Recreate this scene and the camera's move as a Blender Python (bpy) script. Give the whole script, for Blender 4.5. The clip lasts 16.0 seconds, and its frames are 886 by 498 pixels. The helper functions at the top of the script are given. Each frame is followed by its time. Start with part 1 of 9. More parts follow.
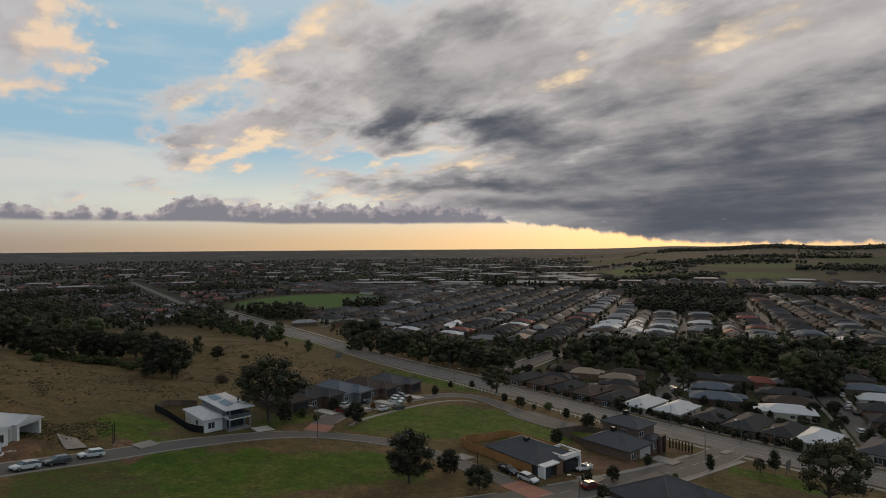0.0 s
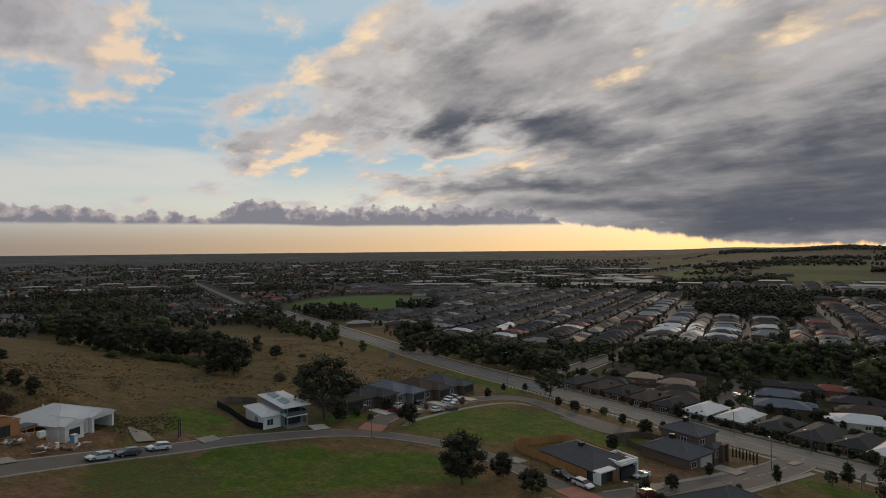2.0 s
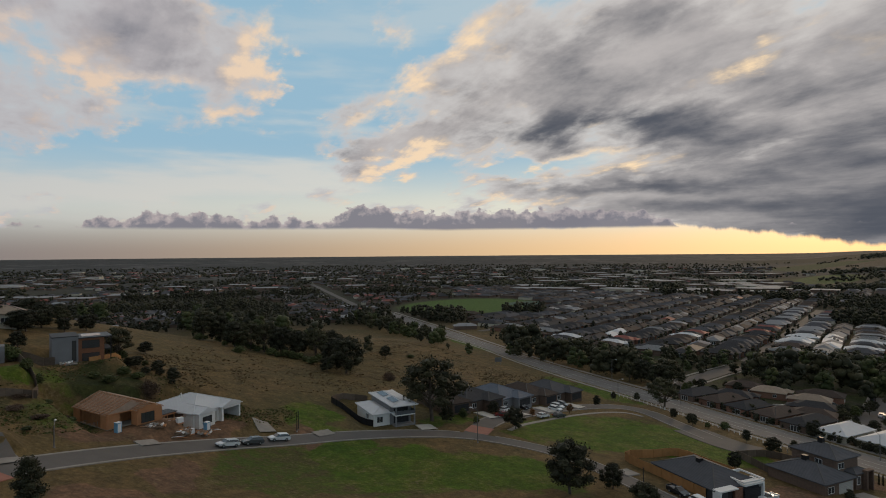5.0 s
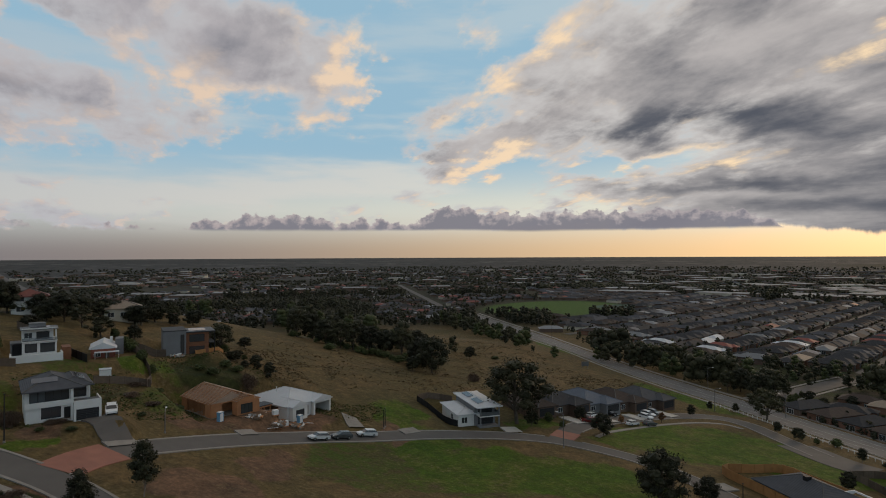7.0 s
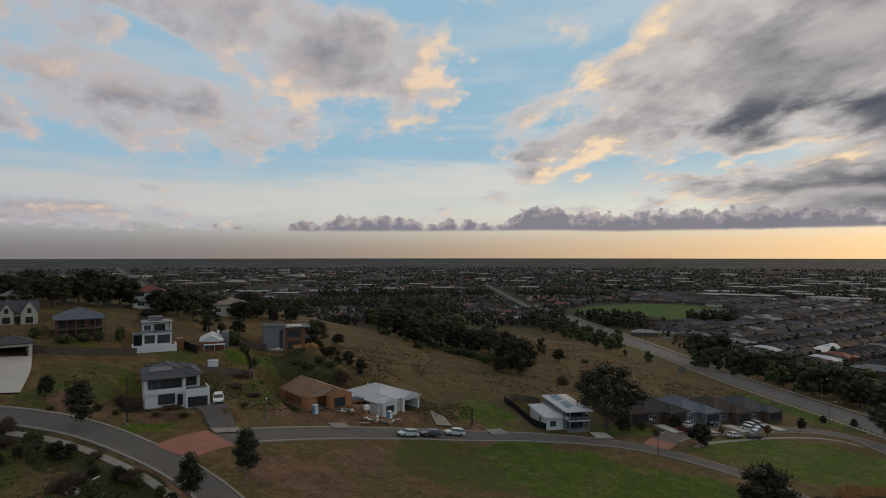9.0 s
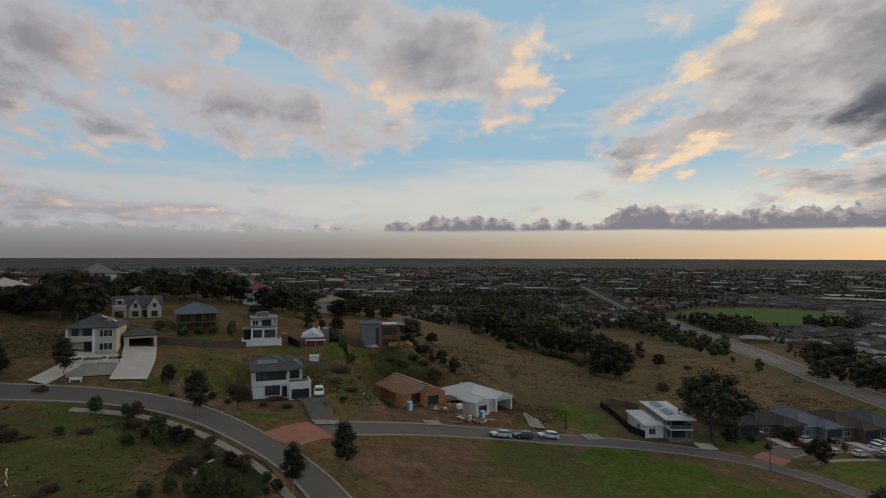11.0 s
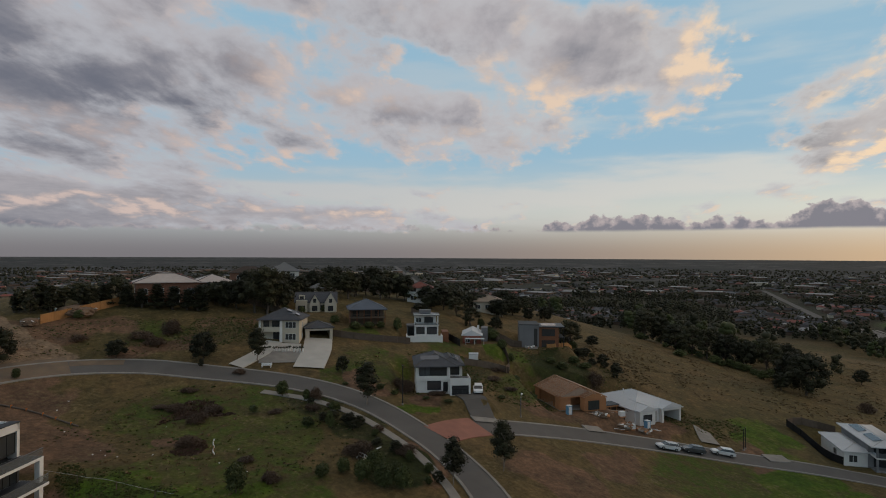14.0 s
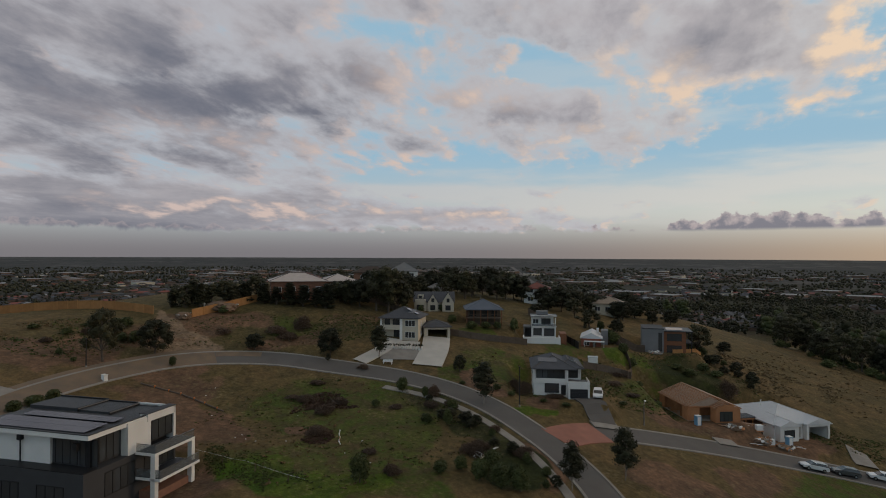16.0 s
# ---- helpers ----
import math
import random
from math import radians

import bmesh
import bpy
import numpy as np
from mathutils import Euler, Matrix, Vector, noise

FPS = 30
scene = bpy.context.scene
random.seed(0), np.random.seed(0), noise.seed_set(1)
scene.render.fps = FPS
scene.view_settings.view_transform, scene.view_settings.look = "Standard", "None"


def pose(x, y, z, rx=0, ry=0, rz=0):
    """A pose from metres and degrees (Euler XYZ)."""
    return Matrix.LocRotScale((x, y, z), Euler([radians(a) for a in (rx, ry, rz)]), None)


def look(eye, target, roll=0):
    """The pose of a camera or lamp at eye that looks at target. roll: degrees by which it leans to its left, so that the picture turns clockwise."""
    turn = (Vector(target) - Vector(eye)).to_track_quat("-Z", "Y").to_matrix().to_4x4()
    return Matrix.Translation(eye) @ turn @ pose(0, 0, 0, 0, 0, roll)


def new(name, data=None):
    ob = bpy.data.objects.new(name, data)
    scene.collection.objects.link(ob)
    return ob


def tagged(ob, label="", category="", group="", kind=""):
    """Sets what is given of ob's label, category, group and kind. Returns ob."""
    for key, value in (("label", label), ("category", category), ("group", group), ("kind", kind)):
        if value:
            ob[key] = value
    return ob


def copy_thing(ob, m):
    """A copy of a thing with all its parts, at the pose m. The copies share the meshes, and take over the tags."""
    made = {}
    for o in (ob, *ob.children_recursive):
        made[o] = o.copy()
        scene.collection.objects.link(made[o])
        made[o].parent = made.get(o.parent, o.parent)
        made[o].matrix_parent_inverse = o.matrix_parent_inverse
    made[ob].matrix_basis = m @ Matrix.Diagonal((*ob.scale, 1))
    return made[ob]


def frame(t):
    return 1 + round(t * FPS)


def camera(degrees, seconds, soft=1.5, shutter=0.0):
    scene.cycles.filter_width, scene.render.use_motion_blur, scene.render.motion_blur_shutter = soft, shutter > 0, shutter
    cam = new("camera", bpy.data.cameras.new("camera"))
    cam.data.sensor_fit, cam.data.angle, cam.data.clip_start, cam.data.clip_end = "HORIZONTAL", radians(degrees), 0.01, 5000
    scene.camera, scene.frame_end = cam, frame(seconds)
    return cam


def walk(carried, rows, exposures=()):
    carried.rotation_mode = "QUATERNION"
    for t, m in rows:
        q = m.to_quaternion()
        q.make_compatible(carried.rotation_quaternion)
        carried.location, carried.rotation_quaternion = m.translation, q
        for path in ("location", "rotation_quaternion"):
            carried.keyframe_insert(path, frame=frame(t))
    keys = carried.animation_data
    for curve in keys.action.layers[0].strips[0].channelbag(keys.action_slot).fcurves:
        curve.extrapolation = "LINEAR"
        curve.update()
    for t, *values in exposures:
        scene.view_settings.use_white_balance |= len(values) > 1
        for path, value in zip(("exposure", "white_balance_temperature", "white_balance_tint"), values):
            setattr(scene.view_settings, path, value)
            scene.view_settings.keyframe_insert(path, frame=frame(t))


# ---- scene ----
cam = camera(73.72, 16.0, soft=1.0)
PATH = [
    (0, pose(0, 0, 60, 89.809, 0.377, 0.000)),
    (0.5, pose(0, 0, 60, 89.843, 0.461, 1.097)),
    (1, pose(0, 0, 60, 89.889, 0.475, 2.314)),
    (1.5, pose(0, 0, 60, 89.941, 0.481, 3.563)),
    (2, pose(0, 0, 60, 90.011, 0.492, 5.080)),
    (2.5, pose(0, 0, 60, 90.094, 0.457, 6.672)),
    (3, pose(0, 0, 60, 90.178, 0.511, 8.205)),
    (3.5, pose(0, 0, 60, 90.246, 0.454, 9.859)),
    (4, pose(0, 0, 60, 90.304, 0.441, 11.601)),
    (6.5, pose(0, 0, 60, 90.571, 0.344, 21.395)),
    (7, pose(0, 0, 60, 90.598, 0.258, 23.520)),
    (7.5, pose(0, 0, 60, 90.628, 0.234, 25.626)),
    (8, pose(0, 0, 60, 90.642, 0.169, 27.743)),
    (8.5, pose(0, 0, 60, 90.647, 0.099, 29.876)),
    (9, pose(0, 0, 60, 90.658, 0.017, 32.027)),
    (11.5, pose(0, 0, 60, 90.656, -0.169, 43.426)),
    (12, pose(0, 0, 60, 90.653, -0.206, 45.923)),
    (12.5, pose(0, 0, 60, 90.660, -0.220, 48.442)),
    (13, pose(0, 0, 60, 90.647, -0.269, 51.057)),
    (13.5, pose(0, 0, 60, 90.640, -0.244, 53.611)),
    (14, pose(0, 0, 60, 90.644, -0.280, 56.251)),
    (14.5, pose(0, 0, 60, 90.636, -0.270, 59.052)),
    (15, pose(0, 0, 60, 90.640, -0.306, 61.986)),
    (15.5, pose(0, 0, 60, 90.640, -0.304, 64.895)),
    (16, pose(0, 0, 60, 90.635, -0.255, 67.503)),
]
walk(cam, PATH)

# ---- world and sun ----
SUN_AZ, SUN_EL = 20.0, 6.0  # degrees: right of the first view, above the horizon

world = bpy.data.worlds.new("evening_sky")
scene.world = world
world.use_nodes = True
WT = world.node_tree
WT.nodes.clear()


def wn(kind, **kw):
    node = WT.nodes.new(kind)
    for key, value in kw.items():
        if key == "operation":
            node.operation = value
        elif key == "vector_type":
            node.vector_type = value
        elif key == "interpolation_type":
            node.interpolation_type = value
        elif key == "data_type":
            node.data_type = value
    return node


def wplug(value, socket):
    if hasattr(value, "is_output"):
        WT.links.new(value, socket)
    else:
        socket.default_value = value


def wmath(op, a, b=0.0, clamp=False):
    node = wn("ShaderNodeMath", operation=op)
    node.use_clamp = clamp
    wplug(a, node.inputs[0])
    wplug(b, node.inputs[1])
    return node.outputs[0]


def wramp(value, lo, hi, to0=0.0, to1=1.0):
    node = wn("ShaderNodeMapRange", interpolation_type="SMOOTHSTEP")
    for socket, v in zip(node.inputs, (value, lo, hi, to0, to1)):
        wplug(v, socket)
    return node.outputs[0]


def wmix(fac, a, b):
    node = wn("ShaderNodeMix", data_type="RGBA")
    wplug(fac, node.inputs[0])
    wplug(a if hasattr(a, "is_output") else (*a, 1.0), node.inputs[6])
    wplug(b if hasattr(b, "is_output") else (*b, 1.0), node.inputs[7])
    return node.outputs[2]


def wmap(vec, loc=(0, 0, 0), rot=0.0, scale=(1, 1, 1), kind="POINT"):
    node = wn("ShaderNodeMapping", vector_type=kind)
    WT.links.new(vec, node.inputs[0])
    node.inputs[1].default_value, node.inputs[2].default_value, node.inputs[3].default_value = loc, (0, 0, radians(rot)), scale
    return node.outputs[0]


def wnoise(vec, scale, detail, rough=0.55, distort=0.0):
    node = wn("ShaderNodeTexNoise")
    node.noise_dimensions = "2D"
    WT.links.new(vec, node.inputs["Vector"])
    node.inputs["Scale"].default_value, node.inputs["Detail"].default_value = scale, detail
    node.inputs["Roughness"].default_value, node.inputs["Distortion"].default_value = rough, distort
    return node.outputs[0]


def wblob(az, el, half_az, half_el, tilt=0.0, vec=None):
    """A soft oval of cloud: 1 in its middle, 0 at its rim; degrees left of +y and above the horizon."""
    m = wmap(vec or SKY_AE, (az, el, 0), tilt, (half_az, half_el, 1), "TEXTURE")
    node = wn("ShaderNodeVectorMath", operation="LENGTH")
    WT.links.new(m, node.inputs[0])
    return wramp(node.outputs["Value"], 1.0, 0.0)


def wsum(values):
    out = values[0]
    for v in values[1:]:
        out = wmath("ADD", out, v)
    return out


def wcombine(x, y):
    node = wn("ShaderNodeCombineXYZ")
    wplug(x, node.inputs[0])
    wplug(y, node.inputs[1])
    return node.outputs[0]


coords = wn("ShaderNodeTexCoord")
split = wn("ShaderNodeSeparateXYZ")
WT.links.new(coords.outputs["Generated"], split.inputs[0])
DX, DY, DZ = split.outputs
AZ = wmath("MULTIPLY", wmath("ARCTAN2", wmath("MULTIPLY", DX, -1.0), DY), 57.2958)
EL = wmath("MULTIPLY", wmath("ARCSINE", DZ), 57.2958)
AE_RAW = wcombine(AZ, EL)
# cloud layer seen in perspective, streets converging at 48 degrees left
HIGH = wmath("ADD", wmath("MAXIMUM", DZ, 0.0), 0.24)
PLANE = wmap(wcombine(wmath("DIVIDE", DX, HIGH), wmath("DIVIDE", DY, HIGH)), rot=-48.0)
STREETS = wmap(PLANE, scale=(1.9, 1.25, 1.0))
# ragged edges: the oval masks are read through a wobble
WOB_A = wmath("MULTIPLY", wmath("SUBTRACT", wnoise(wmap(AE_RAW, scale=(0.10, 0.22, 1)), 1.0, 6.0), 0.5), 13.0)
WOB_E = wmath("MULTIPLY", wmath("SUBTRACT", wnoise(wmap(AE_RAW, loc=(7, 3, 0), scale=(0.10, 0.22, 1)), 1.0, 6.0), 0.5), 4.6)
SKY_AE = wcombine(wmath("ADD", AZ, WOB_A), wmath("ADD", EL, WOB_E))
# clear sky behind the clouds
sky = wn("ShaderNodeTexSky")
sky.sky_type, sky.sun_disc = "NISHITA", False
sky.sun_elevation, sky.sun_rotation = radians(SUN_EL), radians(SUN_AZ)
sky.altitude, sky.air_density, sky.dust_density, sky.ozone_density = 60.0, 1.0, 1.5, 1.0
dim = wn("ShaderNodeMix", data_type="RGBA")
dim.blend_type = "MULTIPLY"
dim.inputs[0].default_value = 1.0
WT.links.new(sky.outputs[0], dim.inputs[6])
dim.inputs[7].default_value = (0.09, 0.09, 0.09, 1.0)
to_sun = wramp(wmath("ABSOLUTE", wmath("ADD", AZ, SUN_AZ)), 115.0, 0.0)
low = wmix(wmath("POWER", to_sun, 2.1), (0.205, 0.195, 0.21), (1.0, 0.68, 0.36))
mid = wmix(to_sun, (0.45, 0.49, 0.51), (0.80, 0.79, 0.67))
clear = wmix(wramp(EL, 2.5, 7.0), wmix(wramp(EL, 0.0, 4.5), low, mid), wmix(wramp(EL, 3.0, 10.5), mid, (0.31, 0.50, 0.64)))
clear = wmix(0.07, clear, dim.outputs[2])


def wspread(items):
    """Several soft ovals added up: (weight, az, el, half az, half el, tilt)."""
    return wsum([wmath("MULTIPLY", wblob(*q[1:]), q[0]) for q in items])


def wshift(value, gain):
    """A noise round zero."""
    return wmath("MULTIPLY", wmath("SUBTRACT", value, 0.5), gain)


# noises: masses, puffs and the same a step towards the sun, long streaks, level bands
WIDE = wnoise(STREETS, 0.8, 3.0, 0.5, 0.2)
M1 = wnoise(STREETS, 2.7, 10.0, 0.57, 0.1)
M2 = wnoise(wmap(STREETS, loc=(0.07, 0.05, 0)), 2.7, 10.0, 0.57, 0.1)
TONE = wnoise(wmap(STREETS, loc=(5, 2, 0)), 1.7, 7.0, 0.62, 0.2)
STREAK = wnoise(wmap(AE_RAW, scale=(0.045, 0.26, 1)), 1.0, 5.0, 0.52, 0.0)
BANDS = wnoise(wmap(AE_RAW, loc=(3, 1, 0), rot=3, scale=(0.06, 0.48, 1)), 1.0, 7.0, 0.60, 0.2)
SOFT = wnoise(wmap(AE_RAW, loc=(4, 9, 0), scale=(0.06, 0.13, 1)), 1.0, 5.0, 0.55)
veil = wmath("MULTIPLY", wramp(STREAK, 0.42, 0.66), wmath("MULTIPLY", wramp(EL, 1.5, 4.0), wramp(EL, 20.0, 8.0, 0.35, 1.0)))
clear = wmix(wmath("MULTIPLY", veil, 0.75), clear, wmix(to_sun, (0.50, 0.50, 0.51), (0.80, 0.76, 0.66)))

# where the cloud lies thick, thin or broken
BIAS = wspread([
    (0.80, -30, 9, 46, 20, 0), (0.45, -28, 3, 30, 6, 0), (0.46, 0, 18, 26, 10, -24), (0.28, 11, 20, 13, 5, -30),
    (0.42, 19, 10.4, 15, 2.6, -20), (0.36, 0, 6.2, 22, 1.7, 0), (0.40, -2, 3.8, 26, 2.4, 0),
    (0.42, 38, 17, 16, 7.0, 14), (0.26, 46, 20, 16, 6, 10), (0.36, 57, 13, 18, 6.0, 8), (0.26, 88, 16, 46, 15, 0), (0.30, 100, 12, 30, 15, 0), (0.24, 62, 23, 34, 8, 0),
    (0.50, 96, 3.6, 40, 4.0, 0), (0.40, 66, 3.4, 18, 1.9, 0),
    (-0.55, 27, 17, 3.6, 9, 28), (-0.30, 34, 9.0, 9, 3.0, 0), (-0.34, 7, 8.2, 10, 0.9, -6), (-0.30, 46, 7.2, 18, 3.6, 0),
    (-0.28, 58, 18.0, 10, 1.6, 12), (-0.22, 72, 7.0, 16, 1.5, 6), (-0.22, -6, 20.5, 5, 1.8, -18), (-0.22, 48, 20.5, 6, 2.5, 20), (-0.26, 74, 21, 7, 2.4, 10), (-0.16, 84, 12.5, 8, 1.2, 6), (-0.16, 97, 15, 8, 1.2, 4),
])
mass = wsum([0.33, BIAS, wshift(WIDE, 0.30), wmath("MULTIPLY", wshift(BANDS, 0.35), wramp(EL, 14.0, 5.0))])
dens = wmath("ADD", mass, wshift(M1, 0.95))
dens_sun = wmath("ADD", mass, wshift(M2, 0.95))
cover = wramp(dens, 0.33, 0.56)
thick = wramp(dens, 0.42, 0.82)
slope = wmath("SUBTRACT", dens, dens_sun)
# undersides and edges that the low sun reaches
WARM = wspread([
    (1.1, 32, 17.5, 7, 7.5, 35), (0.6, 36, 12.5, 7, 2.5, 10), (0.9, 15, 18.5, 13, 3.2, -26), (1.25, 21, 8.4, 11, 1.7, -21), (0.8, 2, 8.3, 14, 0.9, -3),
    (0.7, 6, 5.3, 12, 0.7, -3), (0.75, -11, 15.5, 9, 1.8, -14), (0.6, -26, 17, 10, 3.0, -16), (0.55, 42, 13.5, 9, 2.6, 12),
    (0.5, 52, 11.2, 9, 1.7, 8), (0.9, 84, 4.3, 24, 0.9, 1), (0.8, 62, 4.0, 12, 0.9, -6), (0.7, 74, 9.5, 14, 2.0, 6), (0.5, 68, 16, 18, 4, 8), (0.5, 92, 11, 16, 3, 4), (0.5, 48, 16, 12, 4, 12),
])
lit = wramp(wmath("MULTIPLY", WARM, wsum([0.78, wmath("MULTIPLY", slope, 2.5), wshift(M1, 4.6)])), 0.08, 1.15)
lit = wmath("MAXIMUM", lit, wmath("MULTIPLY", wramp(slope, 0.02, 0.16), wramp(thick, 1.0, 0.2, 0.0, 0.6)))
DARK = wspread([
    (1.15, -30, 7, 34, 9.5, 0), (0.9, -24, 2.0, 26, 4.5, 0), (0.8, 1, 11.5, 22, 2.6, 4), (0.75, -2, 6.4, 19, 1.2, 2), (0.6, -4, 3.6, 24, 1.5, 0),
    (0.9, 26, 9.6, 8, 1.3, -21), (0.4, -8, 13, 18, 6, -8), (0.6, 1, 19, 12, 3.0, -27), (0.6, 58, 13, 11, 2.8, 8), (0.75, 82, 14, 24, 9, 0), (0.7, 100, 14, 22, 15, 0),
    (0.45, 66, 20.5, 14, 2.4, 10), (0.4, 96, 8, 16, 3.5, 0), (0.9, 98, 2.6, 40, 4.5, 0), (0.35, 40, 17.5, 6, 2.0, 14),
])
gloom = wramp(wsum([DARK, wmath("MULTIPLY", wshift(TONE, 1.3), wramp(EL, 3.0, 11.0, 0.45, 1.0)), wmath("MULTIPLY", wshift(M1, 2.0), wramp(EL, 4.0, 13.0, 0.25, 1.0)), wmath("MULTIPLY", wshift(BANDS, 1.3), wramp(EL, 14.0, 6.0))]), -0.45, 1.55)
far_side = wramp(AZ, 10.0, 55.0)
shade = wmix(far_side, (0.088, 0.097, 0.121), (0.150, 0.160, 0.200))
pale = wmix(far_side, (0.485, 0.455, 0.445), (0.475, 0.448, 0.465))
core = wmix(gloom, pale, shade)
bright = wmix(to_sun, (0.60, 0.48, 0.44), (1.0, 0.76, 0.49))
thin = wmix(to_sun, (0.45, 0.46, 0.50), (0.63, 0.605, 0.58))
cloud = wmix(lit, wmix(thick, thin, core), bright)
# the bank comes down to the horizon on the sun's right; a clear strip stays open on its left
edge = wramp(AZ, -27.0, -4.0, 0.0, 2.3)
edge = wsum([edge, wshift(STREAK, 0.8), wshift(wnoise(wmap(AE_RAW, scale=(0.9, 0.3, 1)), 1.0, 4.0), 0.9)])
above_edge = wmath("SUBTRACT", EL, edge)
layer = wmix(wmath("MULTIPLY", cover, wramp(above_edge, -0.12, 0.30)), clear, cloud)

# low cumulus standing over the horizon: round heads on a level base
CELL = wn("ShaderNodeTexVoronoi")
CELL.voronoi_dimensions, CELL.feature = "2D", "SMOOTH_F1"
WT.links.new(wmap(wcombine(wmath("ADD", AZ, wshift(WOB_A, 0.05)), wmath("MULTIPLY", EL, 0.35)), scale=(0.62, 0.62, 1)), CELL.inputs["Vector"])
CELL.inputs["Scale"].default_value = 1.0
CELL.inputs["Smoothness"].default_value = 0.25
HEADS = wmath("SUBTRACT", 0.55, CELL.outputs["Distance"])
PUFF = wnoise(wmap(AE_RAW, scale=(1.2, 1.5, 1)), 1.0, 5.0, 0.55)


def wspan(left, right, height, soft=1.2):
    """Height held between two azimuths, falling away past them."""
    return wmath("MULTIPLY", wmath("MULTIPLY", wramp(AZ, right - soft, right + soft), wramp(AZ, left + soft, left - soft)), height)


row_top = wsum([wspan(47, -6, 1.15), wspan(42, 36, 0.45, 2.0), wspan(25, 20.5, 1.5, 0.9), wspan(20, -4, 0.75, 3.0), wspan(54, 49.5, 0.35, 0.8), wspan(110, 56, 0.55, 5.0),
                wmath("MULTIPLY", HEADS, 0.9), wshift(PUFF, 1.3), -0.35])
above = wmath("SUBTRACT", EL, wmath("ADD", 2.35, wshift(SOFT, 0.5)))
row = wmath("MULTIPLY", wramp(wmath("SUBTRACT", row_top, above), -0.02, 0.24), wramp(above, -0.18, 0.16))
row = wmath("MULTIPLY", row, wramp(AZ, 50.0, 62.0, 0.95, 0.45))
row_col = wmix(wramp(wsum([wmath("SUBTRACT", row_top, above), wshift(PUFF, 1.4)]), 1.0, 0.0), (0.205, 0.20, 0.235), wmix(to_sun, (0.44, 0.37, 0.37), (0.42, 0.375, 0.385)))
# upper sky out of view: warm grey overcast added to warm the ground light
overhead = wmath("MULTIPLY", wramp(EL, 27.0, 48.0), 0.85)
layer = wmix(overhead, layer, wmix(wramp(WIDE, 0.3, 0.7), (0.50, 0.42, 0.36), (0.36, 0.32, 0.29)))
final = wmix(row, layer, row_col)
background = wn("ShaderNodeBackground")
WT.links.new(final, background.inputs[0])
background.inputs[1].default_value = 1.0
out = wn("ShaderNodeOutputWorld")
WT.links.new(background.outputs[0], out.inputs[0])

sun_data = bpy.data.lights.new("sun", "SUN")
sun_data.energy, sun_data.angle, sun_data.color = 0.7, radians(16), (1.0, 0.70, 0.42)
sun = new("sun", sun_data)
sun.matrix_world = look((200 * math.sin(radians(SUN_AZ)), 200 * math.cos(radians(SUN_AZ)), 60 + 200 * math.tan(radians(SUN_EL + 6))), (0, 0, 60))

# ---- materials ----
def material(name, c1, c2=None, scale=1.0, rough=0.8, metal=0.0, bump=0.0, bump_scale=20.0, rand=0.0, spec=0.25, stretch=(1, 1, 1), mottled=0.35, lines=None):
    """Two colours mixed by coarse and fine noise in metres, with grain, bump and a shift from object to object."""
    m = bpy.data.materials.new(name)
    m.use_nodes = True
    t = m.node_tree
    b = t.nodes["Principled BSDF"]
    c2 = c2 or tuple(v * 0.7 for v in c1)
    tc = t.nodes.new("ShaderNodeTexCoord")
    mp = t.nodes.new("ShaderNodeMapping")
    mp.inputs[3].default_value = stretch
    t.links.new(tc.outputs["Object"], mp.inputs[0])
    n1, n2 = t.nodes.new("ShaderNodeTexNoise"), t.nodes.new("ShaderNodeTexNoise")
    for n, s, d in ((n1, scale, 5.0), (n2, bump_scale, 3.0)):
        t.links.new(mp.outputs[0], n.inputs["Vector"])
        n.inputs["Scale"].default_value, n.inputs["Detail"].default_value = s, d
    mr = t.nodes.new("ShaderNodeMapRange")
    t.links.new(n1.outputs[0], mr.inputs[0])
    mr.inputs[1].default_value, mr.inputs[2].default_value = 0.5 - mottled, 0.5 + mottled
    mix = t.nodes.new("ShaderNodeMix")
    mix.data_type = "RGBA"
    t.links.new(mr.outputs[0], mix.inputs[0])
    mix.inputs[6].default_value, mix.inputs[7].default_value = (*c1, 1), (*c2, 1)
    grain = t.nodes.new("ShaderNodeMix")
    grain.data_type, grain.blend_type = "RGBA", "MULTIPLY"
    grain.inputs[0].default_value = 0.35
    t.links.new(mix.outputs[2], grain.inputs[6])
    t.links.new(n2.outputs[1], grain.inputs[7])
    hsv = t.nodes.new("ShaderNodeHueSaturation")
    t.links.new(grain.outputs[2], hsv.inputs["Color"])
    info = t.nodes.new("ShaderNodeObjectInfo")
    rr = t.nodes.new("ShaderNodeMapRange")
    t.links.new(info.outputs["Random"], rr.inputs[0])
    rr.inputs[3].default_value, rr.inputs[4].default_value = 1.18 - rand, 1.18 + rand
    t.links.new(rr.outputs[0], hsv.inputs["Value"])
    t.links.new(hsv.outputs[0], b.inputs["Base Color"])
    b.inputs["Roughness"].default_value, b.inputs["Metallic"].default_value = rough, metal
    b.inputs["Specular IOR Level"].default_value = spec
    height = n2.outputs[0]
    if lines:
        wave = t.nodes.new("ShaderNodeTexWave")
        wave.bands_direction = lines[0]
        wave.inputs["Scale"].default_value = lines[1]
        t.links.new(tc.outputs["Object"], wave.inputs["Vector"])
        height = wave.outputs["Fac"]
    if bump:
        bp = t.nodes.new("ShaderNodeBump")
        bp.inputs["Strength"].default_value, bp.inputs["Distance"].default_value = bump, 0.05
        t.links.new(height, bp.inputs["Height"])
        t.links.new(bp.outputs[0], b.inputs["Normal"])
    return m


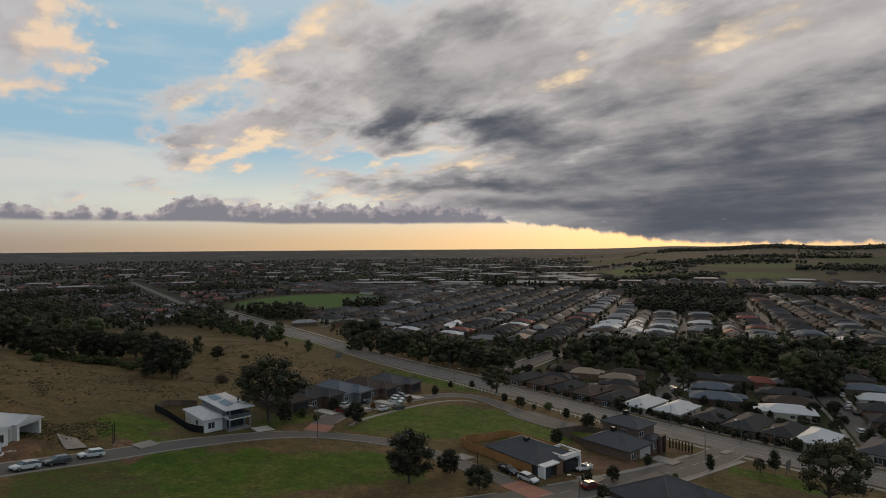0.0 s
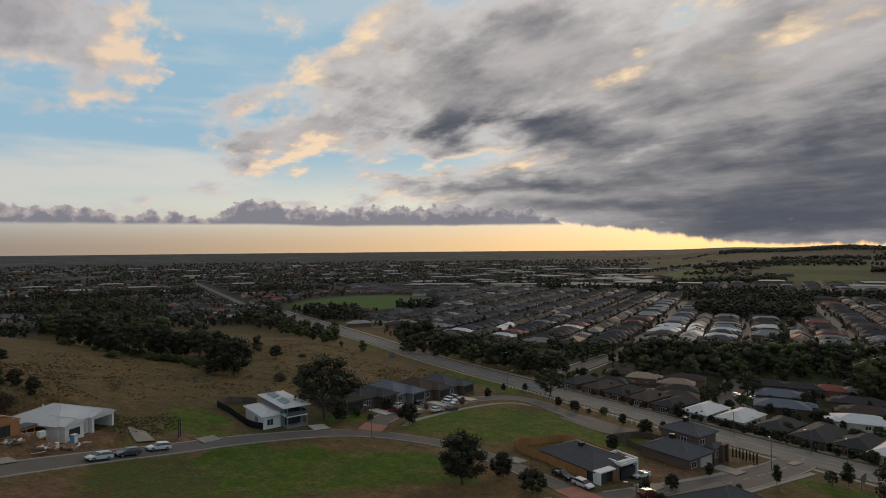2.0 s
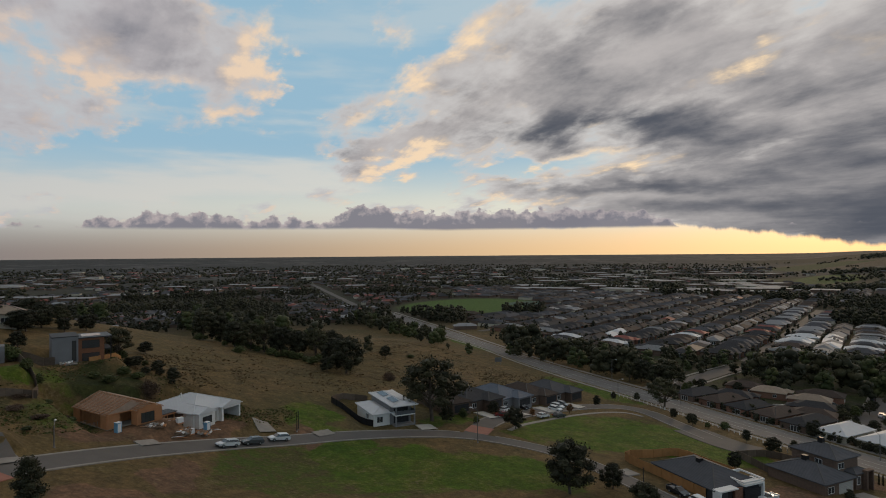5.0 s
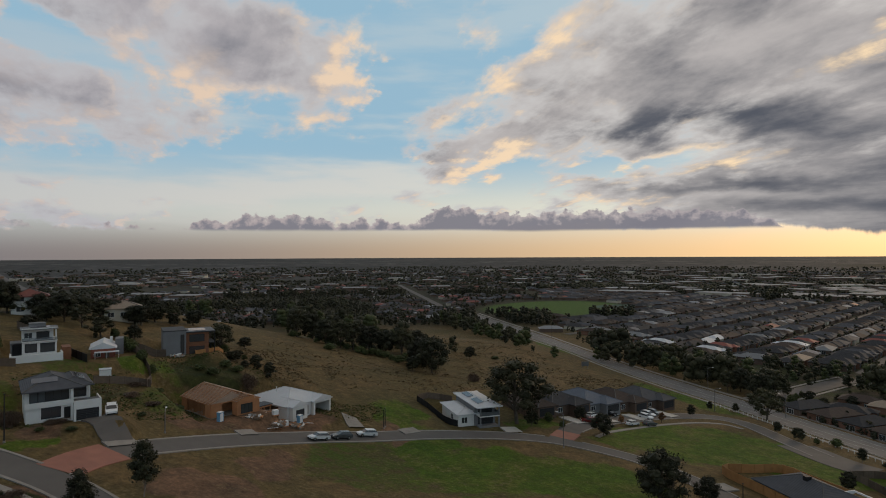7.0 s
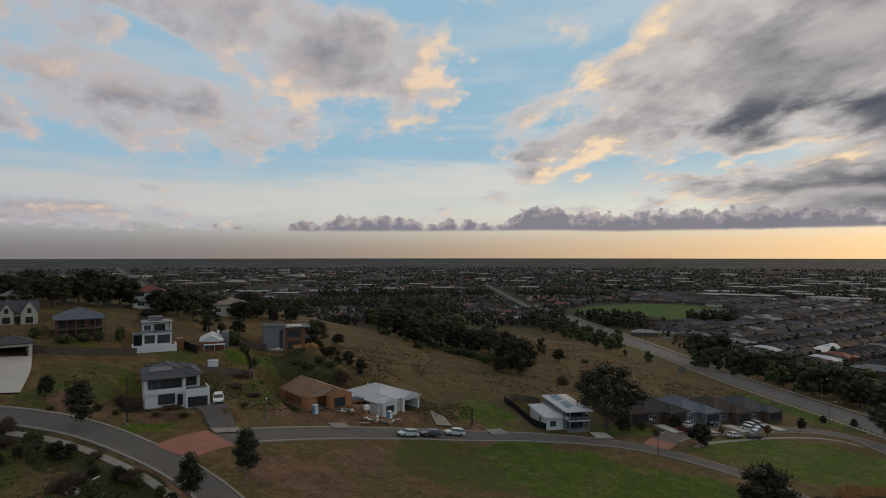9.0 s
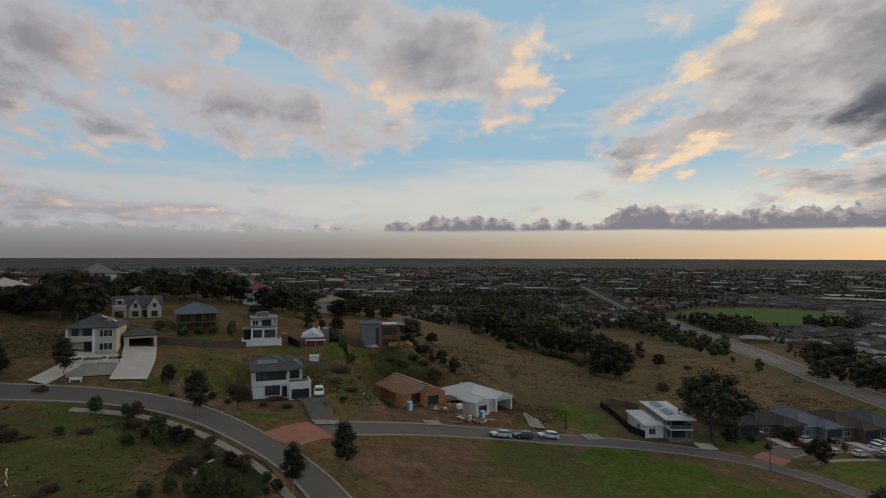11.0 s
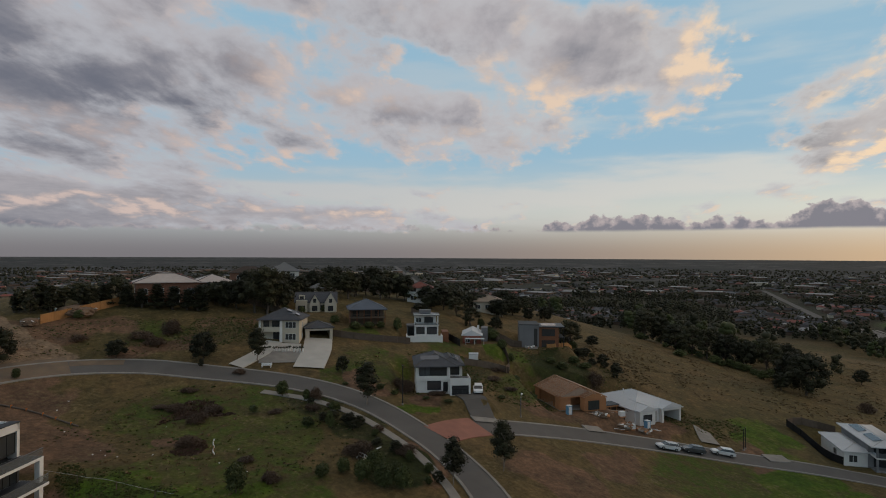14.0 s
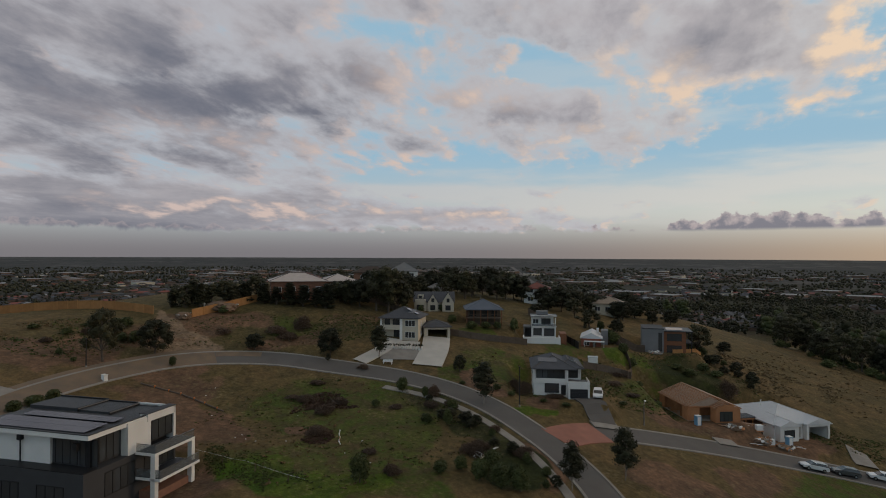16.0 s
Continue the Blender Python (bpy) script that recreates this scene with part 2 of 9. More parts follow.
def leaf_material(name, c1, c2, rand=0.2):
    m = bpy.data.materials.new(name)
    m.use_nodes = True
    t = m.node_tree
    b = t.nodes["Principled BSDF"]
    geo, info = t.nodes.new("ShaderNodeNewGeometry"), t.nodes.new("ShaderNodeObjectInfo")
    mix = t.nodes.new("ShaderNodeMix")
    mix.data_type = "RGBA"
    t.links.new(geo.outputs["Random Per Island"], mix.inputs[0])
    mix.inputs[6].default_value, mix.inputs[7].default_value = (*c1, 1), (*c2, 1)
    hsv = t.nodes.new("ShaderNodeHueSaturation")
    rr = t.nodes.new("ShaderNodeMapRange")
    t.links.new(info.outputs["Random"], rr.inputs[0])
    rr.inputs[3].default_value, rr.inputs[4].default_value = 1.0 - rand, 1.0 + rand
    t.links.new(rr.outputs[0], hsv.inputs["Value"])
    t.links.new(mix.outputs[2], hsv.inputs["Color"])
    t.links.new(hsv.outputs[0], b.inputs["Base Color"])
    b.inputs["Roughness"].default_value = 0.65
    b.inputs["Specular IOR Level"].default_value = 0.25
    return m


M = {
    "asphalt": material("asphalt", (0.126, 0.116, 0.108), (0.088, 0.081, 0.076), 0.25, 0.85, bump=0.3, bump_scale=9.0),
    "main_asphalt": material("main_asphalt", (0.172, 0.160, 0.150), (0.122, 0.114, 0.108), 0.12, 0.85, bump=0.3, bump_scale=7.0),
    "dust": material("dust", (0.215, 0.150, 0.098), (0.120, 0.098, 0.078), 0.35, 0.95, bump=0.3, bump_scale=6.0),
    "bramble": leaf_material("bramble", (0.050, 0.029, 0.020), (0.092, 0.053, 0.036)),
    "orange_plastic": material("orange_plastic", (0.50, 0.16, 0.04), (0.38, 0.12, 0.03), 1.0, 0.6),
    "concrete": material("concrete", (0.29, 0.270, 0.245), (0.18, 0.167, 0.150), 0.6, 0.85, bump=0.2),
    "pale_concrete": material("pale_concrete", (0.50, 0.48, 0.44), (0.38, 0.36, 0.33), 0.4, 0.8, bump=0.1),
    "red_paving": material("red_paving", (0.34, 0.150, 0.108), (0.22, 0.100, 0.074), 0.5, 0.8, bump=0.2),
    "white_line": material("white_line", (0.42, 0.42, 0.41), (0.26, 0.26, 0.255), 1.5, 0.7),
    "white_render": material("white_render", (0.74, 0.73, 0.71), (0.62, 0.61, 0.59), 0.5, 0.75, bump=0.05, rand=0.05),
    "cream_render": material("cream_render", (0.56, 0.50, 0.40), (0.45, 0.40, 0.32), 0.5, 0.8, rand=0.08),
    "grey_render": material("grey_render", (0.20, 0.20, 0.205), (0.15, 0.15, 0.155), 0.5, 0.8, rand=0.1),
    "dark_render": material("dark_render", (0.055, 0.056, 0.06), (0.04, 0.04, 0.043), 0.5, 0.7),
    "brick": material("brick", (0.26, 0.135, 0.09), (0.17, 0.085, 0.06), 2.5, 0.85, bump=0.4, rand=0.2, lines=("Z", 3.7)),
    "red_brick": material("red_brick", (0.30, 0.105, 0.070), (0.21, 0.072, 0.050), 2.5, 0.85, bump=0.4, rand=0.1, lines=("Z", 3.7)),
    "brown_brick": material("brown_brick", (0.17, 0.115, 0.085), (0.11, 0.075, 0.06), 2.5, 0.85, bump=0.4, rand=0.2, lines=("Z", 3.7)),
    "dark_tile": material("dark_tile", (0.044, 0.043, 0.046), (0.028, 0.028, 0.031), 0.8, 0.85, bump=0.5, rand=0.15, lines=("Z", 2.4)),
    "slate_tile": material("slate_tile", (0.080, 0.082, 0.092), (0.056, 0.058, 0.066), 0.8, 0.8, bump=0.5, rand=0.15, lines=("Z", 2.4)),
    "brown_tile": material("brown_tile", (0.075, 0.053, 0.043), (0.048, 0.036, 0.030), 0.8, 0.85, bump=0.5, rand=0.2, lines=("Z", 2.4)),
    "red_tile": material("red_tile", (0.24, 0.075, 0.055), (0.16, 0.05, 0.04), 0.8, 0.65, bump=0.5, rand=0.2, lines=("Z", 2.4)),
    "tan_tile": material("tan_tile", (0.30, 0.235, 0.175), (0.22, 0.17, 0.13), 0.8, 0.7, bump=0.5, rand=0.1, lines=("Z", 2.4)),
    "pale_tile": material("pale_tile", (0.50, 0.44, 0.41), (0.38, 0.33, 0.31), 0.8, 0.7, bump=0.5, lines=("Z", 2.4)),
    "sarking": material("sarking", (0.44, 0.32, 0.24), (0.31, 0.22, 0.165), 1.5, 0.85),
    "batten_timber": material("batten_timber", (0.46, 0.33, 0.24), (0.32, 0.22, 0.16), 1.2, 0.8, rand=0.2),
    "white_metal": material("white_metal", (0.58, 0.59, 0.60), (0.47, 0.48, 0.50), 0.4, 0.6, bump=0.4, rand=0.08, lines=("X", 2.2)),
    "blue_metal": material("blue_metal", (0.115, 0.135, 0.17), (0.085, 0.10, 0.13), 0.4, 0.7, bump=0.4, rand=0.1, lines=("X", 2.2)),
    "grey_metal": material("grey_metal", (0.19, 0.195, 0.20), (0.14, 0.145, 0.15), 0.4, 0.7, bump=0.4, rand=0.15, lines=("X", 2.2)),
    "charcoal_metal": material("charcoal_metal", (0.05, 0.052, 0.057), (0.036, 0.037, 0.041), 0.4, 0.5, bump=0.4, lines=("X", 2.2)),
    "glass": material("glass", (0.060, 0.062, 0.064), (0.035, 0.037, 0.040), 0.3, 0.06, spec=0.6),
    "balustrade_glass": material("balustrade_glass", (0.10, 0.11, 0.12), (0.08, 0.09, 0.10), 0.3, 0.08, spec=0.6),
    "clear_glass": None,
    "solar": material("solar", (0.030, 0.034, 0.050), (0.02, 0.023, 0.035), 2.0, 0.18, spec=0.6),
    "solar_bright": material("solar_bright", (0.10, 0.11, 0.13), (0.08, 0.09, 0.11), 2.0, 0.12, spec=1.0),
    "ridge_cap": material("ridge_cap", (0.10, 0.098, 0.095), (0.075, 0.074, 0.073), 1.0, 0.7, rand=0.15),
    "frame_black": material("frame_black", (0.018, 0.018, 0.020), None, 1.0, 0.5),
    "frame_white": material("frame_white", (0.70, 0.70, 0.69), (0.6, 0.6, 0.59), 1.0, 0.5),
    "garage_dark": material("garage_dark", (0.03, 0.03, 0.033), (0.022, 0.022, 0.025), 1.0, 0.5, bump=0.5, lines=("Z", 1.0)),
    "garage_pale": material("garage_pale", (0.42, 0.40, 0.37), (0.36, 0.34, 0.31), 1.0, 0.6, bump=0.5, lines=("Z", 1.0)),
    "pine": material("pine", (0.46, 0.215, 0.10), (0.33, 0.15, 0.07), 1.2, 0.75, rand=0.15),
    "old_timber": material("old_timber", (0.14, 0.105, 0.08), (0.085, 0.065, 0.05), 1.5, 0.85, rand=0.25),
    "fence_timber": material("fence_timber", (0.40, 0.20, 0.075), (0.28, 0.14, 0.055), 1.2, 0.8, rand=0.15, bump=0.3, lines=("X", 1.5)),
    "cedar": material("cedar", (0.24, 0.10, 0.05), (0.15, 0.065, 0.035), 1.5, 0.65, bump=0.3, lines=("Z", 2.0)),
    "bark": material("bark", (0.12, 0.095, 0.075), (0.06, 0.05, 0.042), 2.0, 0.9, bump=0.5, bump_scale=8.0),
    "pale_bark": material("pale_bark", (0.28, 0.24, 0.20), (0.16, 0.13, 0.11), 2.0, 0.85, bump=0.4, bump_scale=8.0),
    "steel": material("steel", (0.20, 0.20, 0.205), (0.13, 0.13, 0.135), 2.0, 0.45, metal=0.6),
    "dark_steel": material("dark_steel", (0.035, 0.035, 0.037), None, 2.0, 0.5, metal=0.3),
    "white_plastic": material("white_plastic", (0.72, 0.72, 0.71), (0.62, 0.62, 0.61), 1.0, 0.45),
    "blue_plastic": material("blue_plastic", (0.16, 0.34, 0.50), (0.12, 0.27, 0.42), 1.0, 0.5),
    "tyre": material("tyre", (0.015, 0.015, 0.016), None, 1.0, 0.8),
    "paint_white": material("paint_white", (0.66, 0.67, 0.68), (0.6, 0.61, 0.62), 1.0, 0.22, spec=0.6),
    "paint_silver": material("paint_silver", (0.32, 0.33, 0.34), (0.28, 0.29, 0.30), 1.0, 0.25, metal=0.4),
    "paint_dark": material("paint_dark", (0.025, 0.026, 0.03), None, 1.0, 0.2, spec=0.6),
    "paint_red": material("paint_red", (0.16, 0.02, 0.018), None, 1.0, 0.22, spec=0.6),
    "paint_grey": material("paint_grey", (0.09, 0.095, 0.10), None, 1.0, 0.25, spec=0.6),
    "lamp_red": material("lamp_red", (0.25, 0.01, 0.01), None, 1.0, 0.2),
    "lamp_clear": material("lamp_clear", (0.6, 0.6, 0.58), None, 1.0, 0.1),
    "rubble": material("rubble", (0.20, 0.135, 0.092), (0.12, 0.082, 0.058), 1.2, 0.9, bump=0.6, bump_scale=5.0),
    "gum_leaf": leaf_material("gum_leaf", (0.026, 0.027, 0.012), (0.054, 0.050, 0.022)),
    "dark_leaf": leaf_material("dark_leaf", (0.014, 0.015, 0.007), (0.031, 0.031, 0.014)),
    "green_leaf": leaf_material("green_leaf", (0.036, 0.046, 0.015), (0.070, 0.080, 0.026)),
    "autumn_leaf": leaf_material("autumn_leaf", (0.10, 0.05, 0.018), (0.16, 0.075, 0.03)),
    "yellow_leaf": leaf_material("yellow_leaf", (0.10, 0.085, 0.02), (0.16, 0.12, 0.03)),
    "dry_grass": leaf_material("dry_grass", (0.125, 0.088, 0.045), (0.19, 0.132, 0.07)),
    "green_grass": leaf_material("green_grass", (0.050, 0.066, 0.018), (0.085, 0.092, 0.030)),
    "far_white": material("far_white", (0.31, 0.31, 0.315), (0.19, 0.19, 0.195), 0.02, 0.8),
    "dry_leaf": leaf_material("dry_leaf", (0.06, 0.038, 0.026), (0.105, 0.07, 0.048)),
}


def clear_glass():
    """Thin clear sheet glass."""
    m = bpy.data.materials.new("clear_glass")
    m.use_nodes = True
    t = m.node_tree
    mix, see = t.nodes.new("ShaderNodeMixShader"), t.nodes.new("ShaderNodeBsdfTransparent")
    see.inputs[0].default_value = (0.86, 0.88, 0.88, 1)
    b = t.nodes["Principled BSDF"]
    b.inputs["Base Color"].default_value, b.inputs["Roughness"].default_value = (0.22, 0.23, 0.24, 1), 0.08
    mix.inputs[0].default_value = 0.3
    t.links.new(see.outputs[0], mix.inputs[1])
    t.links.new(b.outputs[0], mix.inputs[2])
    t.links.new(mix.outputs[0], t.nodes["Material Output"].inputs[0])
    return m


M["clear_glass"] = clear_glass()


# ---- geometry helpers ----
def part(name, bm, mat, parent=None, label="", smooth=False):
    """Links a bmesh as one mesh object under a thing or a part."""
    me = bpy.data.meshes.new(name)
    bm.to_mesh(me)
    bm.free()
    me.materials.append(M[mat])
    if smooth:
        me.polygons.foreach_set("use_smooth", [True] * len(me.polygons))
    ob = new(name, me)
    ob.parent = parent
    return tagged(ob, label) if label else ob


def empty(name, m, label, category, group=""):
    ob = new(name)
    ob.empty_display_size = 0.5
    ob.matrix_basis = m
    return tagged(ob, label, category, group)


def box(bm, x0, y0, z0, x1, y1, z1):
    v = [bm.verts.new(p) for p in ((x0, y0, z0), (x1, y0, z0), (x1, y1, z0), (x0, y1, z0), (x0, y0, z1), (x1, y0, z1), (x1, y1, z1), (x0, y1, z1))]
    for f in ((3, 2, 1, 0), (4, 5, 6, 7), (0, 1, 5, 4), (1, 2, 6, 5), (2, 3, 7, 6), (3, 0, 4, 7)):
        bm.faces.new([v[i] for i in f])
    return bm


def boxes(*dims):
    bm = bmesh.new()
    for d in dims:
        box(bm, *d)
    return bm


def tube(bm, a, b, r0, r1, n=8):
    """A tapered round bar from a to b."""
    a, b = Vector(a), Vector(b)
    q = (b - a).to_track_quat("Z", "Y")
    rings = []
    for c, r in ((a, r0), (b, r1)):
        rings.append([bm.verts.new(c + q @ Vector((r * math.cos(2 * math.pi * i / n), r * math.sin(2 * math.pi * i / n), 0))) for i in range(n)])
    for i in range(n):
        bm.faces.new((rings[0][i], rings[0][(i + 1) % n], rings[1][(i + 1) % n], rings[1][i]))
    bm.faces.new(rings[0][::-1])
    bm.faces.new(rings[1])
    return bm


def hip(bm, x0, y0, x1, y1, z, pitch=22.0, over=0.45, t=0.18, gable="", caps=None):
    """A hipped roof over a rectangle; gable 'x' or 'y' runs the ridge through to both ends."""
    x0, y0, x1, y1 = x0 - over, y0 - over, x1 + over, y1 + over
    w, d = x1 - x0, y1 - y0
    s = math.tan(radians(pitch))
    along_x = (w >= d) if not gable else gable == "x"
    half = (d if along_x else w) / 2
    inset = 0.02 if gable else half
    zr = z + t + half * s
    low = [(x0, y0), (x1, y0), (x1, y1), (x0, y1)]
    b = [bm.verts.new((*p, z)) for p in low]
    e = [bm.verts.new((*p, z + t)) for p in low]
    if along_x:
        r = [bm.verts.new((x0 + inset, (y0 + y1) / 2, zr)), bm.verts.new((max(x1 - inset, x0 + inset + 0.05), (y0 + y1) / 2, zr))]
        faces = [(e[0], e[1], r[1], r[0]), (e[1], e[2], r[1]), (e[2], e[3], r[0], r[1]), (e[3], e[0], r[0])]
    else:
        r = [bm.verts.new(((x0 + x1) / 2, y0 + inset, zr)), bm.verts.new(((x0 + x1) / 2, max(y1 - inset, y0 + inset + 0.05), zr))]
        faces = [(e[1], e[2], r[1], r[0]), (e[2], e[3], r[1]), (e[3], e[0], r[0], r[1]), (e[0], e[1], r[0])]
    for f in faces:
        bm.faces.new(f)
    if caps is not None:
        caps.append((r[0].co.copy(), r[1].co.copy()))
        for corner in [] if gable else e:
            caps.append((corner.co.copy(), min(r, key=lambda q: (q.co - corner.co).length).co.copy()))
    bm.faces.new(b[::-1])
    for i in range(4):
        bm.faces.new((b[i], b[(i + 1) % 4], e[(i + 1) % 4], e[i]))
    return bm


# ---- the land ----
HILLS = [(-152, 74, 7.4, 221), (-111, 7, -7.1, 28), (-202, 171, 9.9, 49), (-62, 98, -5.3, 29), (-121, 281, 8.2, 44),
         (98, -98, 13.2, 124), (-182, -223, 45, 111), (-201, 36, 40.5, 117), (-220, -68, -15.2, 37.5)]


def step(a, b, v):
    u = min(max((v - a) / (b - a), 0.0), 1.0)
    return u * u * (3 - 2 * u)


# level building pads cut into the hill: corner x, y, turn, then the rectangle in the house's own axes and its height
PADS = [(-95.9, 58.2, 61, -1.5, 6.6, -1.8, 11, 34.0), (-95.9, 58.2, 61, 6.6, 12.0, -3.6, 11, 33.75), (-124.2, 71.8, 60, 0.5, 11.5, -1.6, 11, 39.0),
        (-119.3, 85.4, 52, -1.5, 8.0, -3.0, 8, 38.3), (-88.9, 90.0, 72, -2.4, 10.2, -3.6, 16, 27.65), (-81.6, 104.4, 78, -1.6, 12.4, -2.5, 18, 24.05),
        (-122.4, 107.0, 52, -1.0, 12.5, -1.5, 9, 35.2), (-54.8, 136.6, 42, -1.5, 9.4, -2.4, 13, 17.3), (-134.6, 62.2, 68, -1.0, 10.0, -2.0, 10, 42.5),
        (-151.6, 54.4, 66, -1.0, 11.0, -3.0, 7, 44.9), (-73.0, -10.4, 53.1, -17, 5.5, -3.0, 13, 31.5)]


def on_pad(pad, x, y):
    px, py, turn, x0, x1, y0, y1, z = pad
    c, q = math.cos(radians(turn)), math.sin(radians(turn))
    u, v = (x - px) * c + (y - py) * q, (y - py) * c - (x - px) * q
    off = math.hypot(max(x0 - u, u - x1, 0.0), max(y0 - v, v - y1, 0.0))
    return step(4.2, 0.3, off), z


def ground_z(x, y):
    """Height of the land with its level pads."""
    z = hill_z(x, y)
    if -160 < x < -30 and -40 < y < 165:
        for pad in PADS:
            if abs(x - pad[0]) + abs(y - pad[1]) < 45:
                w, h = on_pad(pad, x, y)
                z += (h - z) * w
    return z


def hill_z(x, y):
    """The land's own shape: a plain, one long hill, low ranges far off."""
    z = sum(a * math.exp(-((x - cx) ** 2 + (y - cy) ** 2) / (2 * s * s)) for cx, cy, a, s in HILLS)
    r = math.hypot(x, y)
    az = math.degrees(math.atan2(x, y))
    z += 38.6 * min(max((r - 1200) / 3700, 0), 1) ** 1.3
    ranges = 22 * step(700, 1500, r) + 26 * step(1500, 2600, r) * (0.8 + 0.2 * math.sin(az * 0.7)) - 24 * step(2600, 4800, r)
    return z + step(12, 26, az) * ranges * step(170, 110, az)


def polar(az, r):
    """Place at az degrees left of +y and r metres off."""
    return -r * math.sin(radians(az)), r * math.cos(radians(az))


def land_material():
    """Dry grass, lawns, bare soil and far paddocks greyed for haze, by where they lie."""
    m = bpy.data.materials.new("land")
    m.use_nodes = True
    t = m.node_tree
    b = t.nodes["Principled BSDF"]
    tc = t.nodes.new("ShaderNodeTexCoord")

    def noise_node(scale, detail, rough=0.6, vec=None):
        n = t.nodes.new("ShaderNodeTexNoise")
        t.links.new(vec or tc.outputs["Object"], n.inputs["Vector"])
        n.inputs["Scale"].default_value, n.inputs["Detail"].default_value, n.inputs["Roughness"].default_value = scale, detail, rough
        return n

    def math_node(op, a, c):
        n = t.nodes.new("ShaderNodeMath")
        n.operation = op
        for s, v in zip(n.inputs, (a, c)):
            if hasattr(v, "is_output"):
                t.links.new(v, s)
            else:
                s.default_value = v
        return n.outputs[0]

    def ramp(v, lo, hi):
        n = t.nodes.new("ShaderNodeMapRange")
        n.interpolation_type = "SMOOTHSTEP"
        t.links.new(v, n.inputs[0])
        n.inputs[1].default_value, n.inputs[2].default_value = lo, hi
        return n.outputs[0]

    def mix(fac, a, c):
        n = t.nodes.new("ShaderNodeMix")
        n.data_type = "RGBA"
        for s, v in ((n.inputs[0], fac), (n.inputs[6], a), (n.inputs[7], c)):
            if hasattr(v, "is_output"):
                t.links.new(v, s)
            else:
                s.default_value = v if isinstance(v, float) else (*v, 1)
        return n.outputs[2]

    wob = noise_node(0.12, 4.0)
    add = t.nodes.new("ShaderNodeVectorMath")
    add.operation = "MULTIPLY_ADD"
    sub = t.nodes.new("ShaderNodeVectorMath")
    sub.operation = "SUBTRACT"
    t.links.new(wob.outputs[1], sub.inputs[0])
    sub.inputs[1].default_value = (0.5, 0.5, 0.5)
    t.links.new(sub.outputs[0], add.inputs[0])
    add.inputs[1].default_value = (11, 11, 0)
    t.links.new(tc.outputs["Object"], add.inputs[2])

    def zone(x, y, rx, ry, rot=0.0, soft=0.75):
        mp = t.nodes.new("ShaderNodeMapping")
        mp.vector_type = "TEXTURE"
        mp.inputs[1].default_value, mp.inputs[2].default_value, mp.inputs[3].default_value = (x, y, 0), (0, 0, radians(rot)), (rx, ry, 1e6)
        t.links.new(add.outputs[0], mp.inputs[0])
        ln = t.nodes.new("ShaderNodeVectorMath")
        ln.operation = "LENGTH"
        t.links.new(mp.outputs[0], ln.inputs[0])
        return ramp(ln.outputs["Value"], 1.0 + soft * 0.3, 1.0 - soft * 0.5)

    def union(spots_):
        out_ = zone(*spots_[0])
        for q in spots_[1:]:
            out_ = math_node("MAXIMUM", out_, zone(*q))
        return out_

    patch = noise_node(0.38, 6.0, 0.7)
    big, medium, fine = noise_node(0.018, 5.0), noise_node(0.11, 6.0, 0.65), noise_node(1.4, 5.0, 0.7)
    dry = mix(ramp(medium.outputs[0], 0.35, 0.68), (0.138, 0.093, 0.043), (0.096, 0.073, 0.031))
    dry = mix(ramp(big.outputs[0], 0.45, 0.65), dry, (0.088, 0.071, 0.029))
    lawn = mix(ramp(medium.outputs[0], 0.36, 0.66), (0.051, 0.094, 0.008), (0.083, 0.100, 0.016))
    soil = mix(ramp(medium.outputs[0], 0.35, 0.65), (0.165, 0.098, 0.060), (0.108, 0.068, 0.043))
    def cover(name, channel):
        """A share of ground cover laid down with the land, its rim broken up by tufts."""
        at = t.nodes.new("ShaderNodeAttribute")
        at.attribute_name = name
        sep = t.nodes.new("ShaderNodeSeparateColor")
        t.links.new(at.outputs["Color"], sep.inputs[0])
        tufts = math_node("MULTIPLY", math_node("SUBTRACT", patch.outputs[0], 0.5), 1.3)
        return ramp(math_node("ADD", sep.outputs[channel], tufts), 0.28, 0.72)

    rad = t.nodes.new("ShaderNodeVectorMath")
    rad.operation = "LENGTH"
    flat = t.nodes.new("ShaderNodeMapping")
    flat.inputs[3].default_value = (1, 1, 0)
    t.links.new(tc.outputs["Object"], flat.inputs[0])
    t.links.new(flat.outputs[0], rad.inputs[0])
    R_ = rad.outputs["Value"]
    # far country: a patchwork of paddocks between dark scrub, greyed to paint in haze
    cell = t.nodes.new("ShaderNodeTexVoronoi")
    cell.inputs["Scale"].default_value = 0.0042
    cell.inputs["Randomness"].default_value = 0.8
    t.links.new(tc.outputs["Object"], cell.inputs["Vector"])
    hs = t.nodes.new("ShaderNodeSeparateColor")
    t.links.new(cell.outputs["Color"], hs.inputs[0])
    hazed_fields = mix(ramp(hs.outputs[0], 0.45, 0.55), (0.058, 0.058, 0.056), mix(ramp(hs.outputs[1], 0.4, 0.6), (0.094, 0.092, 0.090), (0.052, 0.055, 0.052)))
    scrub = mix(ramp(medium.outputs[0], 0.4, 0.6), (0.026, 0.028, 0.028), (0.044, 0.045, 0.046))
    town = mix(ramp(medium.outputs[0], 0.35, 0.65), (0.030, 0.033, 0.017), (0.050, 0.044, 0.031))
    far = mix(ramp(R_, 900.0, 1900.0), town, mix(ramp(big.outputs[0], 0.42, 0.56), scrub, hazed_fields))
    near = dry
    green, faint, bare, rank, near_track = cover("land_cover", 0), cover("land_cover", 1), cover("land_cover", 2), cover("soil_cover", 0), cover("soil_cover", 1)
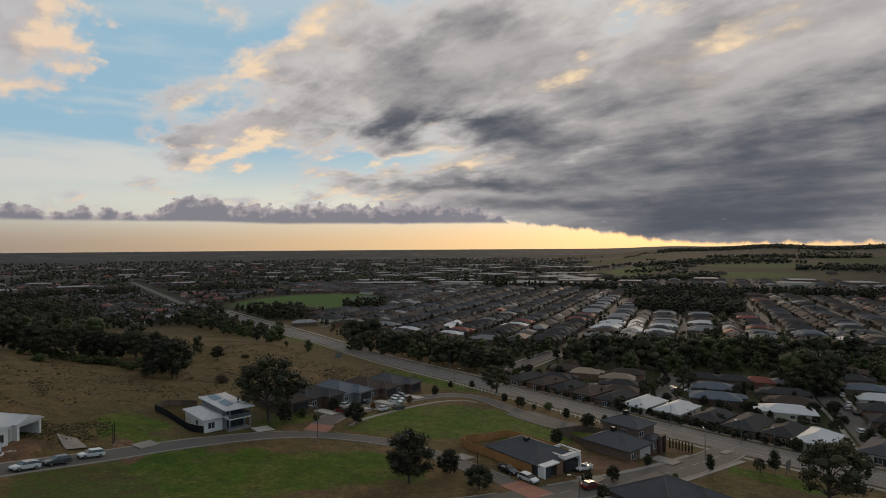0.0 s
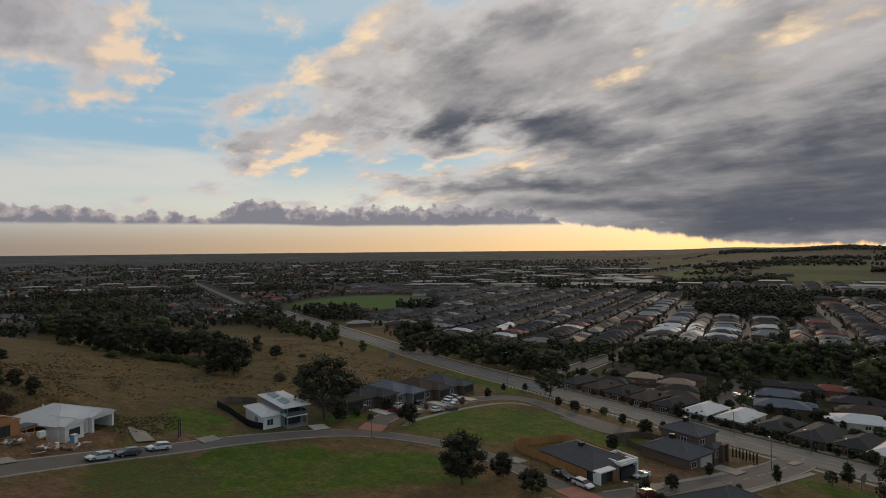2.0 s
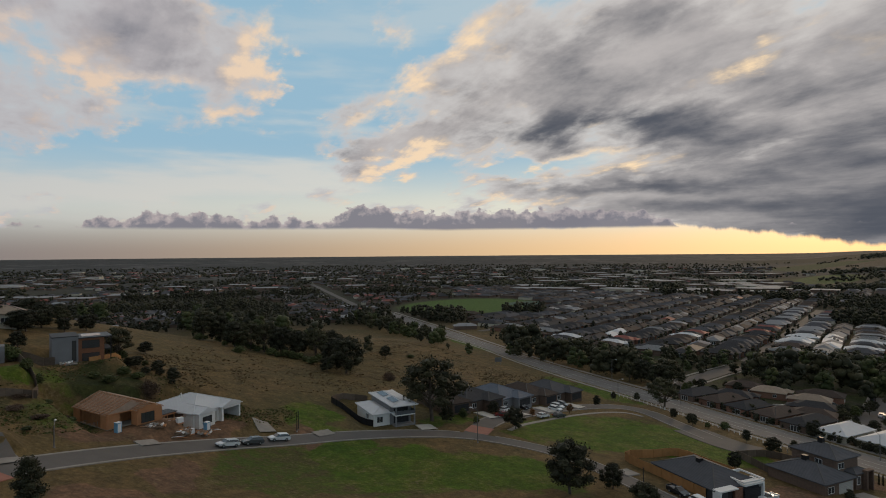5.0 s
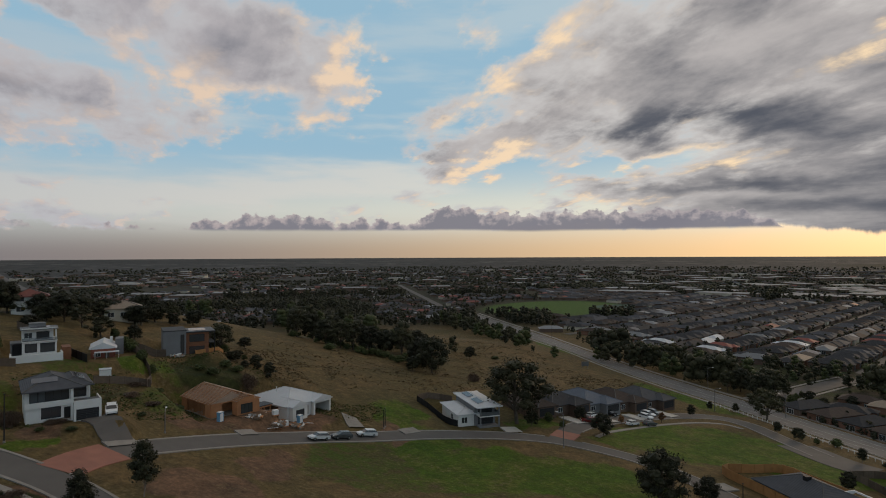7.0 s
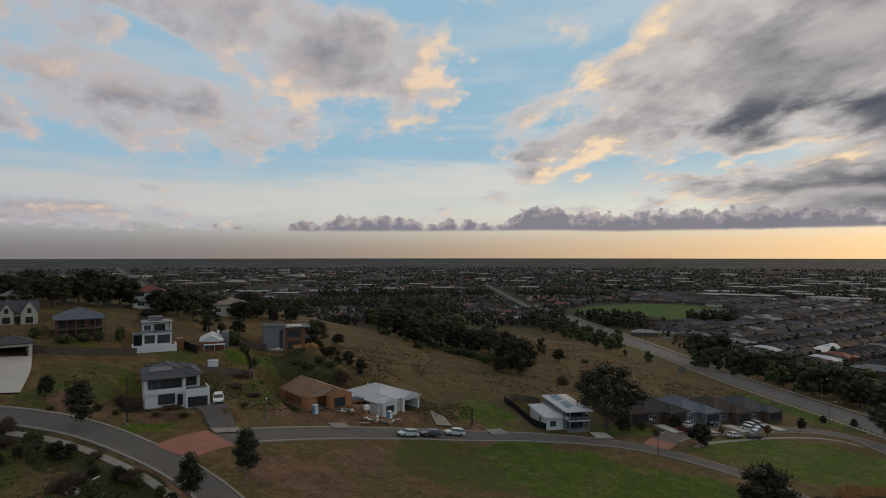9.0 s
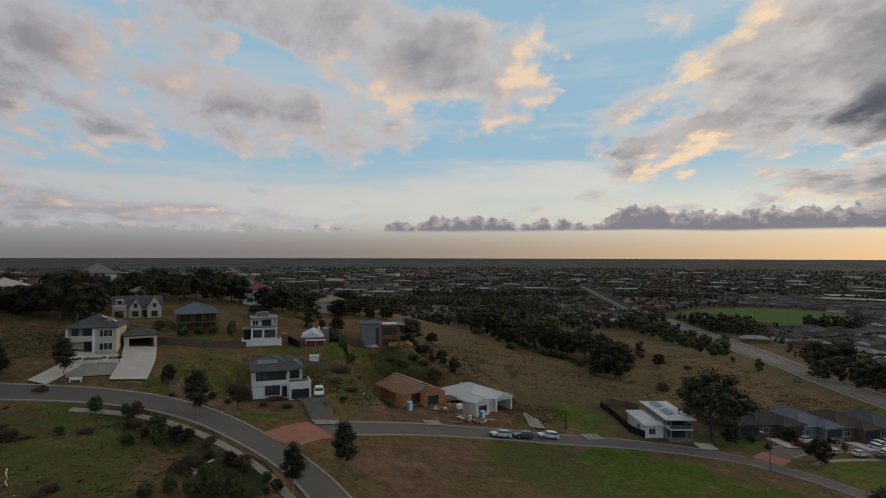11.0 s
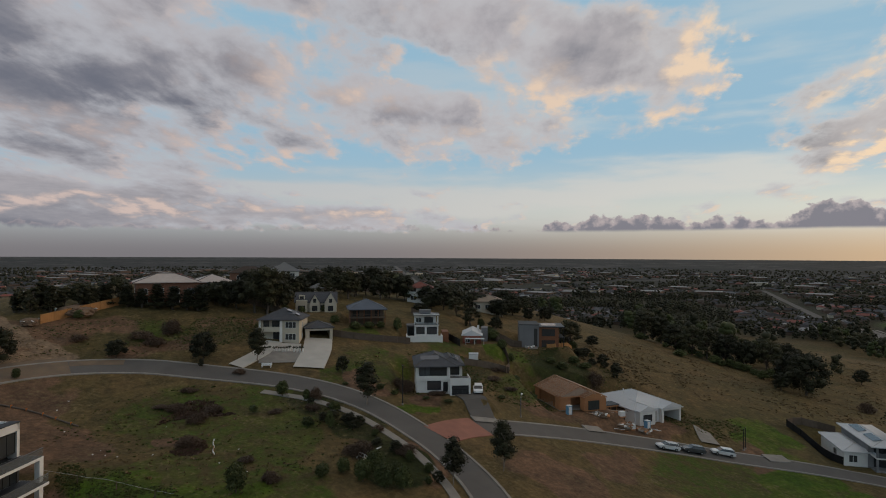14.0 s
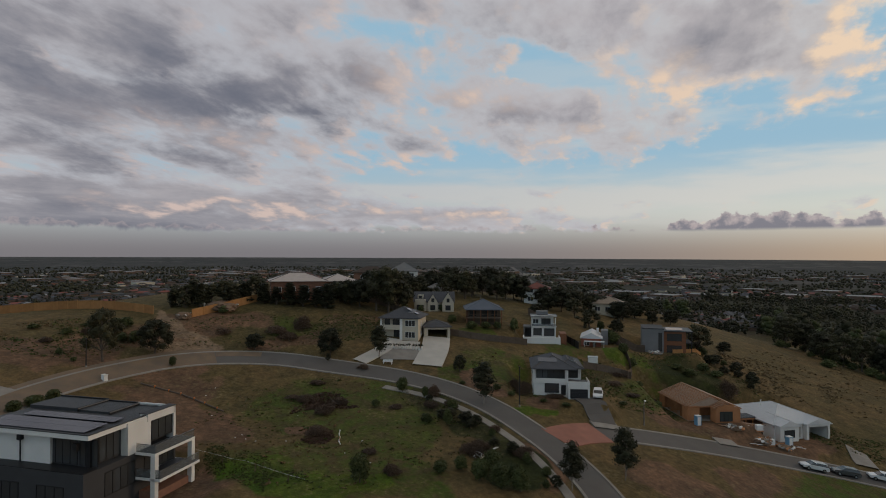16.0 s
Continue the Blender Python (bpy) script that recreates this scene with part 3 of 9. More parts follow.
    near = mix(math_node("MULTIPLY", faint, ramp(patch.outputs[0], 0.28, 0.58)), near, mix(ramp(medium.outputs[0], 0.36, 0.66), (0.050, 0.076, 0.013), (0.080, 0.082, 0.021)))
    near = mix(green, near, lawn)
    near = mix(bare, near, soil)
    near = mix(rank, near, mix(ramp(medium.outputs[0], 0.4, 0.6), (0.028, 0.034, 0.010), (0.056, 0.052, 0.022)))
    near = mix(ramp(math_node("ADD", fine.outputs[0], math_node("MULTIPLY", medium.outputs[0], 0.6)), 0.86, 1.05), near, (0.125, 0.098, 0.052))
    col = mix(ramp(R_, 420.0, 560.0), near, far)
    col = mix(zone(150, 300, 240, 128, 129.7, 0.2), col, mix(ramp(medium.outputs[0], 0.42, 0.62), (0.034, 0.044, 0.014), town))
    col = mix(near_track, col, (0.215, 0.152, 0.100))
    col = mix(zone(-150, 665, 76, 105, -10, 0.3), col, (0.058, 0.112, 0.022))
    col = mix(zone(-88, 700, 24, 34, -10, 0.3), col, (0.060, 0.105, 0.085))
    col = mix(union([(330, 1150, 120, 230, -18, 0.4), (520, 1000, 150, 190, -25, 0.4), (900, 1450, 330, 420, -25, 0.4), (640, 1900, 200, 300, -20, 0.4)]), col, mix(ramp(hs.outputs[2], 0.4, 0.5), (0.036, 0.052, 0.017), (0.064, 0.055, 0.037)))
    col = mix(union([(397, 1236, 55, 150, -18, 0.3), (478, 985, 110, 60, -25, 0.3), (640, 1150, 130, 70, -28, 0.3)]), col, (0.062, 0.090, 0.026))
    col = mix(zone(1450, 2230, 1100, 520, -33, 0.3), col, (0.020, 0.023, 0.013))
    shade = t.nodes.new("ShaderNodeMix")
    shade.data_type, shade.blend_type = "RGBA", "MULTIPLY"
    shade.inputs[0].default_value = 0.8
    t.links.new(col, shade.inputs[6])
    grain = mix(ramp(fine.outputs[0], 0.25, 0.72), (0.55, 0.55, 0.55), (1.25, 1.25, 1.25))
    blotch = t.nodes.new("ShaderNodeMix")
    blotch.data_type, blotch.blend_type = "RGBA", "MULTIPLY"
    blotch.inputs[0].default_value = 1.0
    t.links.new(grain, blotch.inputs[6])
    t.links.new(mix(ramp(patch.outputs[0], 0.30, 0.68), (0.58, 0.60, 0.62), (1.28, 1.24, 1.20)), blotch.inputs[7])
    t.links.new(blotch.outputs[2], shade.inputs[7])
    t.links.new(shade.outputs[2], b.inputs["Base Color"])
    b.inputs["Roughness"].default_value = 0.95
    b.inputs["Specular IOR Level"].default_value = 0.15
    bp = t.nodes.new("ShaderNodeBump")
    bp.inputs["Strength"].default_value, bp.inputs["Distance"].default_value = 0.6, 0.4
    t.links.new(fine.outputs[0], bp.inputs["Height"])
    t.links.new(bp.outputs[0], b.inputs["Normal"])
    return m


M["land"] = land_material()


# where lawn, faint green, bare soil, rank growth and wheel tracks lie: x, y, half lengths, turn, softness
COVER = {
    "green": [
         (-27, 116, 26, 13, 5), (-52, 112, 20, 7, -52), (4, 166, 27, 22, 20), (-14, 152, 14, 8, 20), (-88.5, 54, 3.0, 8, 25, 0.4), (-70, 131, 13, 7, -45), (-47, 108, 16, 8, -35), (72, 129, 11, 6, -40),
         (-40, 150, 10, 4, 35), (30, 160, 12, 9), (-112, 93, 3.5, 7, -15, 0.4), (-134, 54.5, 4, 3, 0, 0.4), (-78, 8, 7, 4, 40, 0.5), (-72, 16, 5, 5), (-6, 232, 30, 7, -47),
         (-75, 340, 40, 8, -58)],
    "faint": [
         (-58, 97, 15, 12, -50), (-44, 102, 18, 10), (-112, 58, 9, 7), (-99, 34, 12, 7, 20), (-106, 46, 5, 4), (-120, 79, 5, 8, -40), (-113, 100, 10, 4, 15), (-96, 84, 5, 7), (-79, 12, 8, 13, -25), (-86, 27, 9, 7), (-72, 22, 7, 10),
         (-106, 53, 7, 6), (-99, 70, 4, 6), (-108, 104, 7, 12, -10), (-128, 60, 3, 5), (-140, 20, 5, 8), (-108, 76, 9, 4), (-101, 18, 14, 10, 10)],
    "bare": [
         (-67, 80, 9, 5, -60), (-63, 64, 8, 6, 20), (-82, 100, 6, 15, -8, 0.5), (-112, -3, 6, 8, 20), (-79, -1, 8, 6), (-105, -5, 12, 5, 38), (-95, 1, 6, 5), (-144, 2, 8, 15, 10),
         (-128, -22, 9, 12, 30), (-118, -4, 5, 8, 20), (-74, 44, 10, 2.6, 0), (-84, 39, 9, 2.4, -15), (-101, 49, 4, 9, 35, 0.5), (-86, 84, 5, 8, -10), (-78, 100, 3.5, 14, -18, 0.4),
         (-142, 36, 8, 3, 70), (-132, 20, 4, 9, 10), (-137, -4, 6, 14, 15), (-126, -29, 8, 7), (-91, 58, 4, 5), (-92, 16, 4, 3), (36, 133, 7, 5, 35), (-64, 118, 10, 3, -50),
         (57, 150, 7, 4, -40), (-88, 78, 5, 3), (-103, 104, 8, 4, 20)],
    "rank": [
         (-86, 41, 9, 6, 10), (-98, 39, 7, 5), (-75, 40, 9, 5), (-103, 73, 6, 9, -10), (-108, 108, 8, 10), (-98, 92, 5, 5)],
    "near_track": [
         (-141, -4.8, 14, 2.4, 18, 0.9), (-131, -2.0, 4, 6, 10, 0.9)],
}


def cover_share(kind, x, y):
    """Share of one kind of ground cover at plan places, as an array."""
    wx = x + 1.5 * np.sin(0.31 * x + 0.17 * y) + 1.1 * np.sin(0.53 * y - 0.41 * x + 1.3)
    wy = y + 1.5 * np.sin(0.29 * y - 0.21 * x + 2.1) + 1.1 * np.sin(0.47 * x + 0.59 * y)
    out_ = np.zeros(len(x))
    for q in COVER[kind]:
        cx, cy, rx, ry, turn, soft = (*q, 0.0, 0.75)[:6] if len(q) == 4 else (*q, 0.75)[:6]
        c, n = math.cos(radians(turn)), math.sin(radians(turn))
        d = np.hypot(((wx - cx) * c + (wy - cy) * n) / rx, ((wy - cy) * c - (wx - cx) * n) / ry)
        u = np.clip((1 + soft * 0.3 - d) / (soft * 0.8), 0, 1)
        out_ = np.maximum(out_, u * u * (3 - 2 * u))
    return out_


def build_ground():
    azs = [a * 0.25 for a in range(-176, 444)] + [111.0 + 2.4 * k for k in range(85)]
    rs = [0.0]
    r = 14.0
    while r < 4900:
        rs.append(r)
        r *= 1.012 if r < 190 else 1.022
    rs.append(4930.0)
    verts, faces = [], []
    n = len(azs)
    for r in rs[1:]:
        for a in azs:
            x, y = polar(a, r)
            verts.append((x, y, ground_z(x, y)))
    verts.append((0, 0, ground_z(0, 0)))
    for i in range(n):
        faces.append((len(verts) - 1, (i + 1) % n, i))
    for j in range(len(rs) - 2):
        for i in range(n):
            k = (i + 1) % n
            faces.append((j * n + i, j * n + k, (j + 1) * n + k, (j + 1) * n + i))
    me = bpy.data.meshes.new("ground")
    me.from_pydata(verts, [], faces)
    me.polygons.foreach_set("use_smooth", [True] * len(me.polygons))
    me.flip_normals()
    plan = np.array(verts)
    for name, kinds in (("land_cover", ("green", "faint", "bare")), ("soil_cover", ("rank", "near_track"))):
        share = np.ones((len(plan), 4), dtype=np.float32)
        for k, kind in enumerate(kinds):
            share[:, k] = cover_share(kind, plan[:, 0], plan[:, 1])
        me.attributes.new(name, "FLOAT_COLOR", "POINT").data.foreach_set("color", share.ravel())
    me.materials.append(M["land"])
    return tagged(new("ground", me), "dry brown and green grass land sloping to a wide plain", "ground", kind="structure")


build_ground()


# ---- roads ----
def spline(points, spacing=2.0):
    """A smooth line through plan points."""
    p = [Vector(q) for q in points]
    p = [2 * p[0] - p[1]] + p + [2 * p[-1] - p[-2]]
    out_ = []
    for i in range(1, len(p) - 2):
        n = max(2, int((p[i + 1] - p[i]).length / spacing))
        for k in range(n):
            u = k / n
            out_.append(0.5 * ((2 * p[i]) + (p[i + 1] - p[i - 1]) * u + (2 * p[i - 1] - 5 * p[i] + 4 * p[i + 1] - p[i + 2]) * u * u + (3 * p[i] - p[i - 1] - 3 * p[i + 1] + p[i + 2]) * u ** 3))
    out_.append(p[-2])
    return out_


def sides(line):
    out_ = []
    for i, c in enumerate(line):
        d = (line[min(i + 1, len(line) - 1)] - line[max(i - 1, 0)]).normalized()
        out_.append(Vector((-d.y, d.x)))
    return out_


def strip(line, left, right, lift, thick=0.25, dash=None):
    """A ribbon along a line between two offsets (left positive), draped on the land, with sides going into it."""
    bm = bmesh.new()
    nrm = sides(line)
    across = max(1, int(abs(left - right) / 2.5))
    rows, run = [], 0.0
    for i, (c, n) in enumerate(zip(line, nrm)):
        row = []
        for k in range(across + 1):
            q = c + n * (left + (right - left) * k / across)
            row.append(bm.verts.new((q.x, q.y, ground_z(q.x, q.y) + lift)))
        edge = [bm.verts.new(v.co - Vector((0, 0, thick))) for v in (row[0], row[-1])]
        rows.append([edge[0]] + row + [edge[1]])
    for i in range(len(rows) - 1):
        run += (line[i + 1] - line[i]).length
        if dash and run % (dash[0] + dash[1]) > dash[0]:
            continue
        for k in range(len(rows[i]) - 1):
            bm.faces.new((rows[i][k], rows[i][k + 1], rows[i + 1][k + 1], rows[i + 1][k]))
    return bm


HILL_ROAD = [(-40, 38), (-52, 45.5), (-62, 49.3), (-72, 50.6), (-81, 49.9), (-91, 47.8), (-100, 43.6), (-109, 36.6), (-117.5, 27), (-124.6, 16.5), (-127.2, 5.5), (-125.5, -5), (-119.9, -14), (-112.4, -21.2), (-103.8, -26.6), (-90, -33), (-70, -40)]
LOWER_ROAD = [(-79.2, 54), (-80, 62.8), (-79.3, 69.9), (-77, 85.5), (-73, 99), (-67.3, 109.5), (-57, 123), (-43.3, 134), (-30, 139.3), (-14, 137.8), (-3.3, 131.5), (6.3, 121.9), (15.3, 111.8), (18, 108.5)]
COURT = [(-31, 141), (-30.3, 153.8), (-26.4, 166.4), (-15.3, 187.1), (-4.9, 199.8), (5, 205), (13, 201), (20.4, 188), (28, 175)]
SIDE_ROAD = [(-8, 94), (8, 102.5), (20.4, 110.5), (30.7, 117.4), (40.6, 123.6), (52.4, 132.3), (66.5, 144.2), (76, 154)]
MAIN_ROAD = [(-215, 560), (-150.7, 470), (-102.2, 400), (-48.6, 309), (-11.4, 262), (10.1, 236.8), (32.6, 207.4), (54.4, 181.1), (65.8, 167), (79.1, 152), (98.5, 132), (140, 92), (260, -20), (400, -120)]
hill_line = spline(HILL_ROAD)
hill_line = [c + n * 1.0 for c, n in zip(hill_line, sides(hill_line))]
WAYS = {"hill": (hill_line, 5.2), "lower": (spline(LOWER_ROAD), 4.9), "court": (spline(COURT), 5.6), "side": (spline(SIDE_ROAD), 8.0), "main": (spline(MAIN_ROAD, 4.0), 12.5)}


def open_runs(key, offset):
    """Stretches of a kerb line that lie on no other road."""
    line = WAYS[key][0]
    runs, run = [], []
    for c, n in zip(line, sides(line)):
        q = c + n * offset
        if min((q - Vector(c2)).length for c2 in ((-79.5, 56.8), (-30.8, 145.6), (15.5, 111.7))) < 5.4 or any(k != key and min((q - p).length for p in o) < w / 2 + 0.25 for k, (o, w) in WAYS.items()):
            if len(run) > 2:
                runs.append(run)
            run = []
        else:
            run.append(q)
    return runs + ([run] if len(run) > 2 else [])


def road(key, mat, label):
    line, width = WAYS[key]
    h = width / 2
    tagged(part("road_" + key, strip(line, h, -h, 0.08 + 0.004 * list(WAYS).index(key)), mat), label, "road", kind="structure")
    for s in (1, -1):
        for run in open_runs(key, s * (h + 0.11)):
            tagged(part("kerb", strip(run, 0.22, -0.22, 0.16), "concrete"), "pale grey concrete kerb along the road", "kerb", kind="structure")
    return line


road("hill", "asphalt", "grey asphalt residential road curving up the hill")
road("lower", "asphalt", "grey asphalt residential road curving below the houses")
road("court", "asphalt", "grey asphalt court road beside the park")
road("side", "asphalt", "grey asphalt side road joining the highway")
main_line = road("main", "main_asphalt", "wide grey asphalt main road with worn white lines")


# ---- trees ----
rng = random.Random(7)
TREES = {}
FURTHER = []


def leaf_cloud(bm, rnd, centre, radius, count, size, flat=0.75):
    """Small crossing leaf sprays filling a lumpy ball, thicker towards its skin."""
    for _ in range(count):
        d = Vector((rnd.gauss(0, 1), rnd.gauss(0, 1), rnd.gauss(0, 1))).normalized()
        p = Vector(centre) + Vector((d.x, d.y, d.z * flat)) * radius * (rnd.random() ** 0.45)
        s = size * rnd.uniform(0.6, 1.4)
        a = Vector((rnd.gauss(0, 1), rnd.gauss(0, 1), rnd.gauss(0, 0.7))).normalized()
        c = a.cross(Vector((rnd.gauss(0, 1), rnd.gauss(0, 1), rnd.gauss(0, 1)))).normalized()
        bm.faces.new([bm.verts.new(p + a * s * u + c * s * v) for u, v in ((-0.6, -0.1), (0.1, -0.45), (0.7, 0.1), (0.0, 0.5))])


def lump(bm, rnd, centre, radius, flat=0.75, rough=0.30):
    """An uneven closed clump of foliage."""
    seed = Vector((rnd.uniform(-50, 50), rnd.uniform(-50, 50), rnd.uniform(-50, 50)))
    for v in bmesh.ops.create_icosphere(bm, subdivisions=2, radius=1.0)["verts"]:
        k = radius * (1 + rough * 2.0 * noise.noise(v.co * 1.9 + seed) + rnd.uniform(-0.08, 0.08))
        v.co = Vector(centre) + Vector((v.co.x, v.co.y, v.co.z * flat)) * k


def build_tree(kind, rnd, m, light=0):
    """A tree ten metres high: tapered trunk, limbs to each lobe, crown of leaf sprays."""
    spec = {  # crown width, lowest and highest lobe, lobes, lobe radius, sprays a lobe, spray size, leaf, bark, label
        "gum": (10.5, 3.4, 8.9, 26, 1.40, 230, 0.25, "gum_leaf", "bark", "tall spreading gum tree with dark open crown"),
        "oak": (11.5, 2.4, 8.5, 32, 1.70, 220, 0.28, "dark_leaf", "bark", "broad round-headed dark evergreen tree"),
        "young": (5.6, 3.2, 8.9, 20, 1.35, 230, 0.25, "dark_leaf", "pale_bark", "young street gum with dense oval crown and pale trunk"),
        "pine": (4.2, 1.2, 9.0, 20, 1.1, 160, 0.30, "dark_leaf", "bark", "dense dark cypress tree on the slope"),
        "bush": (9.0, 2.0, 7.0, 18, 2.3, 170, 0.55, "green_leaf", "bark", "rounded olive-green shrub in rough grass"),
        "scrub": (13.0, 0.9, 4.6, 16, 2.6, 330, 0.42, "dry_leaf", "bark", "low brown scrubby bush"),
        "autumn": (8.0, 3.2, 8.6, 18, 1.5, 120, 0.40, "autumn_leaf", "bark", "garden tree turning reddish brown"),
        "yellow": (8.0, 3.2, 8.6, 18, 1.5, 120, 0.40, "yellow_leaf", "bark", "garden tree turning yellow"),
    }[kind]
    wide, lo, hi, lobes, lr, n, size, leaf, bark, label = spec
    size *= 0.8
    if light:
        n, size = int(n * 0.7), size * 1.15
    base = empty("bush" if kind in ("bush", "scrub") else "tree", m, label, "bush" if kind in ("bush", "scrub") else "tree")
    trunk, crown = bmesh.new(), bmesh.new()
    lean = Vector((rnd.uniform(-0.5, 0.5), rnd.uniform(-0.5, 0.5), lo))
    stem = 0.12 if kind == "young" else 0.30
    tube(trunk, (0, 0, -1.0), lean, stem, stem * 0.7, 9)
    tube(trunk, lean, (lean.x * 0.6, lean.y * 0.6, hi - 1.5), stem * 0.7, stem * 0.2, 7)
    for k in range(lobes):
        f = k / max(1, lobes - 1)
        z = lo + (hi - lo) * f
        env = {"pine": 1.05 - f, "young": math.sin(math.pi * (0.2 + 0.72 * f))}.get(kind, math.sin(math.pi * (0.28 + 0.60 * f)))
        a = k * 2.4 + rnd.uniform(-0.5, 0.5)
        rr = max(0.0, wide / 2 - lr * 0.7) * env * rnd.uniform(0.45, 1.0)
        c = (rr * math.cos(a), rr * math.sin(a), z + rnd.uniform(-0.5, 0.5))
        start = (lean.x * 0.8, lean.y * 0.8, max(lo * 0.55, z - 2.2 - rr * 0.3))
        tube(trunk, start, c, stem * 0.32, 0.03, 5)
        rl = lr * rnd.uniform(0.75, 1.2)
        if kind not in ("scrub",):
            lump(crown, rnd, c, rl * 0.56)
        leaf_cloud(crown, rnd, c, rl, n, size)
    part("trunk", trunk, bark, base)
    part("crown", crown, leaf, base)
    return base


def tree(kind, x, y, height, wide=1.0, variants=3, sink=0.0, group=""):
    if math.hypot(x, y) > 262 and kind != "scrub":
        FURTHER.append((x, y, height * (0.7 if kind == "bush" else 1.0), 380))
        return None
    v = rng.randrange(variants)
    s = height / 10.0
    m = Matrix.LocRotScale((x, y, ground_z(x, y) - sink), Euler((0, 0, rng.uniform(0, 6.28))), None)
    r = math.hypot(x, y)
    light = 1 if r > 130 else 0
    key = (kind, v, light)
    if key not in TREES:
        TREES[key] = build_tree(kind, random.Random(v * 31 + len(kind) * 7), m, light)
        ob = TREES[key]
    else:
        ob = copy_thing(TREES[key], m)
    ob.matrix_basis = m @ Matrix.Diagonal((s * wide, s * wide, s, 1))
    if group:
        tagged(ob, group=group)
    return ob


# ---- house kit ----
def house(name, x, y, yaw, label, category="house", z=None, group="", size=(1, 1, 1)):
    return empty(name, pose(x, y, ground_z(x, y) if z is None else z, 0, 0, yaw) @ Matrix.Diagonal((*size, 1)), label, category, group)


def walls(h, dims, mat, label=""):
    return part("wall", boxes(*dims), mat, h, label)


def roof(h, dims, mat, label="", pitch=22.0, over=0.45, gable="", capped=True):
    bm, caps = bmesh.new(), []
    for d in dims:
        hip(bm, *d, pitch=pitch, over=over, gable=gable, caps=caps)
    top = part("roof", bm, mat, h, label)
    for a, c in caps if capped else ():
        part("ridge_cap", tube(bmesh.new(), a, c, 0.11, 0.11, 5), "ridge_cap" if "tile" in mat else mat, top)
    return top


def face_box(bm, face, plane, a0, a1, z0, z1, d0, d1):
    """A box on a wall face from depth d0 to d1 outwards; a runs along the wall."""
    if face == "front":
        box(bm, a0, plane - d1, z0, a1, plane - d0, z1)
    elif face == "back":
        box(bm, a0, plane + d0, z0, a1, plane + d1, z1)
    elif face == "left":
        box(bm, plane - d1, a0, z0, plane - d0, a1, z1)
    else:
        box(bm, plane + d0, a0, z0, plane + d1, a1, z1)


def window(h, face, plane, a, z, w, t, mat="frame_black", bars=1):
    """A window: one raised frame lattice with mullions round recessed dark glass."""
    bm, f = bmesh.new(), 0.07
    cuts = [a, a + f]
    for k in range(bars):
        q = a + w * (k + 1) / (bars + 1)
        cuts += [q - f / 2, q + f / 2]
    cuts += [a + w - f, a + w]
    rows = [z, z + f, z + t - f, z + t]

    def at(c, h, out_):
        return {"front": (c, plane - out_, h), "back": (c, plane + out_, h), "left": (plane - out_, c, h), "right": (plane + out_, c, h)}[face]

    grid = {(i, k, o): bm.verts.new(at(c, h, (-0.02, 0.06)[o])) for i, c in enumerate(cuts) for k, h in enumerate(rows) for o in (0, 1)}
    solid = {(i, k) for i in range(len(cuts) - 1) for k in range(3) if k != 1 or i % 2 == 0}
    for i, k in solid:
        bm.faces.new([grid[q] for q in ((i, k, 1), (i + 1, k, 1), (i + 1, k + 1, 1), (i, k + 1, 1))])
        for di, dk, ends in ((-1, 0, ((i, k), (i, k + 1))), (1, 0, ((i + 1, k), (i + 1, k + 1))), (0, -1, ((i, k), (i + 1, k))), (0, 1, ((i, k + 1), (i + 1, k + 1)))):
            if (i + di, k + dk) not in solid:
                (i0, k0), (i1, k1) = ends
                bm.faces.new([grid[q] for q in ((i0, k0, 0), (i1, k1, 0), (i1, k1, 1), (i0, k0, 1))])
    bmesh.ops.recalc_face_normals(bm, faces=bm.faces[:])
    win = part("window", bm, mat, h)
    pane = bmesh.new()
    face_box(pane, face, plane, a + f, a + w - f, z + f, z + t - f, -0.02, 0.015)
    part("pane", pane, "glass", win)
    return win


def garage(h, face, plane, a, w, t=2.2, z=0.0, mat="garage_dark"):
    bm = bmesh.new()
    for k in range(4):
        face_box(bm, face, plane, a, a + w, z + t * k / 4 + 0.004, z + t * (k + 1) / 4 - 0.004, -0.02, 0.03)
    return part("garage_door", bm, mat, h)


def front_door(h, face, plane, a, z=0.0, mat="old_timber"):
    bm = bmesh.new()
    face_box(bm, face, plane, a, a + 1.0, z, z + 2.1, -0.02, 0.03)
    face_box(bm, face, plane, a + 0.2, a + 0.8, z + 0.3, z + 1.8, 0.03, 0.05)
    return part("door", bm, mat, h)


def panels(h, rows, cols, origin, pitch, turn=0.0, mat="solar"):
    """Solar panels laid on a roof slope: each its own piece."""
    me = None
    m0 = Matrix.Translation(origin) @ Euler((radians(pitch), 0, radians(turn))).to_matrix().to_4x4() if not turn else Matrix.Translation(origin) @ Matrix.Rotation(radians(turn), 4, "Z") @ Matrix.Rotation(radians(pitch), 4, "X")
    for i in range(rows):
        for k in range(cols):
            if me is None:
                ob = part("solar_panel", boxes((0.02, 0.02, 0.05, 1.0, 1.65, 0.10)), mat, h, "glossy dark solar panel")
                me = ob.data
            else:
                ob = new("solar_panel", me)
                ob.parent = h
                tagged(ob, "glossy dark solar panel")
            ob.matrix_basis = m0 @ Matrix.Translation((k * 1.02, i * 1.67, 0))


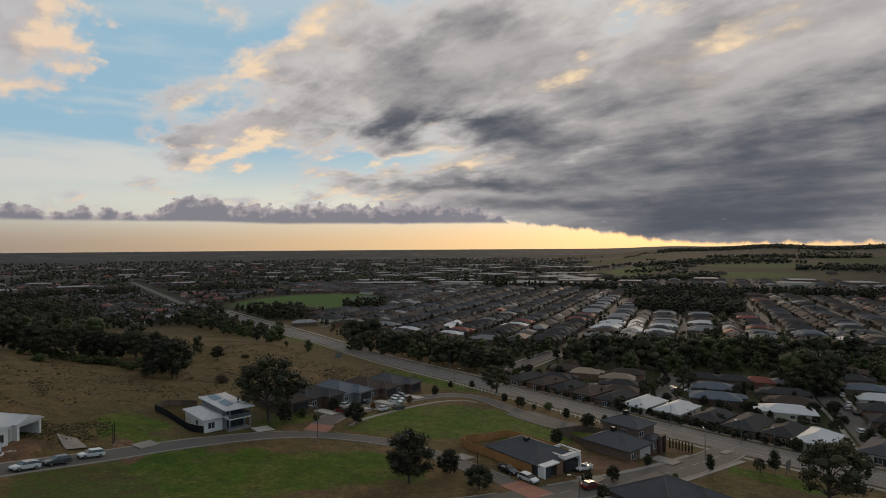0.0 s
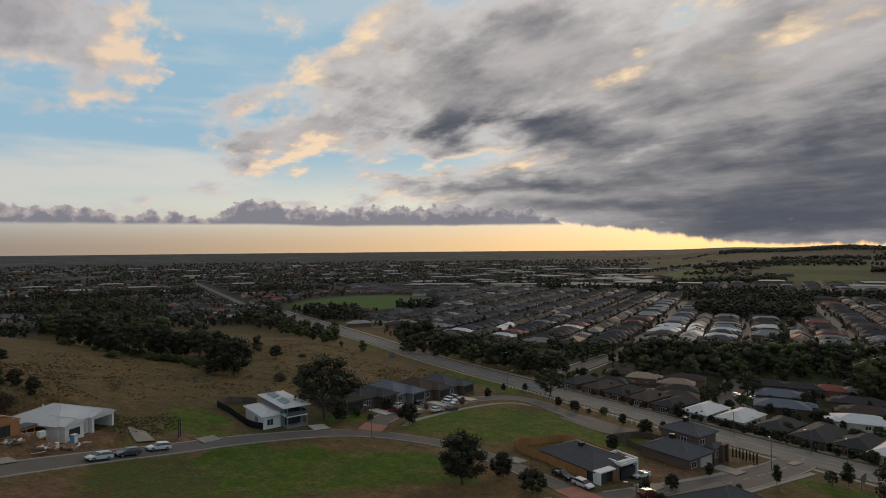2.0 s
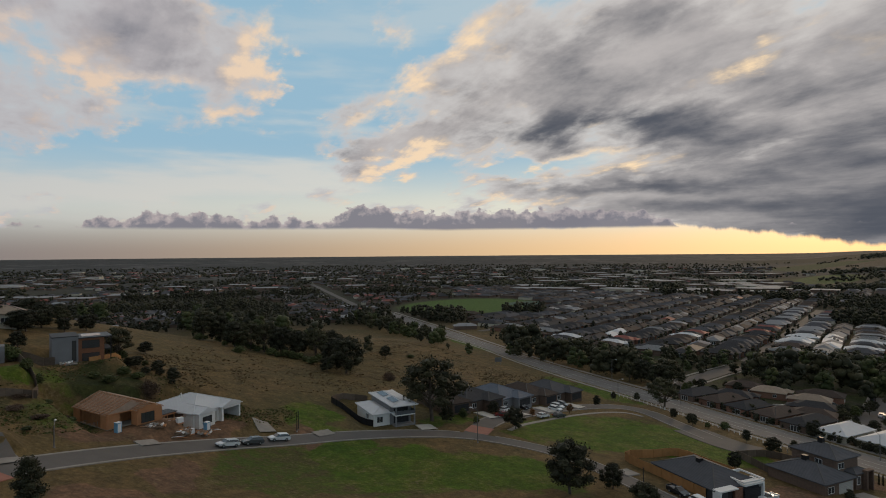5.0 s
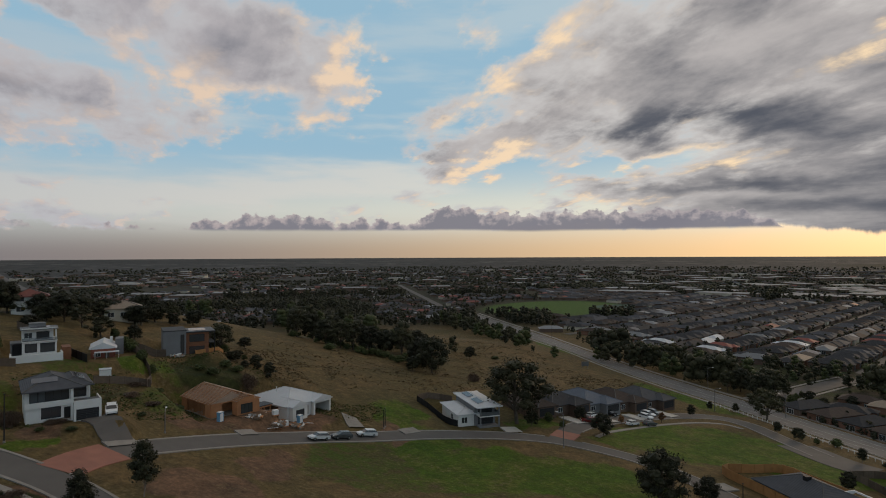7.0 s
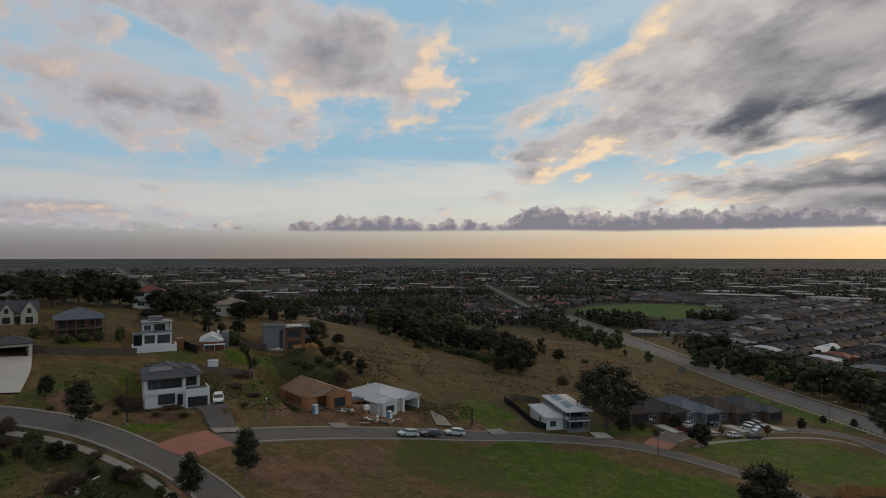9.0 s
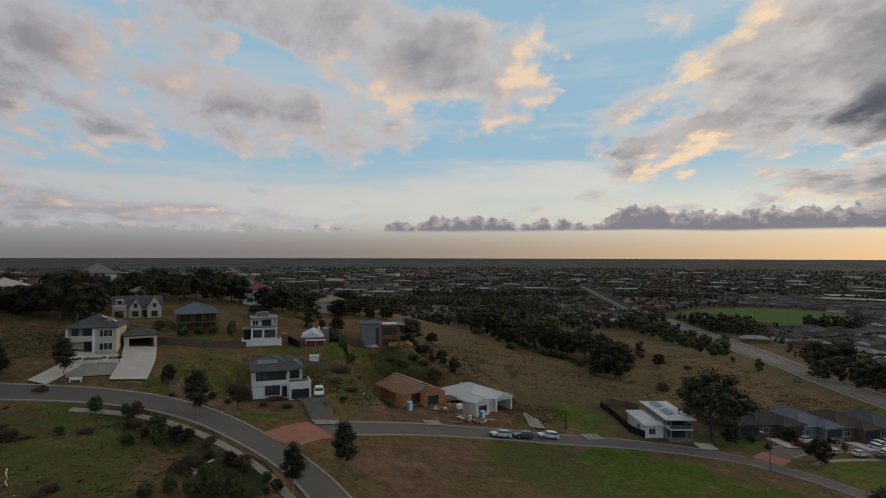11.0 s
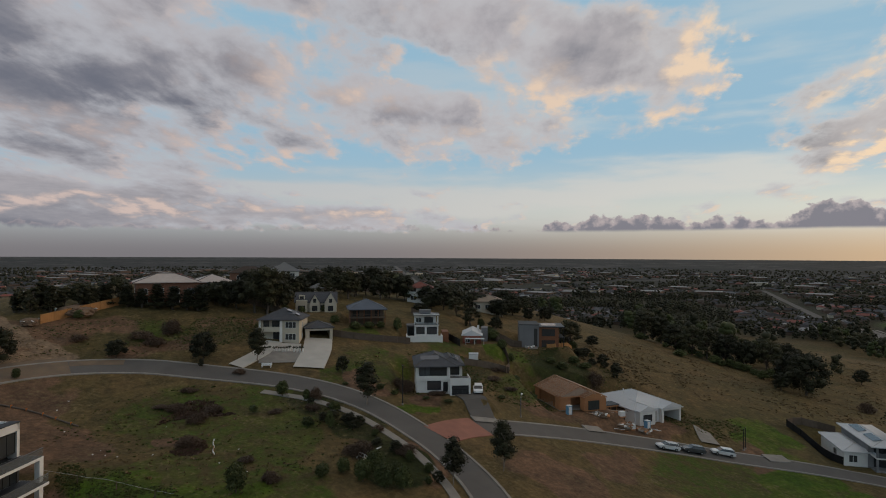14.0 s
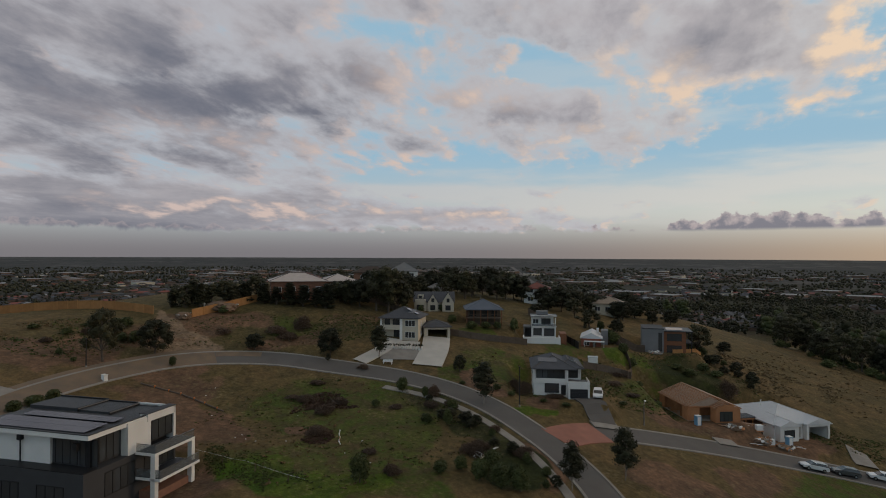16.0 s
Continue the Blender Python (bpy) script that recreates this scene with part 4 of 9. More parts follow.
def suburb_house(style, m, group):
    """One single-storey suburban house: L-shaped hipped roof, brick walls, windows, garage."""
    wall_mat, roof_mat, w, d, wing, label = style
    h = empty("house", m, label, "house", group)
    walls(h, [(-w / 2, -d / 2, -1.5, w / 2, d / 2, 2.6), (w / 2 - wing, -d / 2 - 2.0, -1.5, w / 2, -d / 2 + 0.1, 2.6)], wall_mat)
    roof(h, [(-w / 2, -d / 2, w / 2, d / 2, 2.6), (w / 2 - wing, -d / 2 - 2.0, w / 2, -d / 2 + 3.0, 2.603)], roof_mat, capped=False)
    garage(h, "front", -d / 2 - 2.0, w / 2 - wing + 0.5, wing - 1.0)
    window(h, "front", -d / 2, -w / 2 + 0.5, 0.7, 1.7, 1.4, "frame_white")
    front_door(h, "front", -d / 2, -w / 2 + 2.7)
    window(h, "left", -w / 2, -d / 4, 0.8, 1.6, 1.2, "frame_white")
    window(h, "right", w / 2, 0, 0.8, 1.6, 1.2, "frame_white")
    window(h, "back", d / 2, -2, 0.3, 3.0, 1.9, "frame_white", 2)
    return h


STYLES = [
    ("brick", "dark_tile", 9.2, 15, 4.8, "brick house with charcoal tiled hip roof"),
    ("brown_brick", "slate_tile", 9.6, 14, 5, "brown brick house with slate-grey tiled hip roof"),
    ("brown_brick", "dark_tile", 9, 16.5, 4.6, "brown brick house with long charcoal tiled roof"),
    ("brick", "brown_tile", 9.4, 15.5, 5, "brick house with dark brown tiled hip roof"),
    ("cream_render", "slate_tile", 9.2, 15, 4.8, "cream rendered house with grey tiled hip roof"),
    ("brick", "tan_tile", 9.2, 14.5, 4.8, "brick house with sandy tiled hip roof"),
    ("cream_render", "white_metal", 9.6, 16, 5, "house with pale metal roof"),
    ("brick", "red_tile", 9.2, 15, 4.8, "brick house with red tiled hip roof"),
    ("brown_brick", "blue_metal", 9.4, 16, 5, "brown brick house with blue-grey metal roof"),
    ("brown_brick", "grey_metal", 9.2, 16, 4.8, "brown brick house with mid-grey metal roof"),
]
HOUSES = {}


def place_house(k, x, y, yaw, group="houses of the estate"):
    m = pose(x, y, ground_z(x, y) + 0.25, 0, 0, yaw)
    if k not in HOUSES:
        HOUSES[k] = suburb_house(STYLES[k], m, group)
        return HOUSES[k]
    return copy_thing(HOUSES[k], m)


# ---- the houses near by ----
def villa():
    h = house("house", -95.9, 58.2, 61.0, "white two-storey rendered house with dark hip roof and solar panels", z=34.25, size=(0.88, 0.88, 0.88))
    walls(h, [(0, 0, -2, 7.1, 12, 2.6), (0.0, 0.9, 2.6, 7.1, 12, 5.3), (7.1, 3.2, -2, 10.0, 12, 5.3)], "white_render")
    part("balcony_wall", boxes((-0.1, -0.25, 2.55, 7.0, -0.05, 3.35), (-0.1, -0.25, 2.35, 7.0, 0.05, 2.6)), "white_render", h)
    part("pillar", boxes((-0.1, -0.2, 3.35, 0.25, 0.15, 5.3)), "white_render", h)
    part("pillar", boxes((6.75, -0.3, -0.6, 7.2, 0.15, 5.3)), "white_render", h)
    part("pillar", boxes((9.7, 1.2, 3.0, 10.0, 1.5, 5.3)), "white_render", h)
    part("garage_wall", boxes((7.1, -1.6, -2.0, 11.5, 3.2, 2.5), (7.1, -1.6, 2.5, 11.5, -1.4, 3.1), (11.3, -1.4, 2.5, 11.5, 3.2, 3.1)), "white_render", h)
    part("terrace_floor", boxes((7.1, -1.4, 2.5, 11.3, 3.2, 2.56)), "grey_render", h)
    roof(h, [(0, -0.2, 8.4, 12, 5.3), (5.0, 1.0, 10.0, 12, 5.305)], "slate_tile", pitch=23, over=0.6)
    garage(h, "front", -1.6, 7.5, 3.6, 2.0, -0.45)
    part("blind", boxes((0.75, 0.84, 2.8, 1.8, 0.88, 5.0), (1.95, 0.84, 2.8, 2.9, 0.88, 5.0)), "balustrade_glass", h, "pale drawn blind")
    window(h, "front", 0.9, 0.6, 2.75, 6.0, 2.3, bars=4)
    window(h, "front", 0.0, 2.3, 0.3, 3.0, 2.0, bars=1)
    window(h, "front", 3.2, 7.5, 2.9, 2.1, 2.1, bars=2)
    front_door(h, "front", 0.0, 5.75, -0.1, "frame_black")
    window(h, "left", 0.0, 4, 3.3, 1.4, 1.2)
    panels(h, 1, 4, (0.9, 1.5, 6.50), 23, mat="solar_bright")
    panels(h, 1, 6, (9.6, 3.4, 5.95), 23, 90, mat="solar_bright")
    part("downpipe", tube(bmesh.new(), (-0.12, 0.6, 0), (-0.12, 0.6, 5.2), 0.06, 0.06), "frame_white", h)
    return h


def cream_house():
    h = house("house", -128.5, 38.2, 58.0, "cream two-storey house with grey hip roof on a terraced forecourt", z=41.2, size=(0.89, 0.89, 0.91))
    walls(h, [(0, 1.6, -2.5, 5.6, 10, 5.1), (5.5, 0, -2.5, 9.6, 10, 5.1)], "cream_render")
    part("balcony", boxes((-0.1, 0.0, 2.3, 5.5, 1.6, 2.55), (-0.1, 0.0, 2.55, 5.5, 0.12, 3.5)), "cream_render", h)
    part("column", boxes((-0.2, -0.1, -2.0, 0.25, 0.3, 5.0)), "white_render", h)
    part("column", boxes((4.9, -0.3, -2.0, 5.5, 0.2, 5.0)), "white_render", h)
    roof(h, [(0, -0.1, 9.6, 10, 5.1)], "slate_tile", pitch=24, over=0.6)
    window(h, "front", 1.6, 0.5, 3.0, 1.4, 1.8)
    window(h, "front", 1.6, 2.6, 2.9, 2.4, 1.9, bars=2)
    window(h, "front", 1.6, 2.9, 0.1, 2.0, 2.1)
    window(h, "front", 0.0, 6.2, 3.2, 2.6, 1.5, "frame_white", 2)
    window(h, "front", 0.0, 6.2, 0.4, 2.6, 1.5, "frame_white", 2)
    window(h, "right", 9.6, 3.0, 3.0, 0.8, 1.4, "frame_white")
    window(h, "right", 9.6, 3.0, 0.3, 0.8, 1.4, "frame_white")
    panels(h, 2, 2, (9.0, 2.2, 6.0), 24, 90, mat="solar_bright")
    panels(h, 1, 2, (6.4, 1.6, 6.33), 24, mat="solar_bright")
    g = house("garage", -126.0, 47.6, 74.0, "cream garage with grey hip roof and open dark doorway", "garage", z=41.0)
    walls(g, [(0, 0.0, -2, 0.9, 6.5, 2.6), (5.4, 0.0, -2, 6.0, 6.5, 2.6), (0.9, 5.9, -2, 5.4, 6.5, 2.6), (0.9, 0, 2.15, 5.4, 0.25, 2.6)], "cream_render")
    part("slab", boxes((0.9, 0.0, -2, 5.4, 5.9, 0.03)), "concrete", g)
    roof(g, [(0, 0, 6, 6.5, 2.6)], "slate_tile", pitch=20, over=0.35)


def hut():
    h = house("house", -134.6, 62.2, 68.0, "dark timber house on posts with grey-blue hip roof and deep veranda", z=42.6, size=(0.85, 0.9, 0.88))
    walls(h, [(0.3, 2.6, -2.5, 10.2, 11, 4.3)], "old_timber")
    part("veranda_floor", boxes((0, 0, 1.9, 10.5, 2.6, 2.1)), "old_timber", h)
    part("rail", boxes((0, 0.02, 2.95, 10.5, 0.10, 3.05)), "old_timber", h)
    for k in range(6):
        part("post", boxes((k * 2.05, 0, -2.0, 0.22 + k * 2.05, 0.22, 4.3)), "cedar", h)
    roof(h, [(0, 0, 10.5, 11, 4.3)], "blue_metal", pitch=24, over=0.5)
    window(h, "front", 2.6, 1.0, 2.3, 2.0, 1.6)
    window(h, "front", 2.6, 4.4, 2.2, 2.2, 1.9)
    window(h, "front", 2.6, 7.6, 2.3, 1.6, 1.6)
    part("chimney", tube(bmesh.new(), (4.5, 5.5, 6.2), (4.5, 5.5, 7.4), 0.15, 0.15), "steel", h)


def white_modern():
    h = house("house", -124.6, 71.2, 60.0, "white modern split-level house above a rendered terrace wall", z=39.1, size=(0.87, 0.87, 0.82))
    part("terrace_wall", boxes((1.4, 0, -1.2, 11.6, 0.35, 1.7), (1.4, 0.35, -1.2, 1.75, 5.0, 1.7), (11.25, 0.35, -1.2, 11.6, 5.0, 1.7)), "white_render", h)
    part("terrace_floor", boxes((1.75, 0.35, 0.9, 11.25, 5.0, 1.1)), "pale_concrete", h)
    walls(h, [(3.8, 4.8, -1, 10.6, 12, 4.4), (3.8, 6.2, 4.4, 10.0, 12, 7.2)], "white_render")
    part("carport", boxes((1.6, 5.4, -1, 1.9, 10, 3.9), (1.9, 9.7, -1, 3.8, 10, 3.9), (1.5, 5.2, 3.9, 3.8, 10.1, 4.2)), "grey_render", h)
    part("balcony", boxes((3.7, 4.4, 4.25, 10.8, 6.2, 4.4)), "white_render", h)
    part("balustrade", boxes((3.8, 4.45, 4.4, 10.7, 4.5, 5.2), (10.65, 4.5, 4.4, 10.7, 6.2, 5.2)), "clear_glass", h)
    part("pillar", boxes((10.3, 4.5, 1.1, 10.6, 4.8, 7.0)), "white_render", h)
    roof(h, [(3.8, 5.0, 10.6, 12, 7.2)], "grey_metal", pitch=4, over=0.35, gable="x")
    part("parapet", boxes((3.7, 4.7, 7.2, 10.7, 4.9, 7.62)), "white_render", h)
    part("stair_tower", boxes((5.2, 8.6, 7.3, 8.6, 11.5, 8.5)), "grey_render", h)
    panels(h, 1, 4, (5.4, 6.3, 7.55), 4, mat="solar_bright")
    window(h, "front", 6.2, 6.6, 4.7, 2.6, 1.9, bars=2)
    window(h, "front", 6.2, 4.2, 5.0, 1.6, 1.4, "frame_white")
    window(h, "front", 4.8, 4.3, 1.6, 2.4, 2.2)
    window(h, "front", 4.8, 7.3, 1.5, 2.9, 2.3, bars=2)
    window(h, "right", 10.6, 6.4, 1.6, 2.2, 2.0, bars=1)
    part("deck", boxes((11.6, 2.6, -1.2, 13.4, 7.6, 2.6)), "cedar", h, "red-brown timber deck")


def red_cottage():
    h = house("house", -119.3, 85.4, 52.0, "red brick cottage with white gabled metal roof and flat porch", z=38.2, size=(0.80, 0.80, 0.80))
    walls(h, [(0.3, 0, -1.5, 6.0, 11, 2.5)], "red_brick")
    bm = bmesh.new()
    v = [bm.verts.new(p) for p in ((0.3, 0.0, 2.5), (6.0, 0.0, 2.5), (3.15, 0.0, 3.85), (0.3, 0.2, 2.5), (6.0, 0.2, 2.5), (3.15, 0.2, 3.85))]
    for f in ((0, 1, 2), (5, 4, 3), (0, 3, 4, 1), (1, 4, 5, 2), (2, 5, 3, 0)):
        bm.faces.new([v[i] for i in f])
    part("gable_wall", bm, "red_brick", h)
    roof(h, [(0.3, 0.3, 6.0, 11, 2.5)], "white_metal", pitch=25, over=0.45, gable="y")
    part("porch_roof", boxes((1.2, -2.2, 1.75, 7.0, -0.05, 1.88)), "white_metal", h)
    for x in (1.3, 4.0, 6.8):
        part("porch_post", boxes((x, -2.1, -1.0, x + 0.12, -1.98, 1.75)), "frame_white", h)
    window(h, "front", 0, 1.0, 0.4, 1.6, 1.2, "frame_white")
    front_door(h, "front", 0, 3.6, -0.4)
    part("side_wing", boxes((6.0, 5, -1.5, 8.0, 10, 4.4)), "grey_render", h)
    part("chimney", boxes((4.6, 7.0, 3.2, 5.3, 7.7, 4.9)), "white_render", h)
    s = house("garden_shed", -110.2, 81.0, 55.0, "small pale metal garden shed on the lawn", "shed", size=(0.8, 0.8, 0.7))
    part("body", boxes((0, 0, -0.6, 2.6, 1.8, 1.7)), "white_render", s)
    roof(s, [(0, 0, 2.6, 1.8, 1.7)], "white_metal", pitch=10, over=0.1, gable="x")


def timber_boxes():
    h = house("house", -122.4, 107.0, 52.0, "grey and timber-clad modern box house with flat roof", z=35.0)
    walls(h, [(0, 0, -2.5, 5.2, 9, 6.2)], "grey_render")
    part("cladding", boxes((5.2, 0.6, -2.5, 10.6, 9, 5.6)), "cedar", h, "red-brown timber cladding")
    part("parapet", boxes((-0.1, -0.1, 6.2, 5.3, 9.1, 6.4)), "dark_render", h)
    part("flat_roof", boxes((5.2, 0.2, 5.6, 12.2, 9.2, 5.85)), "charcoal_metal", h)
    part("balcony", boxes((10.6, 0.6, 2.7, 12.2, 8, 2.9)), "dark_render", h)
    for x in (11.9,):
        part("balcony_post", boxes((x, 0.7, -2.5, x + 0.2, 0.9, 5.6)), "dark_steel", h)
        part("balcony_post", boxes((x, 7.6, -2.5, x + 0.2, 7.8, 5.6)), "dark_steel", h)
    window(h, "front", 0.6, 6.0, 3.2, 3.6, 1.9, bars=2)
    window(h, "front", 0.6, 6.0, 0.2, 3.6, 1.9, bars=2)
    window(h, "front", 0.0, 3.9, 0.5, 0.9, 4.8, bars=0)
    panels(h, 2, 4, (6.0, 2.0, 5.82), 4, mat="solar_bright")


def gabled_white():
    h = house("house", -151.6, 54.4, 66.0, "cream rendered house with steep gables, dormers and dark grey roof", z=44.9, size=(0.86, 0.85, 0.80))
    walls(h, [(0, 0, -2, 12.4, 8, 3.0)], "cream_render")
    roof(h, [(0, 0, 12.4, 8, 3.0)], "slate_tile", pitch=36, over=0.35, gable="x")
    for x, w, peak, out_ in ((4.4, 3.0, 5.8, 0.9), (8.9, 3.6, 6.4, 1.6)):
        bm = bmesh.new()
        v = [bm.verts.new(p) for p in ((x, -out_, -2), (x + w, -out_, -2), (x + w, -out_, 3.2), (x + w / 2, -out_, peak), (x, -out_, 3.2))]
        v += [bm.verts.new(q.co + Vector((0, 4.2, 0))) for q in v]
        bm.faces.new(v[:5])
        bm.faces.new(v[:4:-1])
        for i in range(5):
            bm.faces.new((v[i], v[i + 5], v[(i + 1) % 5 + 5], v[(i + 1) % 5]))
        part("gable_wall", bm, "cream_render", h)
        for sgn in (-1, 1):
            bm = bmesh.new()
            a, c = Vector((x + w / 2, 0, peak)), Vector((x + w / 2 + sgn * (w / 2 + 0.3), 0, 3.2 - 0.3 * (peak - 3.2) / (w / 2)))
            q = [bm.verts.new((e.x, y, e.z + up)) for y in (-out_ - 0.12, 3.4) for e in (a, c) for up in (0.03, 0.2)]
            for f in ((0, 1, 3, 2), (4, 6, 7, 5), (0, 4, 5, 1), (2, 3, 7, 6), (1, 5, 7, 3), (0, 2, 6, 4)):
                bm.faces.new([q[i] for i in f])
            bmesh.ops.recalc_face_normals(bm, faces=bm.faces[:])
            part("gable_roof", bm, "slate_tile", h)
        window(h, "front", -out_, x + w / 2 - 0.8, 0.4, 1.6, 1.7, "frame_black", 1)
        window(h, "front", -out_, x + w / 2 - 0.45, 3.1, 0.9, 1.3, "frame_black", 0)
    part("bay", boxes((0.4, -0.9, -2, 3.6, 0, 3.0), (0.3, -1.0, 3.0, 3.7, 0.6, 3.9)), "cream_render", h, "flat-topped bay")
    part("dormer", boxes((1.0, 1.0, 3.6, 2.8, 3.4, 5.4)), "cream_render", h)
    window(h, "front", 1.0, 1.3, 4.2, 1.2, 0.9, "frame_black", 0)
    window(h, "front", -0.9, 0.8, 0.5, 2.2, 1.7, "frame_black", 2)
    window(h, "front", 0, 7.6, 0.6, 1.0, 1.6, "frame_black", 0)
    window(h, "right", 12.4, 2.6, 0.6, 1.8, 1.5, "frame_black", 1)
    window(h, "right", 12.4, 3.0, 3.4, 1.2, 1.1, "frame_black", 0)


def plain_house(x, y, yaw, w, d, eave, wall, roofing, label, z=None, pitch=23, wing=None, sills=2, porch=False):
    """A further house: hipped roof, rows of windows on each storey."""
    h = house("house", x, y, yaw, label, z=z)
    dims = [(0, 0, -3, w, d, eave)]
    tops = [(0, 0, w, d, eave)]
    if wing:
        dims.append((*wing[:2], -3, *wing[2:4], wing[4]))
        tops.append((*wing[:4], wing[4] + 0.004))
    walls(h, dims, wall)
    roof(h, tops, roofing, pitch=pitch, over=0.55)
    storeys = max(1, round(eave / 2.8))
    for s in range(storeys):
        for k in range(sills):
            window(h, "front", 0, w * (k + 0.5) / sills - 0.9, s * 2.75 + 0.7, 1.8, 1.4, "frame_white")
        window(h, "left", 0, d * 0.4, s * 2.75 + 0.8, 1.4, 1.2, "frame_white")
        window(h, "right", w, d * 0.4, s * 2.75 + 0.8, 1.4, 1.2, "frame_white")
    if porch:
        part("balcony", boxes((0.2, -1.6, 2.5, w * 0.6, 0, 2.7), (0.2, -1.6, 2.7, w * 0.6, -1.5, 3.5)), wall, h)
        for q in (0.2, w * 0.6 - 0.25):
            part("post", boxes((q, -1.6, -3, q + 0.25, -1.35, 2.5)), wall, h)
    return h


def timber_frame():
    """A house being built: studs and plates, trusses and battens, no cladding yet."""
    h = house("unfinished_house", -89.3, 89.3, 72.0, "unfinished timber house frame with bare pine walls and open roof trusses", "house", z=27.7)
    w, d, e = 9.6, 12.5, 2.6
    part("slab", boxes((0, 0, -2.2, w, d, 0.05)), "concrete", h)
    for dims in ((-0.02, 0.1, 0.05, 0.05, 2.2, e - 0.1), (-0.02, d - 2.4, 0.05, 0.05, d, e - 0.1), (0.1, -0.02, 0.05, 2.4, 0.05, e - 0.1)):
        part("bracing_sheet", boxes(dims), "pine", h)
    for dims in ((4.6, -2.0, 0.05, 4.68, 0.0, e), (4.7, -2.02, 0.05, w, -1.95, e), (w - 0.05, -1.9, 0.05, w + 0.02, d, e)):
        part("bracing_sheet", boxes(dims), "pine", h)
    for k in range(27):
        y = k * d / 26
        for x in (0.06, w - 0.14):
            part("stud", boxes((x, y, 0.05, x + 0.08, y + 0.09, e)), "pine", h)
    for y in (3.5, 7.5, 10.5):
        part("partition", boxes((0.2, y, 0.05, w - 0.2, y + 0.1, e)), "pine", h)
    part("top_plate", boxes((0, 0, e, w, 0.1, e + 0.1), (0, d - 0.1, e, w, d, e + 0.1), (0, 0.1, e, 0.1, d - 0.1, e + 0.1), (w - 0.1, 0.1, e, w, d - 0.1, e + 0.1)), "pine", h)
    rise = (w / 2 + 0.5) * math.tan(radians(22))
    for k in range(26):
        y = 0.1 + k * (d - 0.2) / 25
        bm = bmesh.new()
        tube(bm, (-0.5, y, e + 0.1), (w / 2, y, e + 0.1 + rise), 0.07, 0.07, 4)
        tube(bm, (w + 0.5, y, e + 0.1), (w / 2, y, e + 0.1 + rise), 0.07, 0.07, 4)
        tube(bm, (0, y, e + 0.14), (w, y, e + 0.14), 0.06, 0.06, 4)
        part("truss", bm, "pine", h)
    for k in range(17):
        f = (k + 0.5) / 17
        for s in (-1, 1):
            x = w / 2 + s * (w / 2 + 0.45) * (1 - f)
            part("batten", boxes((x - 0.045, 0, e + 0.16 + rise * f, x + 0.045, d, e + 0.22 + rise * f)), "batten_timber", h)
    for k in range(8):
        y = -2.0 + k * 0.55
        bm = bmesh.new()
        tube(bm, (4.3, y, e + 0.1), (7.15, y, e + 1.25), 0.07, 0.07, 4)
        tube(bm, (w + 0.3, y, e + 0.1), (7.15, y, e + 1.25), 0.07, 0.07, 4)
        part("truss", bm, "pine", h)
    for k in range(6):
        f = (k + 0.5) / 6
        for s in (-1, 1):
            x = 7.15 + s * 2.8 * (1 - f)
            part("batten", boxes((x - 0.05, -2.1, e + 0.16 + 1.15 * f, x + 0.05, 3.0, e + 0.22 + 1.15 * f)), "batten_timber", h)
    part("gable_sheet", boxes((4.9, -2.06, e, 9.4, -2.0, e + 0.5), (6.0, -2.06, e + 0.5, 8.3, -2.0, e + 0.9)), "pine", h)
    window(h, "front", -2.02, 5.4, 0.3, 2.6, 1.9, bars=2)
    sarking = bmesh.new()
    hip(sarking, 0.4, 0.4, w - 0.4, d - 0.4, e + 0.1, pitch=20, over=0.0, t=0.02, gable="y")
    part("roof_lining", sarking, "sarking", h, "bare timber sheeting under the battens")


